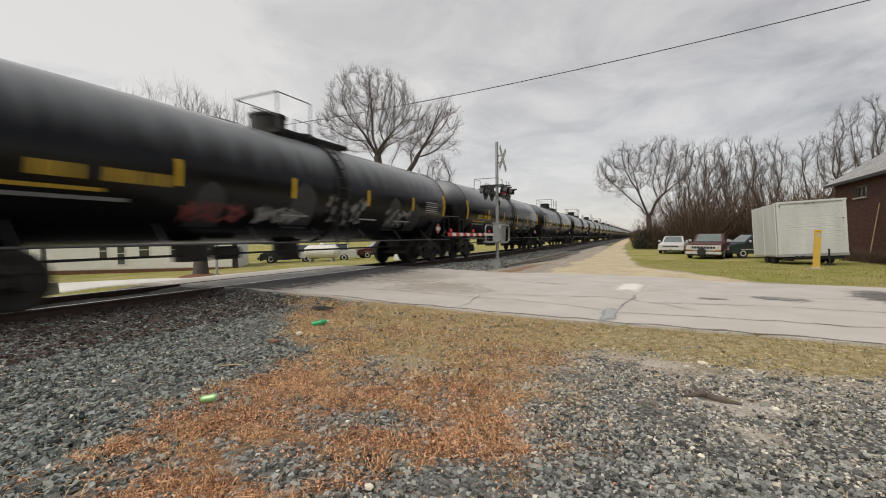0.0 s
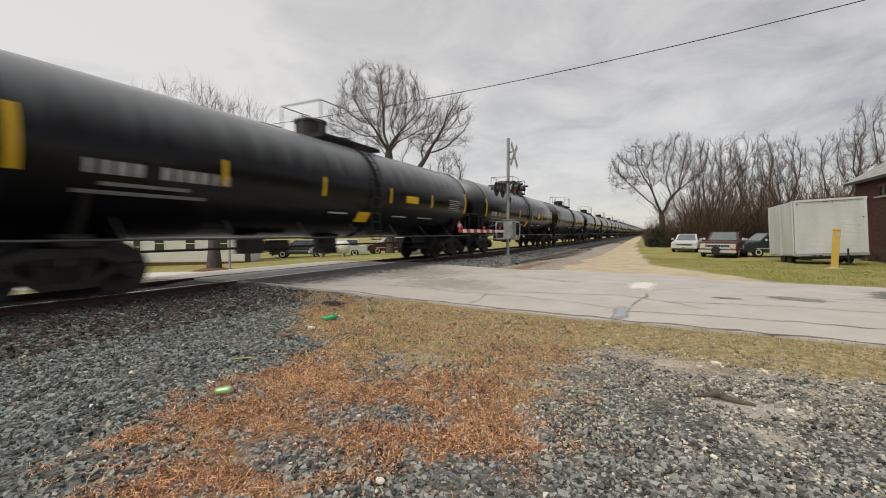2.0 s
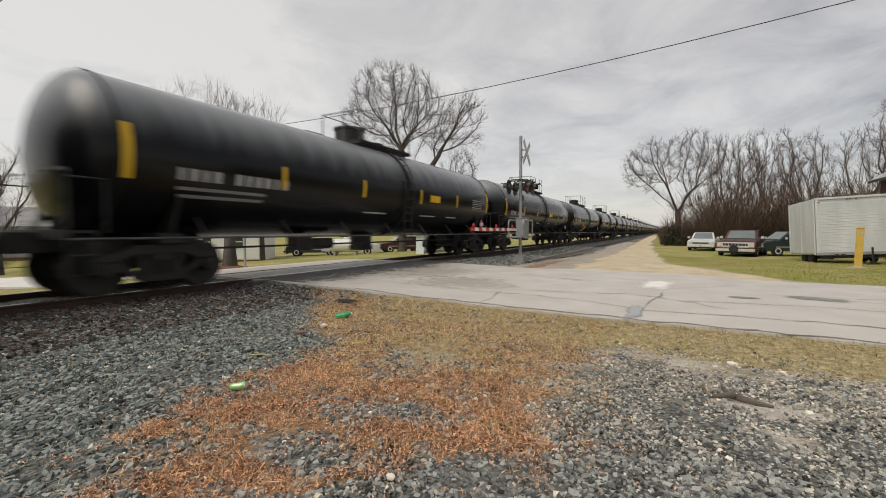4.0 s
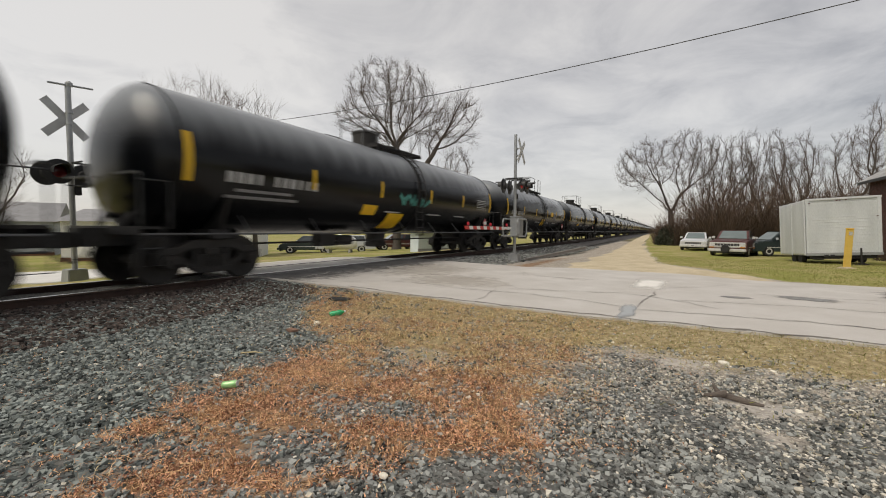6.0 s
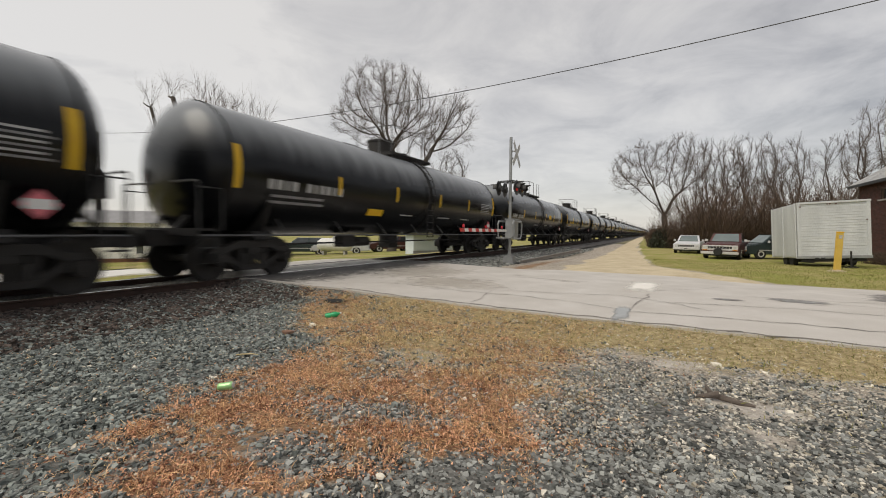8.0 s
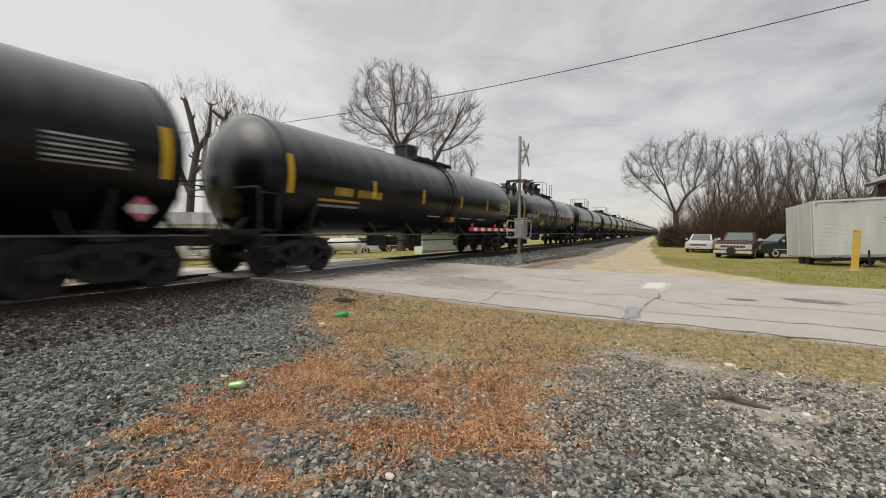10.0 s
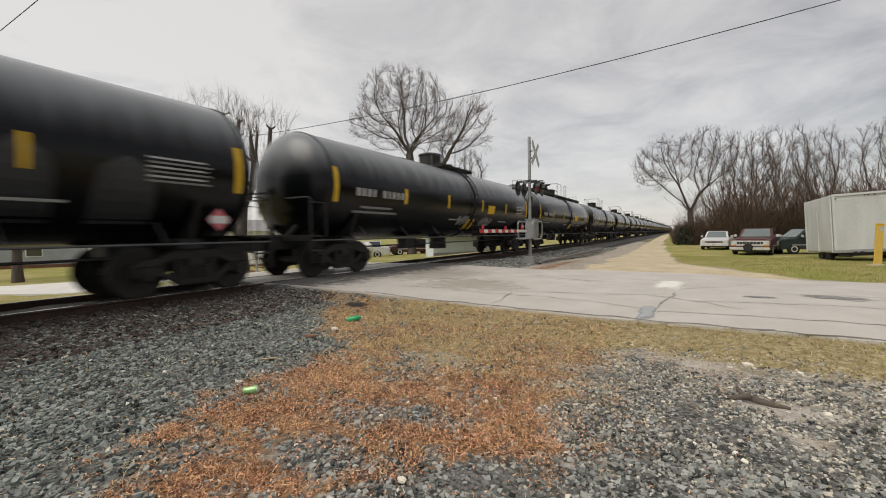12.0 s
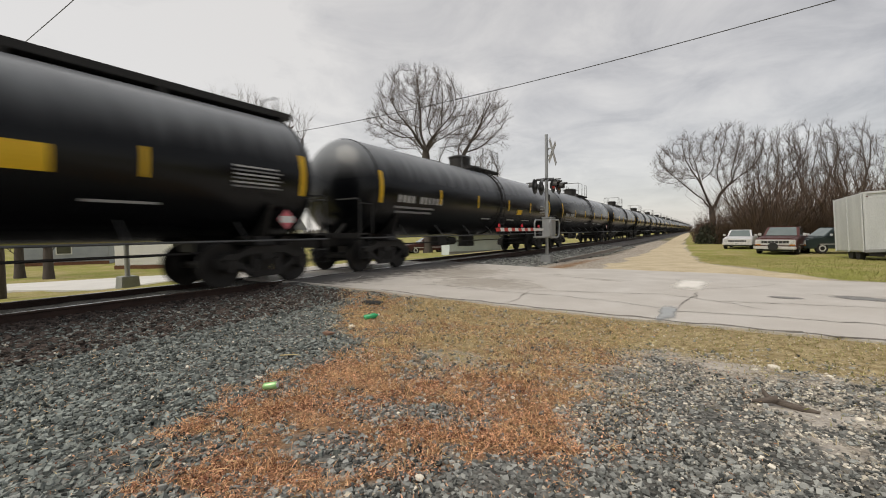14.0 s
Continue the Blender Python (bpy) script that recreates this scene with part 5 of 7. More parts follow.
def build_tree(x, y, label, stem, lobes, trunk_r=0.28, step=0.45, reach=3.2, kill=0.75, lift=0.06, seed=1, limbs=6, twig=1.15, per=5, thick=0.007, upright=0.35):
    """stem: the trunk's line; lobes of the crown: (x, y, z, rx, ry, rz, points)."""
    rng, rs = random.Random(seed), np.random.RandomState(seed)
    tree = thing("tree", label, "tree", pose(x, y, land_z(x, y) - 0.1))
    pts = []
    for cx, cy, cz, rx, ry, rz, n in lobes:
        while n:
            p = np.array([rng.uniform(-1, 1) for _ in range(3)])
            r = np.linalg.norm(p)
            if r < 1 + 0.10 * math.sin(5 * p[0] + seed) and rng.random() < 0.25 + 0.75 * r:
                pts.append(np.array([cx, cy, cz]) + p * np.array([rx, ry, rz]))
                n -= 1
    line = []
    for a, b in zip(stem, stem[1:]):
        a, b = np.array(a, float), np.array(b, float)
        m = max(1, int(np.linalg.norm(b - a) / step))
        line += [a + (b - a) * k / m for k in range(m)]
    line.append(np.array(stem[-1], float))
    nodes, parent = colonise(rng, pts, line, step, reach, kill, lift, limbs)
    n = len(nodes)
    kids = [[] for _ in range(n)]
    for i, p in enumerate(parent):
        if p >= 0:
            kids[p].append(i)
    load = np.zeros(n)
    for i in range(n - 1, -1, -1):
        load[i] = max(1.0, sum(load[k] for k in kids[i]))
    power = 0.72
    radius = np.maximum(trunk_r * (load / load[0]) ** power, thick * 1.15)
    flare = np.array([p[2] for p in nodes])
    radius *= 1 + 0.35 * np.clip(1 - flare / 0.8, 0, 1)
    body = Shape()
    heads = [0]
    while heads:
        i = heads.pop()
        run = [i] if parent[i] < 0 else [parent[i], i]
        while kids[run[-1]]:
            order = sorted(kids[run[-1]], key=lambda k: -load[k])
            heads += order[1:]
            run.append(order[0])
        if len(run) > 1:
            r = [float(radius[k]) for k in run]
            if parent[i] >= 0:
                r[0] = r[1]
            body.tube([tuple(nodes[k]) for k in run], r, 9 if r[0] > 0.12 else 6 if r[0] > 0.04 else 4, caps=False)
    part("trunk", body, BARK, tree, "grey-brown trunk and limbs", smooth=60)
    thin = np.array([i for i in range(1, n) if load[i] < 14 and parent[i] >= 0])
    at = np.repeat(thin, per)
    back = nodes[at] - nodes[np.array(parent)[at]]
    back /= np.linalg.norm(back, axis=1)[:, None] + 1e-6
    ways = back + rs.normal(0, 0.42, (len(at), 3)) + np.array([0, 0, upright])
    ways /= np.linalg.norm(ways, axis=1)[:, None]
    v1, f1, mid, way = spikes(nodes[at] + back * rs.uniform(-0.4, 0.1, (len(at), 1)) * step, ways, twig * rs.uniform(0.45, 1.2, len(at)), thick, rs)
    both = np.repeat(np.arange(len(mid)), 2)
    ways = way[both] + rs.normal(0, 0.42, (len(both), 3)) + np.array([0, 0, 0.5 * upright])
    ways /= np.linalg.norm(ways, axis=1)[:, None]
    v2, f2, _, _ = spikes(mid[both], ways, twig * rs.uniform(0.3, 0.7, len(both)), thick * 0.75, rs)
    heap("crown", np.concatenate([v1, v2]), np.concatenate([f1, f2 + len(v1)]), TWIG, "bare fine twigs", "", tree)
    return tree


# beside the yard: a broad umbrella crown, then a row of vase-shaped trees
build_tree(0.7, 59.7, "broad bare tree with an umbrella crown over brown brush", [(0, 0, 0), (0.1, 0, 2.4), (0.0, 0, 4.2)],
           [(0, 0, 10.0, 6.2, 5.0, 3.4, 620), (-3.8, -1.5, 8.0, 2.6, 2.6, 1.6, 130), (3.8, 1.7, 8.2, 2.4, 2.6, 1.8, 130)], 0.34, seed=6, reach=4.0, kill=0.8, limbs=9, lift=0.0, thick=0.0075, per=6)
for k, (x, y, top, wide) in enumerate(((6.6, 63.1, 14.0, 3.4), (10.3, 64.7, 14.4, 3.4), (14.0, 66.6, 14.2, 3.3), (8.3, 60.5, 10.4, 2.6), (12.8, 61.5, 10.8, 2.6))):
    build_tree(x, y, "tall bare vase-shaped tree in a row by the yard", [(0, 0, 0), (0.1, 0, 2.0), (0.15 * (k % 3 - 1), 0, 3.2)],
               [(0, 0, top * 0.66, wide, wide, top * 0.33, 330), (0.2, 0, top * 0.45, wide * 0.7, wide * 0.7, top * 0.14, 50)], 0.26, seed=10 + k, lift=0.06, kill=0.72, upright=0.45, limbs=5, thick=0.0075)
for k, (x, y, top, wide) in enumerate(((21.0, 70.1, 15.2, 3.4), (25.0, 71.5, 19.6, 3.8), (30.0, 73.5, 18.8, 4.0))):
    build_tree(x, y, "tall bare tree behind the brick house", [(0, 0, 0), (0.1, 0, 3.0), (0.0, 0, 5.5)],
               [(0, 0, top * 0.62, wide, wide, top * 0.36, 520)], 0.34, seed=30 + k, lift=0.06, kill=0.8, upright=0.45, limbs=7, thick=0.0075)
# behind the tracks
build_tree(-21.1, 31, "broad bare tree with many fine twigs behind the railway", [(0, 0, 0), (0.1, 0, 4.0), (-0.1, 0, 9.4)],
           [(-0.45, -0.2, 12.7, 4.0, 3.8, 3.7, 900), (-3.5, -1.7, 11.4, 1.8, 1.8, 1.3, 120), (2.6, 1.1, 10.9, 1.7, 1.8, 1.8, 140)], 0.36, seed=41, reach=3.6, kill=0.66, step=0.40, lift=0.05, thick=0.005, per=9, limbs=9, twig=1.05)
build_tree(-19.6, 31.6, "bare tree leaning outward behind the railway", [(0, 0, 0), (0.1, 0.05, 4.0), (0.5, 0.2, 7.0)],
           [(3.1, 1.5, 11.4, 2.3, 2.2, 2.4, 300), (1.4, 0.7, 9.4, 1.6, 1.4, 1.0, 70)], 0.23, seed=43, kill=0.62, step=0.38, lift=0.05, thick=0.005, per=7, limbs=2)
build_tree(-19.9, 40.4, "small bare tree far behind the railway", [(0, 0, 0), (0, 0, 3.0), (0.1, 0, 5.2)],
           [(0, 0, 8.4, 2.0, 2.0, 1.9, 200)], 0.16, seed=44, kill=0.6)


def build_lopped_tree(x, y, label, stems, trunk_r, seed, shoot=1.4, lo=2.0):
    """A pollarded tree: blunt thick limbs with stubs, and a broom of upright shoots. stems: lines of points."""
    rng, rs = random.Random(seed), np.random.RandomState(seed)
    tree = thing("tree", label, "tree", pose(x, y, land_z(x, y) - 0.1))
    body, roots, ways = Shape(), [], []
    for k, line in enumerate(stems):
        r0 = trunk_r if k == 0 else trunk_r * 0.62
        n = len(line) - 1
        radii = [r0 * (1 - 0.52 * i / n) for i in range(n + 1)]
        body.tube(line, [radii[0] * (1.3 if k == 0 else 1.0)] + radii[1:], 9)
        for i in range(1, n + 1):
            p, d = Vector(line[i]), (Vector(line[i]) - Vector(line[i - 1])).normalized()
            if p.z < lo:
                continue
            for _ in range(2):
                side = (d.orthogonal().normalized() @ Matrix.Rotation(rng.uniform(0, 6.283), 3, d)) + Vector((0, 0, 0.5))
                end = p + side.normalized() * rng.uniform(0.25, 0.6)
                body.tube([p, (p + end) / 2 + Vector((0, 0, -0.04)), end], [radii[i] * 0.6, radii[i] * 0.5, radii[i] * 0.42], 7)
                for _ in range(3):
                    roots.append(end)
                    ways.append(Vector((rng.gauss(0, 0.32), rng.gauss(0, 0.32), 1)).normalized())
            for _ in range(12 if i == n else 2):
                roots.append(p)
                ways.append(Vector((rng.gauss(0, 0.36), rng.gauss(0, 0.36), 1)).normalized())
    part("trunk", body, BARK, tree, "thick lopped trunk and limbs", smooth=60)
    v1, f1, mid, way = spikes(np.array(roots), np.array(ways), shoot * rs.uniform(0.5, 1.25, len(roots)), 0.008, rs)
    both = np.repeat(np.arange(len(mid)), 2)
    out = way[both] + rs.normal(0, 0.3, (len(both), 3))
    v2, f2, _, _ = spikes(mid[both], out / np.linalg.norm(out, axis=1)[:, None], shoot * rs.uniform(0.25, 0.6, len(both)), 0.006, rs)
    heap("crown", np.concatenate([v1, v2]), np.concatenate([f1, f2 + len(v1)]), TWIG, "broom of upright shoots", "", tree)
    return tree


build_lopped_tree(-17.5, 11.9, "lopped bare tree with thick forked limbs in a mulch ring",
                  [[(0, 0, 0), (0.0, 0, 1.0), (0.05, 0, 2.0), (0.15, 0.05, 3.4), (-0.1, 0, 4.6), (-0.2, -0.1, 5.8), (-0.1, 0, 6.7)],
                   [(0, 0, 1.7), (-0.45, -0.25, 2.6), (-0.8, -0.45, 3.6), (-0.9, -0.5, 4.8), (-0.8, -0.4, 5.9)],
                   [(0.1, 0, 3.0), (0.5, 0.3, 4.0), (0.55, 0.35, 5.2), (0.45, 0.3, 6.3)],
                   [(-0.1, 0, 4.4), (-0.5, 0.2, 5.3), (-0.6, 0.3, 6.4)]], 0.27, 52, 1.5, 3.2)
build_lopped_tree(-24.0, 18.5, "lopped bare tree by the white house",
                  [[(0, 0, 0), (0, 0, 2.5), (0.1, 0, 5.0), (0.0, 0, 7.4), (0.1, 0.1, 9.2)],
                   [(0, 0, 4.4), (-0.7, -0.3, 6.0), (-0.8, -0.4, 7.6), (-0.7, -0.3, 9.0)],
                   [(0, 0, 5.0), (0.8, 0.4, 6.6), (1.0, 0.5, 8.4)]], 0.26, 57, 2.3, 5.0)
build_lopped_tree(-33.7, 19.7, "big lopped bare tree behind the white house",
                  [[(0, 0, 0), (0, 0, 3.0), (0.2, 0.1, 6.0), (0.7, 0.3, 8.6), (0.2, 0.1, 10.8), (-0.2, -0.1, 12.4)],
                   [(0.1, 0, 5.0), (-0.9, -0.5, 7.6), (-1.2, -0.7, 9.6), (-1.7, -0.9, 11.6)],
                   [(0.4, 0.2, 8.0), (1.4, 0.8, 9.8), (1.6, 0.9, 12.0)],
                   [(0.3, 0.1, 6.6), (1.6, 0.9, 7.8), (2.6, 1.4, 9.6), (2.7, 1.5, 11.4)]], 0.34, 58, 2.6, 7.0)
for x, y, seed in ((-29.8, 6.5, 61), (-27.4, 7.0, 67)):
    build_tree(x, y, "small bare tree on the lawn behind the railway", [(0, 0, 0), (0, 0, 1.2), (0.1, 0, 2.2)], [(0, 0, 4.2, 1.7, 1.7, 1.9, 130)], 0.19, seed=seed, kill=0.6)


def build_brush():
    """A tangle of bare stems under the trees."""
    rng = random.Random(77)
    v, f = [], []
    for k in range(7600):
        x = rng.uniform(-0.7, 17.5)
        edge = 51.5 + 1.0 * math.sin(x * 0.9) + (4.5 if x < 0.8 else 0)
        y = edge + abs(rng.gauss(0, 2.9))
        h = rng.uniform(1.4, 6.9 if x < 3 else 8.6) * (0.50 + 0.45 * ease(-1.0, 3.0, x)) * (0.8 + 0.35 * math.sin(x * 1.7 + 1) * math.sin(x * 0.6))
        p = Vector((x, y, land_z(x, y) - 0.05))
        way = Vector((rng.gauss(0, 0.35), rng.gauss(0, 0.35), 1)).normalized()
        w = rng.uniform(0.006, 0.016)
        for s in range(4):
            q = p + way * h / 4
            way = (way + Vector((rng.gauss(0, 0.22), rng.gauss(0, 0.22), rng.gauss(-0.02, 0.1)))).normalized()
            i = len(v)
            v += [p + Vector((-w, 0, 0)), p + Vector((w, -w, 0)), p + Vector((0, w, 0)), q + Vector((-w, 0, 0)) * 0.8, q + Vector((w, -w, 0)) * 0.8, q + Vector((0, w, 0)) * 0.8]
            f += [(i, i + 1, i + 4, i + 3), (i + 1, i + 2, i + 5, i + 4), (i + 2, i, i + 3, i + 5)]
            for _ in range(2 if s else 1):
                e = q + Vector((rng.gauss(0, 0.45), rng.gauss(0, 0.40), rng.uniform(-0.1, 0.7)))
                i = len(v)
                v += [q + Vector((-0.008, 0, 0)), q + Vector((0.008, 0, 0)), e]
                f += [(i, i + 1, i + 2)]
            p = q
    soup("brush", [tuple(p) for p in v], f, BRUSH, "tangled bare brown brush under the trees", "brush")
    # a dark evergreen shrub at the end of the thicket
    v, f = [], []
    for k in range(2600):
        a, b = rng.uniform(0, 6.283), rng.uniform(-0.2, 1.0)
        r = 1.35 * math.sqrt(1 - max(b, 0) ** 2) * rng.uniform(0.55, 1.05)
        p = Vector((0.4 + r * math.cos(a), 53.5 + r * math.sin(a), land_z(0.4, 53) + 0.35 + 1.7 * b * rng.uniform(0.6, 1.1)))
        i = len(v)
        v += [p + Vector((rng.gauss(0, 0.07), rng.gauss(0, 0.07), rng.gauss(0, 0.09))) for _ in range(3)]
        f.append((i, i + 1, i + 2))
    shrub = thing("shrub", "dark evergreen shrub at the edge of the brush", "shrub")
    soup("foliage", [tuple(p) for p in v], f, CEDAR, "dark green foliage", "", shrub)
    part("stem", Shape().tube([(0.4, 53.5, land_z(0.4, 53) - 0.1), (0.4, 53.5, land_z(0.4, 53) + 1.4)], [0.07, 0.03], 8), BARK, shrub)
    # thin scrub along the far lane and beyond
    v, f = [], []
    for k in range(6500):
        y = 60 + 420 * rng.random() ** 1.6
        x = lane_edges(y)[1] + 1.0 + abs(rng.gauss(0, 5.0)) + (y - 60) * 0.015
        h = rng.uniform(0.4, 2.2) * (1 + (y - 60) / 160)
        w = 0.02 + y * 0.0004
        z = land_z(x, y) - 0.05
        lean = Vector((rng.gauss(0, 0.3), rng.gauss(0, 0.3), 1)) * h
        i = len(v)
        v += [(x - w, y, z), (x + w, y, z), (x, y + w, z), (x + lean.x, y + lean.y, z + lean.z)]
        f += [(i, i + 1, i + 3), (i + 1, i + 2, i + 3), (i + 2, i, i + 3)]
    soup("scrub", v, f, BRUSH, "thin brown scrub along the dirt lane", "scrub")


build_brush()


def build_wall_shrub(x, y, seed, label):
    rs = np.random.RandomState(seed)
    shrub = thing("shrub", label, "shrub", pose(x, y, land_z(x, y) - 0.03))
    n = 260
    p = np.stack([rs.normal(0, 0.35, n), rs.normal(0, 0.5, n), np.zeros(n)], -1)
    w = np.stack([rs.normal(0, 0.4, n), rs.normal(0, 0.4, n), np.ones(n)], -1)
    v1, f1, mid, way = spikes(p, w / np.linalg.norm(w, axis=1)[:, None], rs.uniform(0.3, 0.95, n), 0.009, rs)
    both = np.repeat(np.arange(n), 4)
    w = way[both] + rs.normal(0, 0.6, (len(both), 3))
    v2, f2, _, _ = spikes(mid[both], w / np.linalg.norm(w, axis=1)[:, None], rs.uniform(0.2, 0.6, len(both)), 0.007, rs)
    heap("branchwork", np.concatenate([v1, v2]), np.concatenate([f1, f2 + len(v1)]), BRUSH, "tangled bare stems", "", shrub)


for k, (x, y) in enumerate(((11.5, 27.2), (11.7, 28.9), (11.6, 30.3), (11.5, 33.0))):
    build_wall_shrub(x, y, 300 + k, "bare brown shrub at the foot of the brick wall")


def build_tree_line():
    """Far woods along the horizon."""
    rng = random.Random(91)
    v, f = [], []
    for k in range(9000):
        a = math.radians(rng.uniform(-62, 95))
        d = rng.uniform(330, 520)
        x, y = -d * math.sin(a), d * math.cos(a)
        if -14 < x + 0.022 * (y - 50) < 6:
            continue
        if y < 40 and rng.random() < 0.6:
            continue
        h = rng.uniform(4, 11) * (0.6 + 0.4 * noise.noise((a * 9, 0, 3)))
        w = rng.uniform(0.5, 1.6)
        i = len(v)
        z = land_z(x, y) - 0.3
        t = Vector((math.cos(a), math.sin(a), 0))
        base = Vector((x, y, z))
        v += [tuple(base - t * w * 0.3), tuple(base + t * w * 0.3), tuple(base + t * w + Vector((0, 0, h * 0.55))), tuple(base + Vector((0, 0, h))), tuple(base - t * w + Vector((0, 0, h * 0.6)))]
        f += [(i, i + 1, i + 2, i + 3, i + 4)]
    # Distance haze is put into the pale grey of this material.
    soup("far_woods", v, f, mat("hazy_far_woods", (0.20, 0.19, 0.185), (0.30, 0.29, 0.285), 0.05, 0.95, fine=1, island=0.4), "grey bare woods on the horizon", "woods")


build_tree_line()


# ---- behind the railway: white house, lawn things ----
SIDING = mat("white_siding", (0.74, 0.74, 0.72), (0.86, 0.86, 0.84), 2, 0.6, fine=30)
ROOF_GREY = mat("grey_roofing", (0.20, 0.20, 0.205), (0.34, 0.34, 0.35), 2, 0.85, fine=20)


def build_low_house(name, label, x, y, turn, length, depth, wall_h, ridge_h, windows, wall, skirt):
    """A low house: its front runs along local x at y = 0 and looks along -y."""
    h = thing(name, label, "house", pose(x, y, land_z(x, y) - 0.05, 0, 0, turn))
    part("wall", Shape().box((length / 2, depth / 2, wall_h / 2), (length, depth, wall_h)), wall, h, "pale siding wall", bevel=0.01)
    for k in range(int(wall_h / 0.22) - 1):
        part("siding_board", Shape().box((length / 2, -0.012, 0.42 + 0.22 * k), (length - 0.04, 0.03, 0.20)), wall, h)
    part("skirting", Shape().box((length / 2, -0.03, 0.14), (length + 0.04, 0.05, 0.28)), skirt, h, "brown foundation board")
    gable = [(-0.3, wall_h - 0.05), (depth + 0.3, wall_h - 0.05), (depth / 2, ridge_h)]
    part("roof", Shape().extrude([(p[0], p[1]) for p in gable], length + 0.6, Matrix(((0, 0, 1, -0.3), (1, 0, 0, 0), (0, 1, 0, 0), (0, 0, 0, 1)))), ROOF_GREY, h, "grey low-pitched roof", bevel=0.01)
    for k, (wx, ww, wz0, wz1) in enumerate(windows):
        fr = part("window", Shape().box((wx, -0.035, (wz0 + wz1) / 2), (ww + 0.12, 0.05, wz1 - wz0 + 0.12)), WHITE, h, "white window frame", bevel=0.008)
        part("pane", Shape().box((wx, -0.064, (wz0 + wz1) / 2), (ww, 0.012, wz1 - wz0)), GLASS, fr, "dark glass pane")
        part("sash_bar", Shape().box((wx, -0.072, (wz0 + wz1) / 2), (ww, 0.012, 0.04)), WHITE, fr)
    return h


MULCH = mat("red_brown_mulch", (0.09, 0.04, 0.025), (0.24, 0.12, 0.07), 6, 0.95, bump=0.02, fine=30)
build_low_house("house", "long low white house with a grey roof and dark windows", -31.5, 11.2, 41.5, 10.5, 6.0, 2.5, 3.3, [(3.6, 0.35, 1.0, 1.8), (4.5, 0.35, 0.6, 1.9), (5.7, 0.5, 1.05, 1.85), (7.4, 0.5, 1.05, 1.85), (9.3, 0.45, 1.05, 1.85)], SIDING, MULCH)
build_low_house("house", "small grey house with white window behind the road", -41.0, 9.0, 60, 5.0, 5.0, 2.5, 3.9, [(2.4, 0.8, 0.9, 2.0)], mat("blue_grey_siding", (0.26, 0.29, 0.33), (0.38, 0.41, 0.45), 2, 0.6), MULCH)
build_low_house("shed", "pale blue metal shed behind the railway", -15.2, 25.0, 62, 5.2, 1.1, 1.45, 1.75, [], mat("pale_blue_metal", (0.50, 0.57, 0.60), (0.66, 0.72, 0.74), 2, 0.5), ROOF_GREY)
single("mulch_ring", Shape().lathe([(0.95, -0.05), (0.8, 0.05), (0.4, 0.13), (0.05, 0.16)], 24, pose(-17.5, 11.9, land_z(-17.5, 11.9))), MULCH, "ring of red-brown mulch round a trunk", "mulch", smooth=60)


def build_sign_post():
    z = land_z(-15.9, 11.5)
    s = thing("post", "short grey steel post by the road", "post", pose(-15.9, 11.5, z - 0.05))
    part("shaft", Shape().tube([(0, 0, 0), (0.01, 0, 1.7)], 0.05, 10), GALV, s)
    part("cap", Shape().lathe([(0.055, 1.68), (0.06, 1.72), (0.02, 1.75)], 10), GALV, s)


build_sign_post()
build_vehicle("parked_car", "dark parked car on the far lawn", "car", pose(-28.0, 24.2, land_z(-28, 24), 0, 0, -50), CAR_GREEN, 4.6, 1.8, 1.45, 1.2, 4.0, "plain")
build_vehicle("parked_car", "white parked car on the far lawn", "car", pose(-25.6, 26.0, land_z(-25, 26), 0, 0, -50), CAR_WHITE, 4.6, 1.8, 1.45, 1.2, 4.0, "plain")
build_vehicle("parked_car", "maroon parked car beyond the far lawn", "car", pose(-23.0, 30.0, land_z(-23, 30), 0, 0, -40), RUST_BROWN, 4.6, 1.8, 1.45, 1.2, 4.0, "plain")


def build_gas_tank():
    z = land_z(-21.5, 24.2)
    t = thing("gas_tank", "white horizontal gas tank on short legs", "tank", pose(-21.8, 24.4, z, 0, 0, 25))
    m = Matrix.Translation((0, 0, 0.75)) @ pose(0, 0, 0, 0, 90, 0)
    part("shell", Shape().lathe([(0.03, -1.35), (0.3, -1.27), (0.48, -1.02), (0.5, -0.9), (0.5, 0.9), (0.48, 1.02), (0.3, 1.27), (0.03, 1.35)], 26, m), WHITE, t, smooth=40)
    part("valve_dome", Shape().lathe([(0.16, 1.18), (0.17, 1.36), (0.05, 1.42)], 14), WHITE, t, smooth=40)
    for x in (-0.8, 0.8):
        part("leg", Shape().box((x, 0, 0.13), (0.16, 0.7, 0.30)), CONCRETE, t, bevel=0.01)


build_gas_tank()


# ---- marks on the road ----
TAR = mat("crack_tar", (0.13, 0.12, 0.11), (0.62, 0.58, 0.54), 2.2, 0.7, fine=14, spread=0.16)


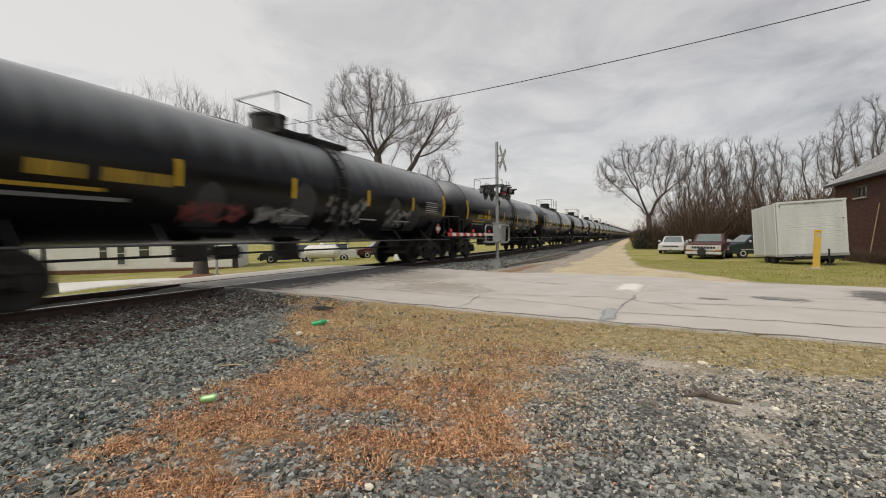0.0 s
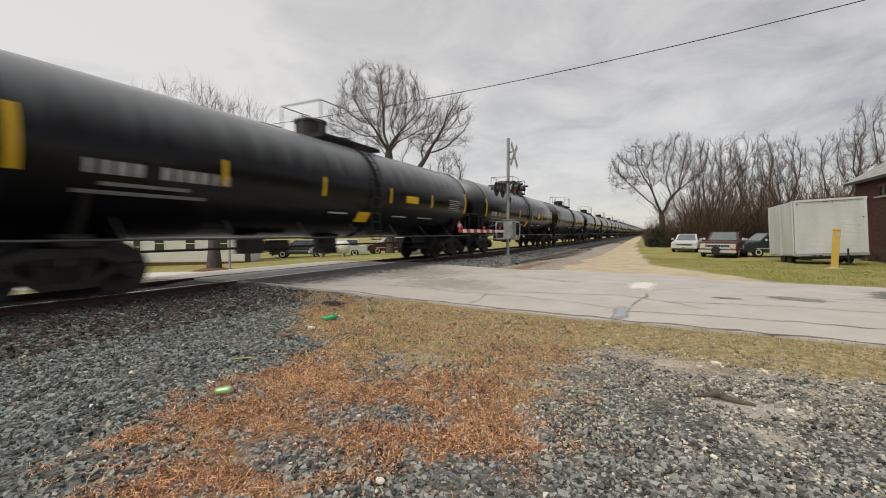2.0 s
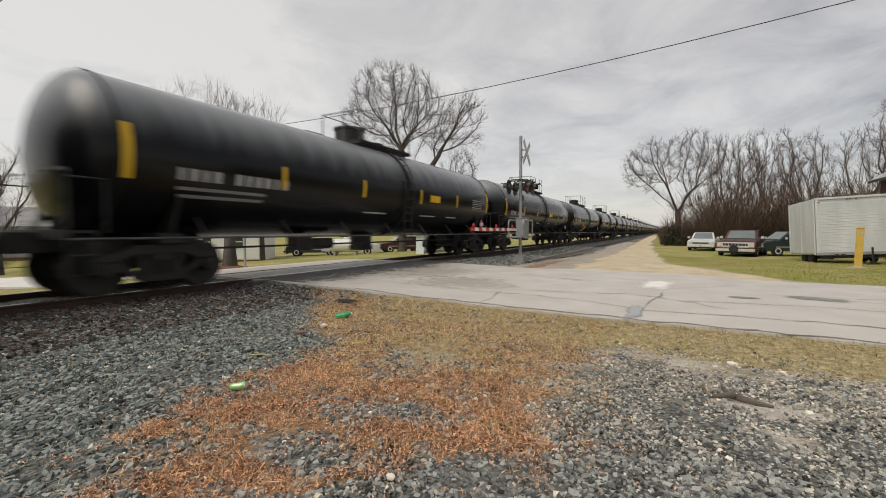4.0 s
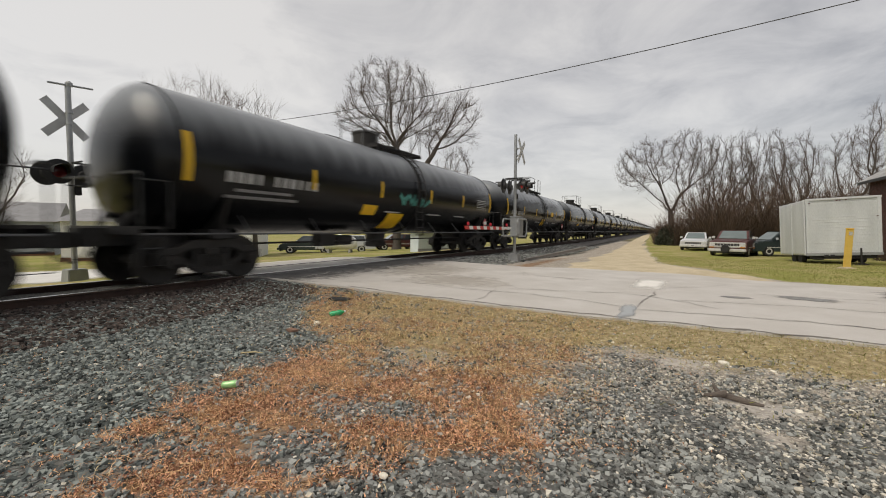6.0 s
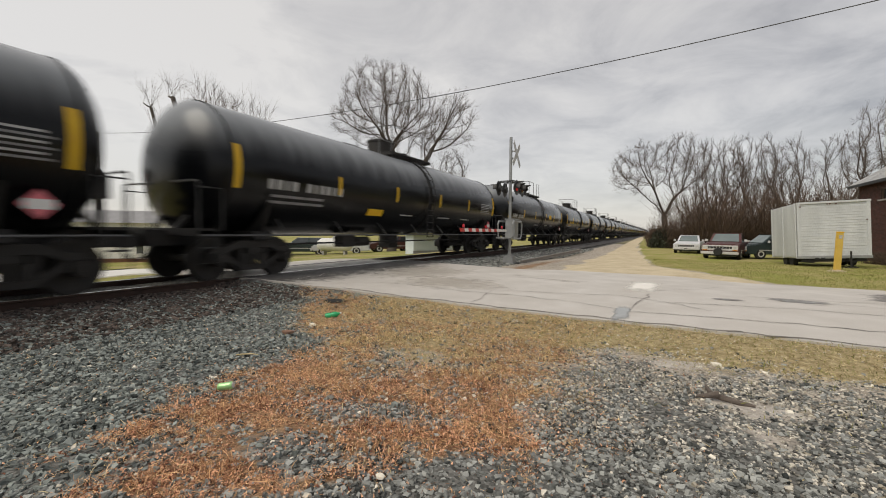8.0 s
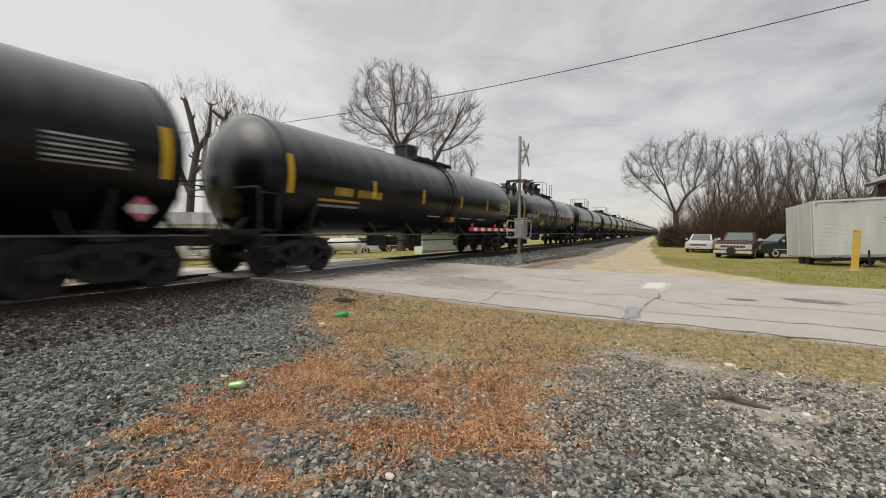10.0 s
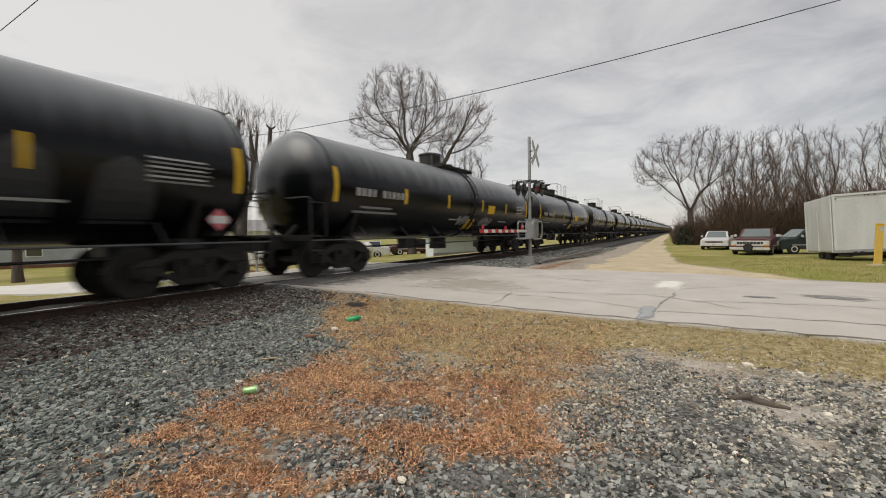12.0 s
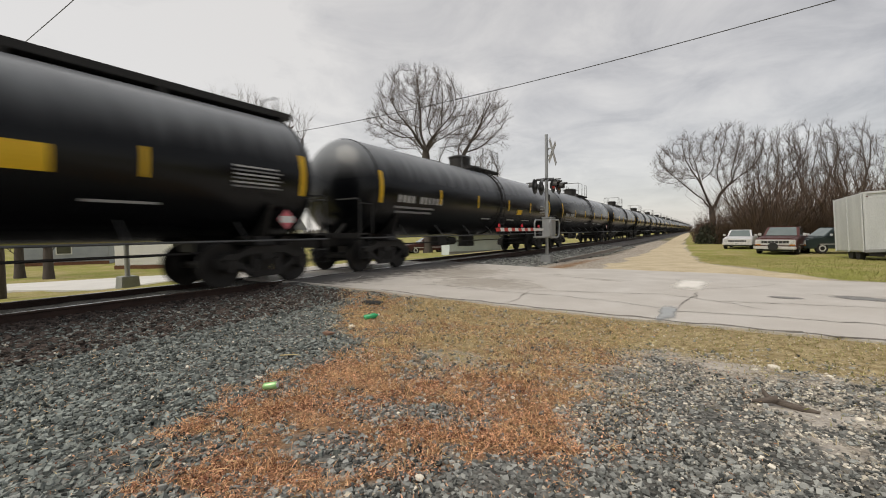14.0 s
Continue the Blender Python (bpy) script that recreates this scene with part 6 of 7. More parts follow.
def ribbon(points, width, seed, lift=0.006):
    """A ragged strip that lies on the road."""
    rng = random.Random(seed)
    s, fine = Shape(), []
    for (xa, ya), (xb, yb) in zip(points, points[1:]):
        n = max(2, int(math.hypot(xb - xa, yb - ya) / 0.12))
        fine += [(xa + (xb - xa) * k / n, ya + (yb - ya) * k / n) for k in range(n)]
    fine.append(points[-1])
    rows = []
    for i, (x, y) in enumerate(fine):
        a, b = fine[max(i - 1, 0)], fine[min(i + 1, len(fine) - 1)]
        d = Vector((b[0] - a[0], b[1] - a[1])).normalized()
        x += 0.05 * noise.noise((x * 3, y * 3, seed)) * 2
        y += 0.05 * noise.noise((x * 3, y * 3, seed + 9)) * 2
        w = width * rng.uniform(0.4, 1.2) * (0.5 if i in (0, len(fine) - 1) else 1)
        for side in (-1, 1):
            px, py = x - d.y * w * side / 2, y + d.x * w * side / 2
            rows.append((px, py, road_top(px, py) + lift))
    s.add(rows, [(2 * i, 2 * i + 1, 2 * i + 3, 2 * i + 2) for i in range(len(fine) - 1)])
    return s


def blot(cx, cy, rx, ry, seed, lift, turn=0.0, square=False):
    """A patch with a ragged outline that lies on the road."""
    s, n, rings = Shape(), 36, 4
    pts = [(cx, cy, road_top(cx, cy) + lift)]
    for r in range(1, rings + 1):
        for k in range(n):
            a = 6.283 * k / n
            q = (1 + 0.30 * noise.noise((math.cos(a) * 1.5, math.sin(a) * 1.5, seed)) + 0.10 * noise.noise((math.cos(a) * 6, math.sin(a) * 6, seed))) * r / rings
            if square:
                q /= (math.cos(a) ** 6 + math.sin(a) ** 6) ** (1 / 6)
            u, v = rx * q * math.cos(a), ry * q * math.sin(a)
            x, y = cx + u * math.cos(turn) - v * math.sin(turn), cy + u * math.sin(turn) + v * math.cos(turn)
            pts.append((x, y, road_top(x, y) + lift))
    faces = [(0, 1 + k, 1 + (k + 1) % n) for k in range(n)]
    for r in range(rings - 1):
        faces += [(1 + r * n + k, 1 + r * n + n + k, 1 + r * n + n + (k + 1) % n, 1 + r * n + (k + 1) % n) for k in range(n)]
    return s.add(pts, faces)


def soft(name, c1, c2, rough, ragged=0.8, cover=1.0):
    """A stain or patch whose thin edge lets the asphalt through, by its fade attribute and a noise."""
    m = mat(name, c1, c2, 2.2, rough, fine=40)
    n, l = m.node_tree.nodes, m.node_tree.links
    at, co, t, k, r = (n.new("ShaderNode" + x) for x in ("Attribute", "TexCoord", "TexNoise", "Math", "MapRange"))
    at.attribute_name = "fade"
    t.inputs["Scale"].default_value, t.inputs["Detail"].default_value = 4.5, 8
    l.new(co.outputs["Object"], t.inputs["Vector"])
    k.operation = "MULTIPLY_ADD"
    l.new(t.outputs[0], k.inputs[0])
    k.inputs[1].default_value = ragged
    l.new(at.outputs["Fac"], k.inputs[2])
    l.new(k.outputs[0], r.inputs[0])
    r.inputs[1].default_value, r.inputs[2].default_value = 0.15 + ragged / 2, 0.75 + ragged / 2
    r.inputs[4].default_value = cover
    l.new(r.outputs[0], n["Principled BSDF"].inputs["Alpha"])
    return m


def stain(name, shape, material, label, fade):
    ob = part(name, shape, material, road_ob, label)
    at = ob.data.attributes.new("fade", "FLOAT", "POINT")
    at.data.foreach_set("value", [fade(i) for i in range(len(ob.data.vertices))])
    return ob


ring_fade = lambda i: 1.0 if i == 0 else 1 - ((1 + (i - 1) // 36) / 4) ** 1.6
road_ob = bpy.data.objects["road"]
CRACKS = [[(-0.45, 7.2), (0.6, 7.35), (1.6, 7.42), (2.6, 7.4), (4.5, 7.5), (9, 7.4)], [(-4.85, 7.73), (-3.6, 7.62), (-2.6, 7.75), (-1.6, 7.7), (-0.4, 7.3)], [(-7.4, 6.9), (-7.5, 7.9), (-7.9, 8.6), (-8.1, 9.7)],
          [(-2.84, 6.6), (-2.9, 7.3), (-3.03, 8.12)], [(-3.0, 8.1), (-2.0, 8.45), (-0.66, 8.82), (0.19, 8.43), (0.75, 7.9)], [(-4.85, 7.7), (-4.83, 8.35)], [(-0.4, 7.3), (-0.25, 8.2), (-0.1, 9.3)], [(0.0, 9.9), (0.9, 10.8), (1.4, 11.6)],
          [(0.2, 8.4), (2.0, 8.75), (4.0, 8.7), (7.0, 9.0)], [(1.6, 10.0), (3.2, 10.1), (6.0, 10.4)], [(-6.4, 9.0), (-5.0, 9.3), (-3.4, 9.1)], [(-8.2, 9.7), (-7.0, 10.3), (-5.6, 10.2)], [(-6.2, 7.0), (-5.4, 7.6), (-4.9, 7.7)], [(2.4, 9.4), (2.9, 9.7), (3.6, 9.6)]]
for k, line in enumerate(CRACKS):
    part("tarred_crack", ribbon(line, 0.032, k), TAR, road_ob, "dark tarred crack")
stain("patch", blot(-0.25, 10.75, 0.40, 1.20, 3, 0.008, -0.06, True), soft("pale_concrete_patch", (0.72, 0.70, 0.65), (0.86, 0.84, 0.79), 0.8, 0.7), "pale patch of concrete", ring_fade)
stain("patch", blot(-0.46, 7.05, 0.16, 0.62, 6, 0.008, 0, True), soft("blue_grey_patch", (0.31, 0.33, 0.34), (0.41, 0.43, 0.44), 0.7, 0.8), "blue-grey repair patch", ring_fade)
WET = soft("wet_asphalt", (0.10, 0.095, 0.09), (0.24, 0.225, 0.21), 0.3, 1.2)
for x, y, rx, ry, k in ((4.6, 10.7, 1.15, 1.5, 9), (5.4, 8.9, 1.3, 0.22, 14), (2.35, 9.75, 0.55, 0.32, 16), (1.2, 9.3, 0.35, 0.16, 18)):
    stain("wet_patch", blot(x, y, rx, ry, k, 0.005), WET, "dark damp patch", ring_fade)
TYRE_DIRT = soft("tracked_brown_dirt", (0.30, 0.26, 0.21), (0.44, 0.39, 0.32), 0.85, 1.5, 0.3)
for x, y, rx, ry, k in ((-6.0, 10.4, 1.7, 2.0, 21), (-4.3, 8.6, 1.6, 1.1, 22), (-2.2, 11.4, 1.6, 1.0, 23)):
    stain("dirt_stain", blot(x, y, rx, ry, k, 0.003), TYRE_DIRT, "brown dirt tracked over the asphalt", ring_fade)
EDGE = mat("broken_asphalt_edge", (0.05, 0.045, 0.04), (0.36, 0.33, 0.29), 3, 0.9, fine=50)
for k, (a, b) in enumerate(((-5.6, -2.2), (-2.4, 1.0), (0.9, 4.2), (4.0, 9.0))):
    part("broken_edge", ribbon([(a + (b - a) * i / 6, ROAD_NEAR + 0.05 + 0.07 * noise.noise(((a + i) * 1.3, 0, 5))) for i in range(7)], 0.06, 40 + k), EDGE, road_ob, "dark broken road edge")
s = Shape()
for y in [ROAD_NEAR - 0.3 + 0.125 * i for i in range(61)]:
    wob = 0.45 * noise.noise((y * 1.1, 0, 3)) + 0.3 * noise.noise((y * 3.3, 0, 8))
    for x in (TRACK_X + 0.80, -7.9, -6.3 + 1.5 * wob):
        s.v.append((x, y, road_top(x, y) + 0.007 - (0.05 if y < ROAD_NEAR else 0)))
s.f = [(3 * i + j, 3 * i + j + 1, 3 * i + j + 4, 3 * i + j + 3) for i in range(60) for j in range(2)]
stain("crossing_apron", s, soft("dark_crossing_asphalt", (0.035, 0.033, 0.031), (0.20, 0.19, 0.18), 0.85, 1.0), "dark broken asphalt beside the rail", lambda i: (1.0, 0.85, 0.0)[i % 3])

# ---- loose stone, dead weeds and litter ----
STONES = mat("crushed_stone", (0.018, 0.022, 0.021), (0.41, 0.42, 0.395), 6, 0.85, fine=70, spread=0.42, island=0.75, bump=0.004)
PALE = mat("pale_pebbles", (0.28, 0.245, 0.185), (0.86, 0.81, 0.70), 6, 0.85, fine=70, spread=0.4, island=0.7, bump=0.003)
MIXED = mat("mixed_fine_gravel", (0.05, 0.048, 0.043), (0.66, 0.62, 0.54), 6, 0.85, fine=70, spread=0.42, island=0.8)
DEAD = mat("rust_brown_weeds", (0.20, 0.070, 0.026), (0.95, 0.60, 0.32), 1.7, 0.9, fine=9, spread=0.25, island=0.60)
CRUMBS = mat("red_brown_leaf_crumbs", (0.15, 0.054, 0.030), (0.86, 0.48, 0.29), 1.4, 0.9, fine=9, spread=0.27, island=0.75)
TAN = mat("tan_dead_weeds", (0.20, 0.135, 0.055), (0.90, 0.70, 0.38), 2.0, 0.9, fine=9, spread=0.34, island=0.70)
STRAW = mat("pale_straw", (0.24, 0.17, 0.07), (0.78, 0.65, 0.38), 5, 0.9, fine=30, spread=0.38, island=0.8)
GRASS = mat("thin_green_grass", (0.10, 0.11, 0.025), (0.40, 0.38, 0.13), 5, 0.85, fine=30, spread=0.38, island=0.7)
LAWN = mat("winter_lawn", (0.15, 0.165, 0.03), (0.37, 0.36, 0.11), 0.7, 0.85, fine=6, spread=0.3, island=0.3)
LAWN_STRAW = mat("dry_lawn_straw", (0.26, 0.22, 0.08), (0.52, 0.45, 0.21), 0.7, 0.85, fine=6, spread=0.3, island=0.3)


def scatter(n, x0, x1, y0, y1, chance, seed):
    """Places on the ground, kept by a chance for each place; thinner far off."""
    rng = random.Random(seed)
    out = []
    for _ in range(n):
        x, y = rng.uniform(x0, x1), y0 + (y1 - y0) * rng.random() ** 1.25
        if rng.random() < chance(x, y):
            out.append((x, y, land_z(x, y)))
    return np.array(out)


bm = bmesh.new()
bmesh.ops.create_icosphere(bm, subdivisions=1, radius=1.0)
ICO_V = np.array([v.co[:] for v in bm.verts])
ICO_F = np.array([[v.index for v in f.verts] for f in bm.faces])
bm.free()
# a rough block, for broken stone
BLOCK_V = np.array([[x, y, z] for x in (-0.75, 0.75) for y in (-0.75, 0.75) for z in (-0.75, 0.75)])
BLOCK_F = np.array([[0, 1, 3], [0, 3, 2], [4, 6, 7], [4, 7, 5], [0, 4, 5], [0, 5, 1], [2, 3, 7], [2, 7, 6], [0, 2, 6], [0, 6, 4], [1, 5, 7], [1, 7, 3]])


def stones(name, places, lo, hi, material, label, seed):
    rs = np.random.RandomState(seed)
    n = len(places)
    size = lo + (hi - lo) * rs.rand(n) ** 1.8
    v = BLOCK_V[None] + rs.uniform(-0.42, 0.42, (n, len(BLOCK_V), 3))
    v = v * np.stack([rs.uniform(0.7, 1.35, n), rs.uniform(0.6, 1.0, n), rs.uniform(0.5, 0.95, n)], -1)[:, None]
    a, b = rs.uniform(0, 6.283, n), rs.normal(0, 0.6, n)
    ca, sa, cb, sb = np.cos(a), np.sin(a), np.cos(b), np.sin(b)
    x, y, z = v[..., 0], v[..., 1] * cb[:, None] - v[..., 2] * sb[:, None], v[..., 1] * sb[:, None] + v[..., 2] * cb[:, None]
    v = np.stack([x * ca[:, None] - y * sa[:, None], x * sa[:, None] + y * ca[:, None], z], -1) * size[:, None, None]
    v += places[:, None]
    v[..., 2] += (size * rs.uniform(-0.1, 0.5, n))[:, None]
    f = BLOCK_F[None] + (np.arange(n) * len(BLOCK_V))[:, None, None]
    return heap(name, v.reshape(-1, 3), f.reshape(-1, 3), material, label, "gravel")


def blades(name, places, lo, hi, width, flat, material, label, seed, category="dead weeds"):
    """Bent stems: flat is how far they lie down."""
    rs = np.random.RandomState(seed)
    n = len(places)
    length = lo + (hi - lo) * rs.rand(n)
    a = rs.uniform(0, 6.283, n)
    e = np.clip(rs.normal(1.2 - flat, 0.35, n), 0.03, 1.5)
    way = np.stack([np.cos(a) * np.cos(e), np.sin(a) * np.cos(e), np.sin(e)], -1)
    bend = np.stack([np.cos(a + rs.normal(0, 0.7, n)), np.sin(a + rs.normal(0, 0.7, n)), rs.normal(-0.25, 0.3, n)], -1)
    side = np.stack([-np.sin(a), np.cos(a), rs.normal(0, 0.4, n)], -1) * (width * rs.uniform(0.6, 1.5, n))[:, None]
    p0 = places + np.stack([np.zeros(n), np.zeros(n), rs.uniform(0.0, 0.03, n)], -1)
    p1 = p0 + way * (length * 0.5)[:, None]
    p2 = p1 + (way + bend * 0.6) * (length * 0.4)[:, None]
    for p in (p1, p2):
        p[:, 2] = np.maximum(p[:, 2], places[:, 2] + 0.008)
    v = np.stack([p0 - side, p0 + side, p1 - side * 0.8, p1 + side * 0.8, p2], 1)
    f = np.array([[0, 1, 3], [0, 3, 2], [2, 3, 4]])[None] + (np.arange(n) * 5)[:, None, None]
    return heap(name, v.reshape(-1, 3), f.reshape(-1, 3), material, label, category)


SLATE = mat("dark_slate_ballast", (0.018, 0.024, 0.022), (0.35, 0.385, 0.36), 6, 0.8, fine=70, spread=0.42, island=0.75, bump=0.004)
right_side = lambda x, y: ease(-3.6, -1.6, x + 0.5 * noise.noise((x * 2, y * 2, 71)))
# loose stone is cut to a wedge that fits the camera's view, thinning rightwards
view_wedge = lambda x, y: ease(0.9, 0.2, x - 0.47 * y - 0.35)
stones("ballast_stones", scatter(88000, -3.8, 4.2, 0.5, 6.35, lambda x, y: view_wedge(x, y) * (0.97 * ballast_w(x, y) ** 1.1 + 0.13 * dead_w(x, y)) * (1 if y < 2.9 else 0.55) * right_side(x, y), 1), 0.0085, 0.0235, STONES, "grey crushed ballast stones", 11)
stones("dark_ballast_stones", scatter(54000, -8.0, -1.4, 0.5, 6.35, lambda x, y: (0.97 * ballast_w(x, y) ** 1.1 + 0.08 * dead_w(x, y)) * (1 - right_side(x, y)), 31), 0.010, 0.027, SLATE, "dark slate-grey ballast stones", 31)
stones("fine_gravel", scatter(36000, -2.6, 4.0, 2.2, 6.1, lambda x, y: view_wedge(x, y) * ease(-1.9, -0.6, x) * ease(2.4, 3.4, y) * max(0, 0.92 - 1.0 * straw_w(x, y) - 0.75 * silt_w(x, y) - 0.5 * dead_w(x, y)), 33), 0.006, 0.015, MIXED, "fine grey gravel in the soil", 33)
stones("pebbles", scatter(56000, -8.0, 4.2, 0.6, 6.3, lambda x, y: view_wedge(x, y) * (0.10 + 0.42 * ease(-2.2, 0.3, x) * ease(2.2, 3.8, y) * (1 - straw_w(x, y) * 0.8) * (1 - 0.8 * silt_w(x, y)) + 0.8 * ease(0.62, 0.2, math.hypot((x + 2.40) * 0.8, (y - 3.95) * 1.6))), 2), 0.005, 0.014, PALE, "pale small pebbles in the soil", 12)
stones("pale_stones", scatter(6500, -8.3, 4.0, 0.6, 5.6, lambda x, y: view_wedge(x, y) * (0.34 * ballast_w(x, y) + 0.12), 3), 0.009, 0.022, PALE, "scattered pale stones among the ballast", 13)
stones("track_stones", scatter(12000, -8.6, -6.0, 0.2, 6.2, lambda x, y: 0.95, 4), 0.015, 0.038, mat("rust_stained_ballast", (0.009, 0.0075, 0.006), (0.15, 0.115, 0.098), 6, 0.9, fine=60, spread=0.42, island=0.7), "rust-stained ballast beside the rail", 14)
bank = []
rng = random.Random(8)
for _ in range(6000):
    y = 13.5 + 26 * rng.random() ** 1.4
    x = rng.uniform(-7.9, -5.0)
    bank.append((x, y, max(land_z(x, y), -0.36 + 0.16 * ease(-6.4, -7.65, x))))
stones("bank_stones", np.array(bank), 0.025, 0.055, STONES, "grey ballast bank beyond the crossing", 15)
clump = lambda x, y: ease(-0.22, 0.30, noise.noise((x * 2.6, y * 2.6, 55)) + 0.7 * noise.noise((x * 6.5, y * 6.5, 5)) + 0.04)
rusty = lambda x, y: ease(4.0, 2.9, y + 0.5 * noise.noise((x * 1.1, y * 1.1, 81)))
blades("dead_weeds", scatter(330000, -6.8, 0.4, 0.6, 6.4, lambda x, y: dead_w(x, y) ** 1.2 * (0.20 + 0.75 * clump(x, y)) * (0.40 + 0.60 * rusty(x, y)) * (1 - 0.5 * straw_w(x, y)) + 0.010, 5), 0.014, 0.062, 0.0013, 0.88, DEAD, "matted rust-brown dead weed stalks", 21)
blades("leaf_crumbs", scatter(330000, -6.8, 0.4, 0.6, 6.4, lambda x, y: dead_w(x, y) ** 1.1 * (0.28 + 0.60 * clump(x + 0.4, y)) * (0.40 + 0.60 * rusty(x, y)) * (1 - 0.6 * straw_w(x, y)) + 0.010, 35), 0.008, 0.026, 0.0042, 0.75, CRUMBS, "crumbled red-brown dead leaves", 36)
blades("tan_weeds", scatter(135000, -6.8, 0.6, 2.6, 6.45, lambda x, y: dead_w(x, y) * (1 - 0.85 * rusty(x, y)) * (0.50 + 0.5 * clump(x, y + 0.7)), 37), 0.012, 0.055, 0.0018, 0.85, TAN, "tan matted dead weeds", 38)
stones("weed_stones", scatter(26000, -6.6, 0.2, 2.4, 6.2, lambda x, y: 0.75 * dead_w(x, y) * ease(-0.05, 0.35, noise.noise((x * 3.1, y * 3.1, 91))), 43), 0.007, 0.019, MIXED, "mixed stones among the dead weeds", 44)
tufts, rng = {True: [], False: []}, random.Random(19)
for x, y, z in scatter(2800, -6.6, 0.2, 0.8, 6.2, lambda x, y: 0.6 * dead_w(x, y) ** 2 * (0.25 + 0.75 * clump(x, y)), 39):
    tan = y + 0.6 * noise.noise((x * 2, y * 2, 33)) > 3.7
    for _ in range(rng.randint(12, 34)):
        px, py = x + rng.gauss(0, 0.035), y + rng.gauss(0, 0.035)
        tufts[tan].append((px, py, land_z(px, py)))
blades("weed_tufts", np.array(tufts[False]), 0.03, 0.095, 0.0014, 0.45, DEAD, "tufts of brittle rust-brown stalks", 40)
blades("tan_tufts", np.array(tufts[True]), 0.03, 0.10, 0.0022, 0.45, TAN, "tufts of brittle tan stalks", 42)
blades("straw", scatter(118000, -6.2, 5.0, 0.8, 6.5, lambda x, y: 0.85 * straw_w(x, y) + 0.16 * dead_w(x, y) * ease(-0.1, 0.35, noise.noise((x * 1.3, y * 1.3, 77))) + 0.02, 6), 0.02, 0.075, 0.0018, 0.9, STRAW, "pale matted straw beside the road", 22, "straw")
blades("thin_grass", scatter(46000, -5.2, 8.5, 3.6, 6.5, lambda x, y: 0.75 * straw_w(x, y) * (0.30 + 0.65 * ease(-2.5, 0.5, x + 1.5 * noise.noise((x, y, 3)))) + 0.03, 7), 0.02, 0.07, 0.0024, 0.5, GRASS, "thin green grass by the road edge", 23, "grass")
blades("lawn_grass", scatter(32000, -0.5, 13.0, 13.5, 30.0, lambda x, y: 0.9 * lawn_w(x, y), 9), 0.03, 0.09, 0.005, 0.5, LAWN, "short winter lawn grass", 24, "grass")
blades("lawn_straw", scatter(16000, -0.5, 13.0, 13.4, 30.0, lambda x, y: 0.9 * lawn_w(x, y), 10), 0.03, 0.08, 0.005, 0.8, LAWN_STRAW, "dry straw in the lawn", 25, "grass")

CAN_GREEN = mat("lime_green_can", (0.28, 0.60, 0.22), (0.50, 0.78, 0.40), 14, 0.3, 0.4)
BOTTLE = mat("green_plastic", (0.01, 0.28, 0.10), (0.04, 0.46, 0.18), 8, 0.25)


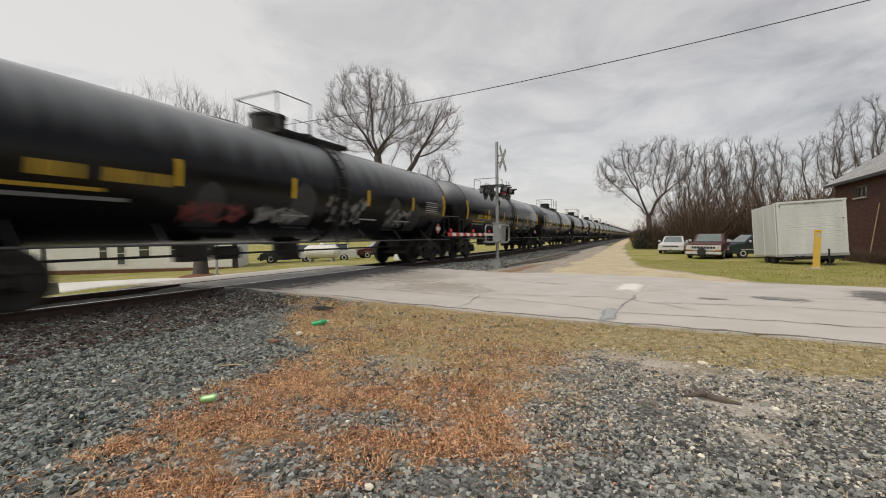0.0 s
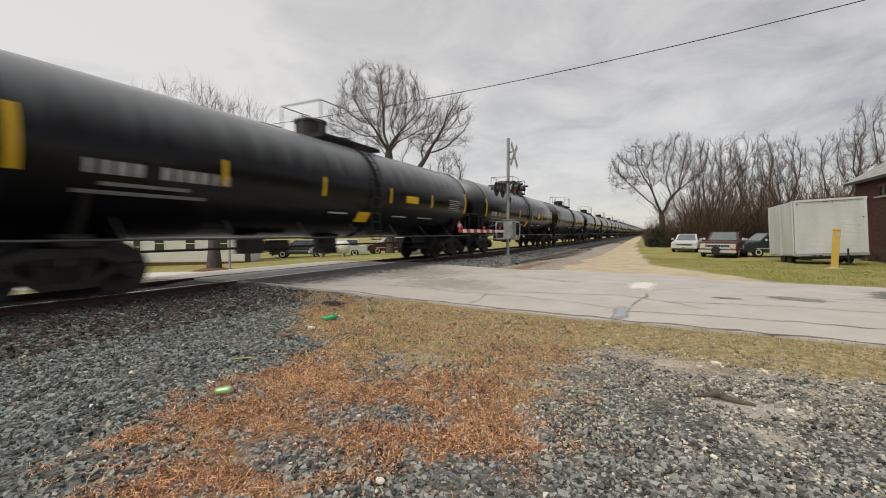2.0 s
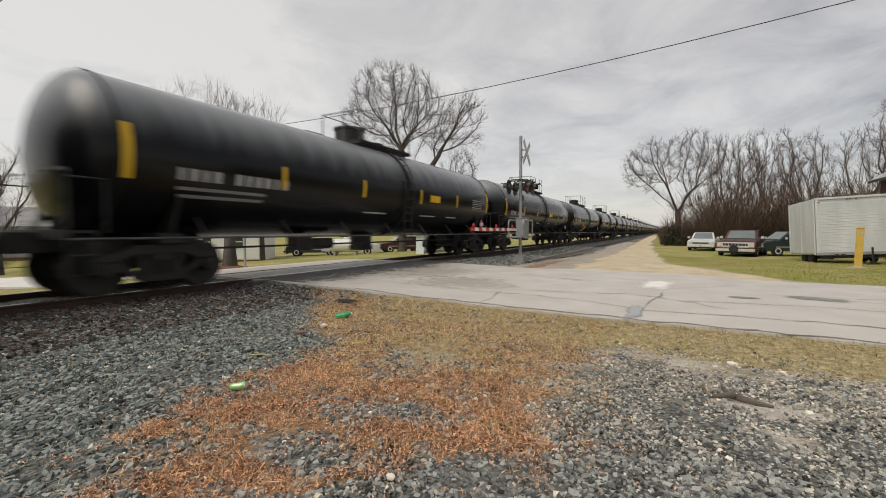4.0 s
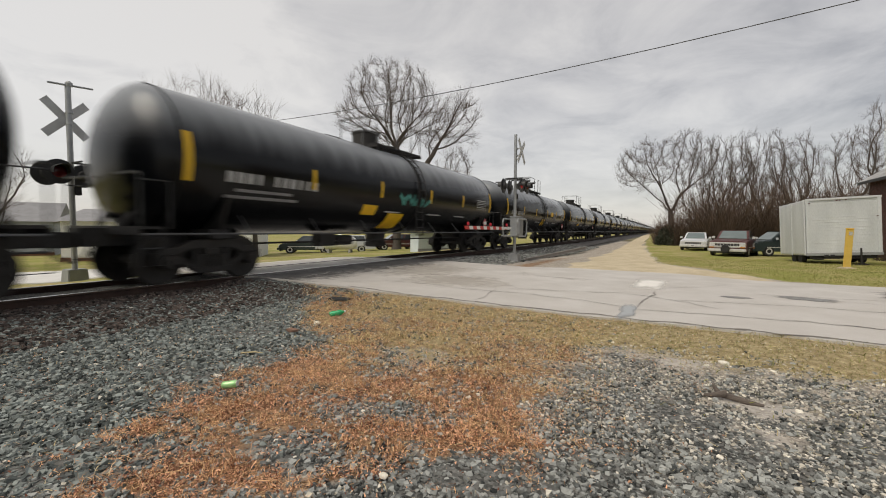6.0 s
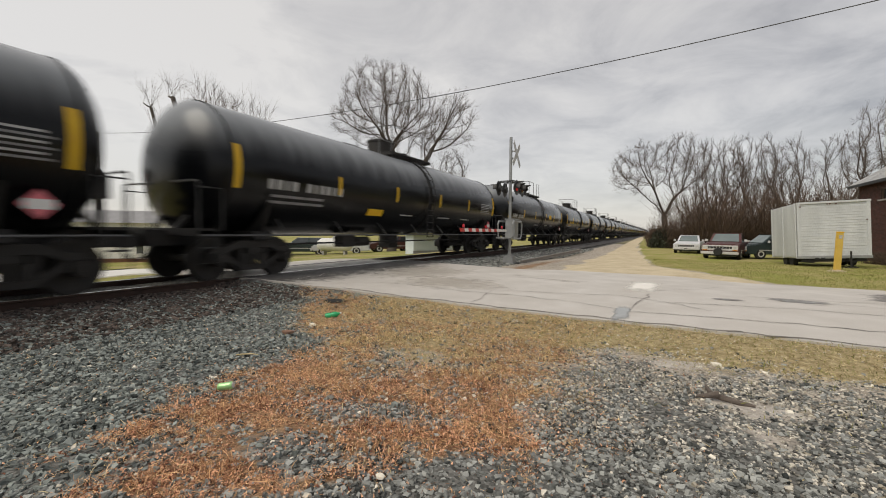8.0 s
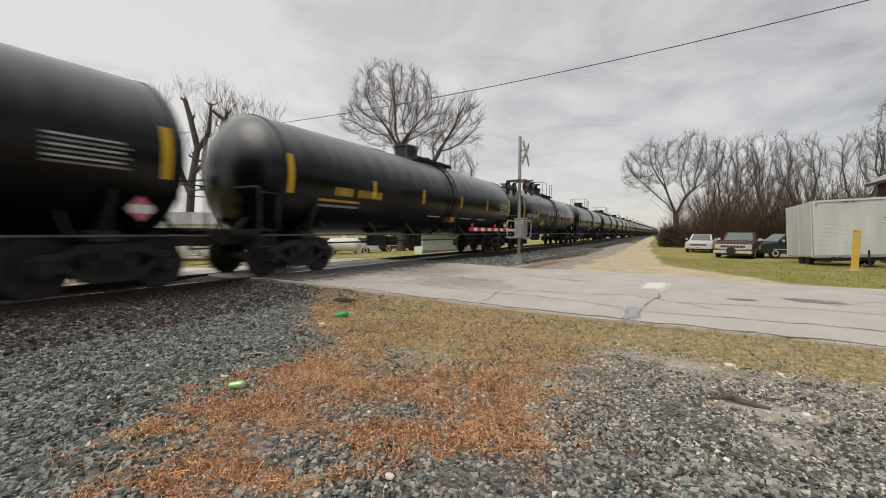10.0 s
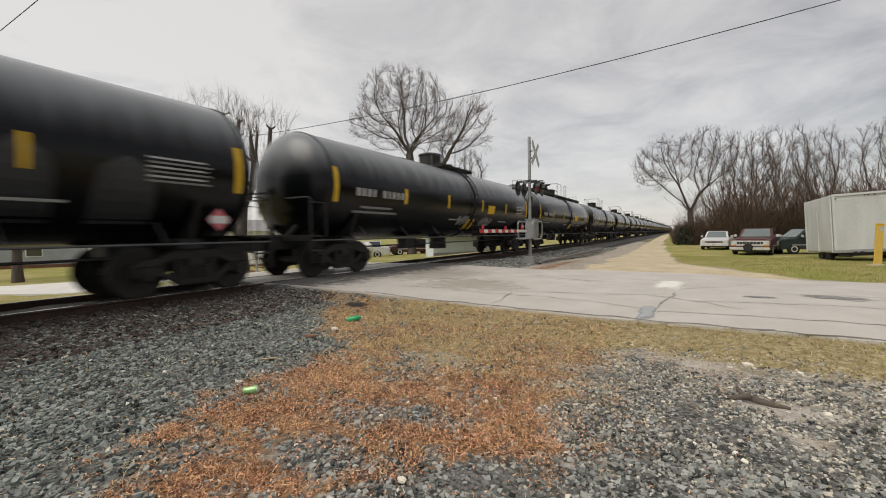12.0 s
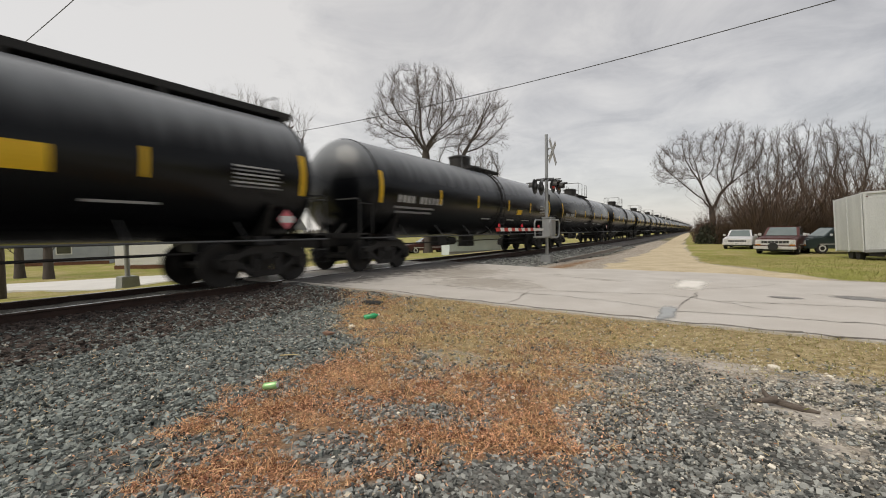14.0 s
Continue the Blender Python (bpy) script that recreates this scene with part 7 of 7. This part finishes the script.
def build_litter():
    z = land_z(-3.28, 2.28) + 0.045
    can = thing("drink_can", "crushed lime green drink can on dead weeds", "can", pose(-3.28, 2.28, z, 0, 82, 28))
    part("shell", Shape().lathe([(0.022, -0.066), (0.027, -0.064), (0.033, -0.054), (0.031, -0.02), (0.033, 0.02), (0.033, 0.05), (0.026, 0.062), (0.022, 0.063)], 20), CAN_GREEN, can, smooth=40)
    part("lid", Shape().lathe([(0.024, 0.062), (0.024, 0.066), (0.004, 0.0665)], 18), CHROME, can, "bare metal lid")
    z = land_z(-4.57, 5.03) + 0.05
    bottle = thing("bottle", "crumpled green plastic bottle in dead weeds", "bottle", pose(-4.57, 5.03, z, 0, 78, 35))
    part("shell", Shape().lathe([(0.02, -0.11), (0.045, -0.10), (0.05, -0.05), (0.038, -0.01), (0.05, 0.04), (0.04, 0.08), (0.016, 0.11), (0.016, 0.13)], 16), BOTTLE, bottle, smooth=50)
    part("cap", Shape().lathe([(0.018, 0.128), (0.018, 0.148), (0.004, 0.149)], 12), WHITE, bottle)
    rng = random.Random(12)

    def lump(name, x, y, size, flat, material, label, category, seed, turn=0.0):
        r = random.Random(seed)
        pts = [Vector(p) * (1 + r.uniform(-0.25, 0.25)) for p in ICO_V]
        s = Shape().add([(p.x * size[0], p.y * size[1], p.z * size[2]) for p in pts], [tuple(int(i) for i in f) for f in ICO_F])
        single(name, s, material, label, category, bevel=min(size) * 0.12, m=pose(x, y, land_z(x, y) + size[2] * flat, 0, 0, turn))

    lump("stone", -4.42, 4.47, (0.07, 0.05, 0.03), 0.7, PALE, "pale flat stone in dead weeds", "stone", 1)
    lump("stone", 0.59, 5.19, (0.06, 0.045, 0.035), 0.7, PALE, "white stone beside the road edge", "stone", 2)
    lump("stone", -1.35, 1.86, (0.032, 0.026, 0.024), 0.8, PALE, "white stone among grey ballast", "stone", 3)
    lump("brick_fragment", -4.35, 3.95, (0.11, 0.055, 0.045), 0.6, mat("brown_brick_piece", (0.16, 0.09, 0.06), (0.3, 0.18, 0.13), 8, 0.9), "broken brown brick on the gravel", "brick", 4, 20)
    lump("rubber_scrap", -5.25, 5.85, (0.22, 0.12, 0.04), 0.5, RUBBER, "black scrap of rubber beside the road", "scrap", 5, 15)
    wood = mat("rotten_grey_wood", (0.045, 0.036, 0.030), (0.20, 0.165, 0.14), 8, 0.9, bump=0.004, fine=60, streak=(0.4, 4, 4))
    z = land_z(0.55, 4.1)
    log = thing("driftwood", "rotten grey branch lying on sandy gravel", "branch", pose(0.50, 4.14, z - 0.01) @ Matrix.Diagonal((0.80, 0.85, 1.25, 1.0)))
    part("stem", Shape().tube([(-0.06, 0.03, 0.035), (0.05, -0.01, 0.03), (0.20, -0.05, 0.022), (0.31, -0.05, 0.018)], [0.022, 0.021, 0.017, 0.009], 9), wood, log, smooth=60)
    part("stub", Shape().tube([(-0.06, 0.03, 0.035), (-0.10, 0.08, 0.065), (-0.11, 0.12, 0.075)], [0.021, 0.018, 0.009], 8), wood, log, smooth=60)
    part("side_branch", Shape().tube([(0.0, 0.0, 0.05), (-0.12, -0.03, 0.03), (-0.2, -0.02, 0.02)], [0.025, 0.018, 0.01], 7), wood, log, smooth=60)
    single("twig", Shape().tube([(-4.05, 2.95, land_z(-4, 3) + 0.03), (-3.93, 3.03, land_z(-4, 3) + 0.04), (-3.84, 3.06, land_z(-4, 3) + 0.035)], [0.008, 0.007, 0.004], 6), STRAW, "pale broken twig on the ballast", "twig")


build_litter()


motions()
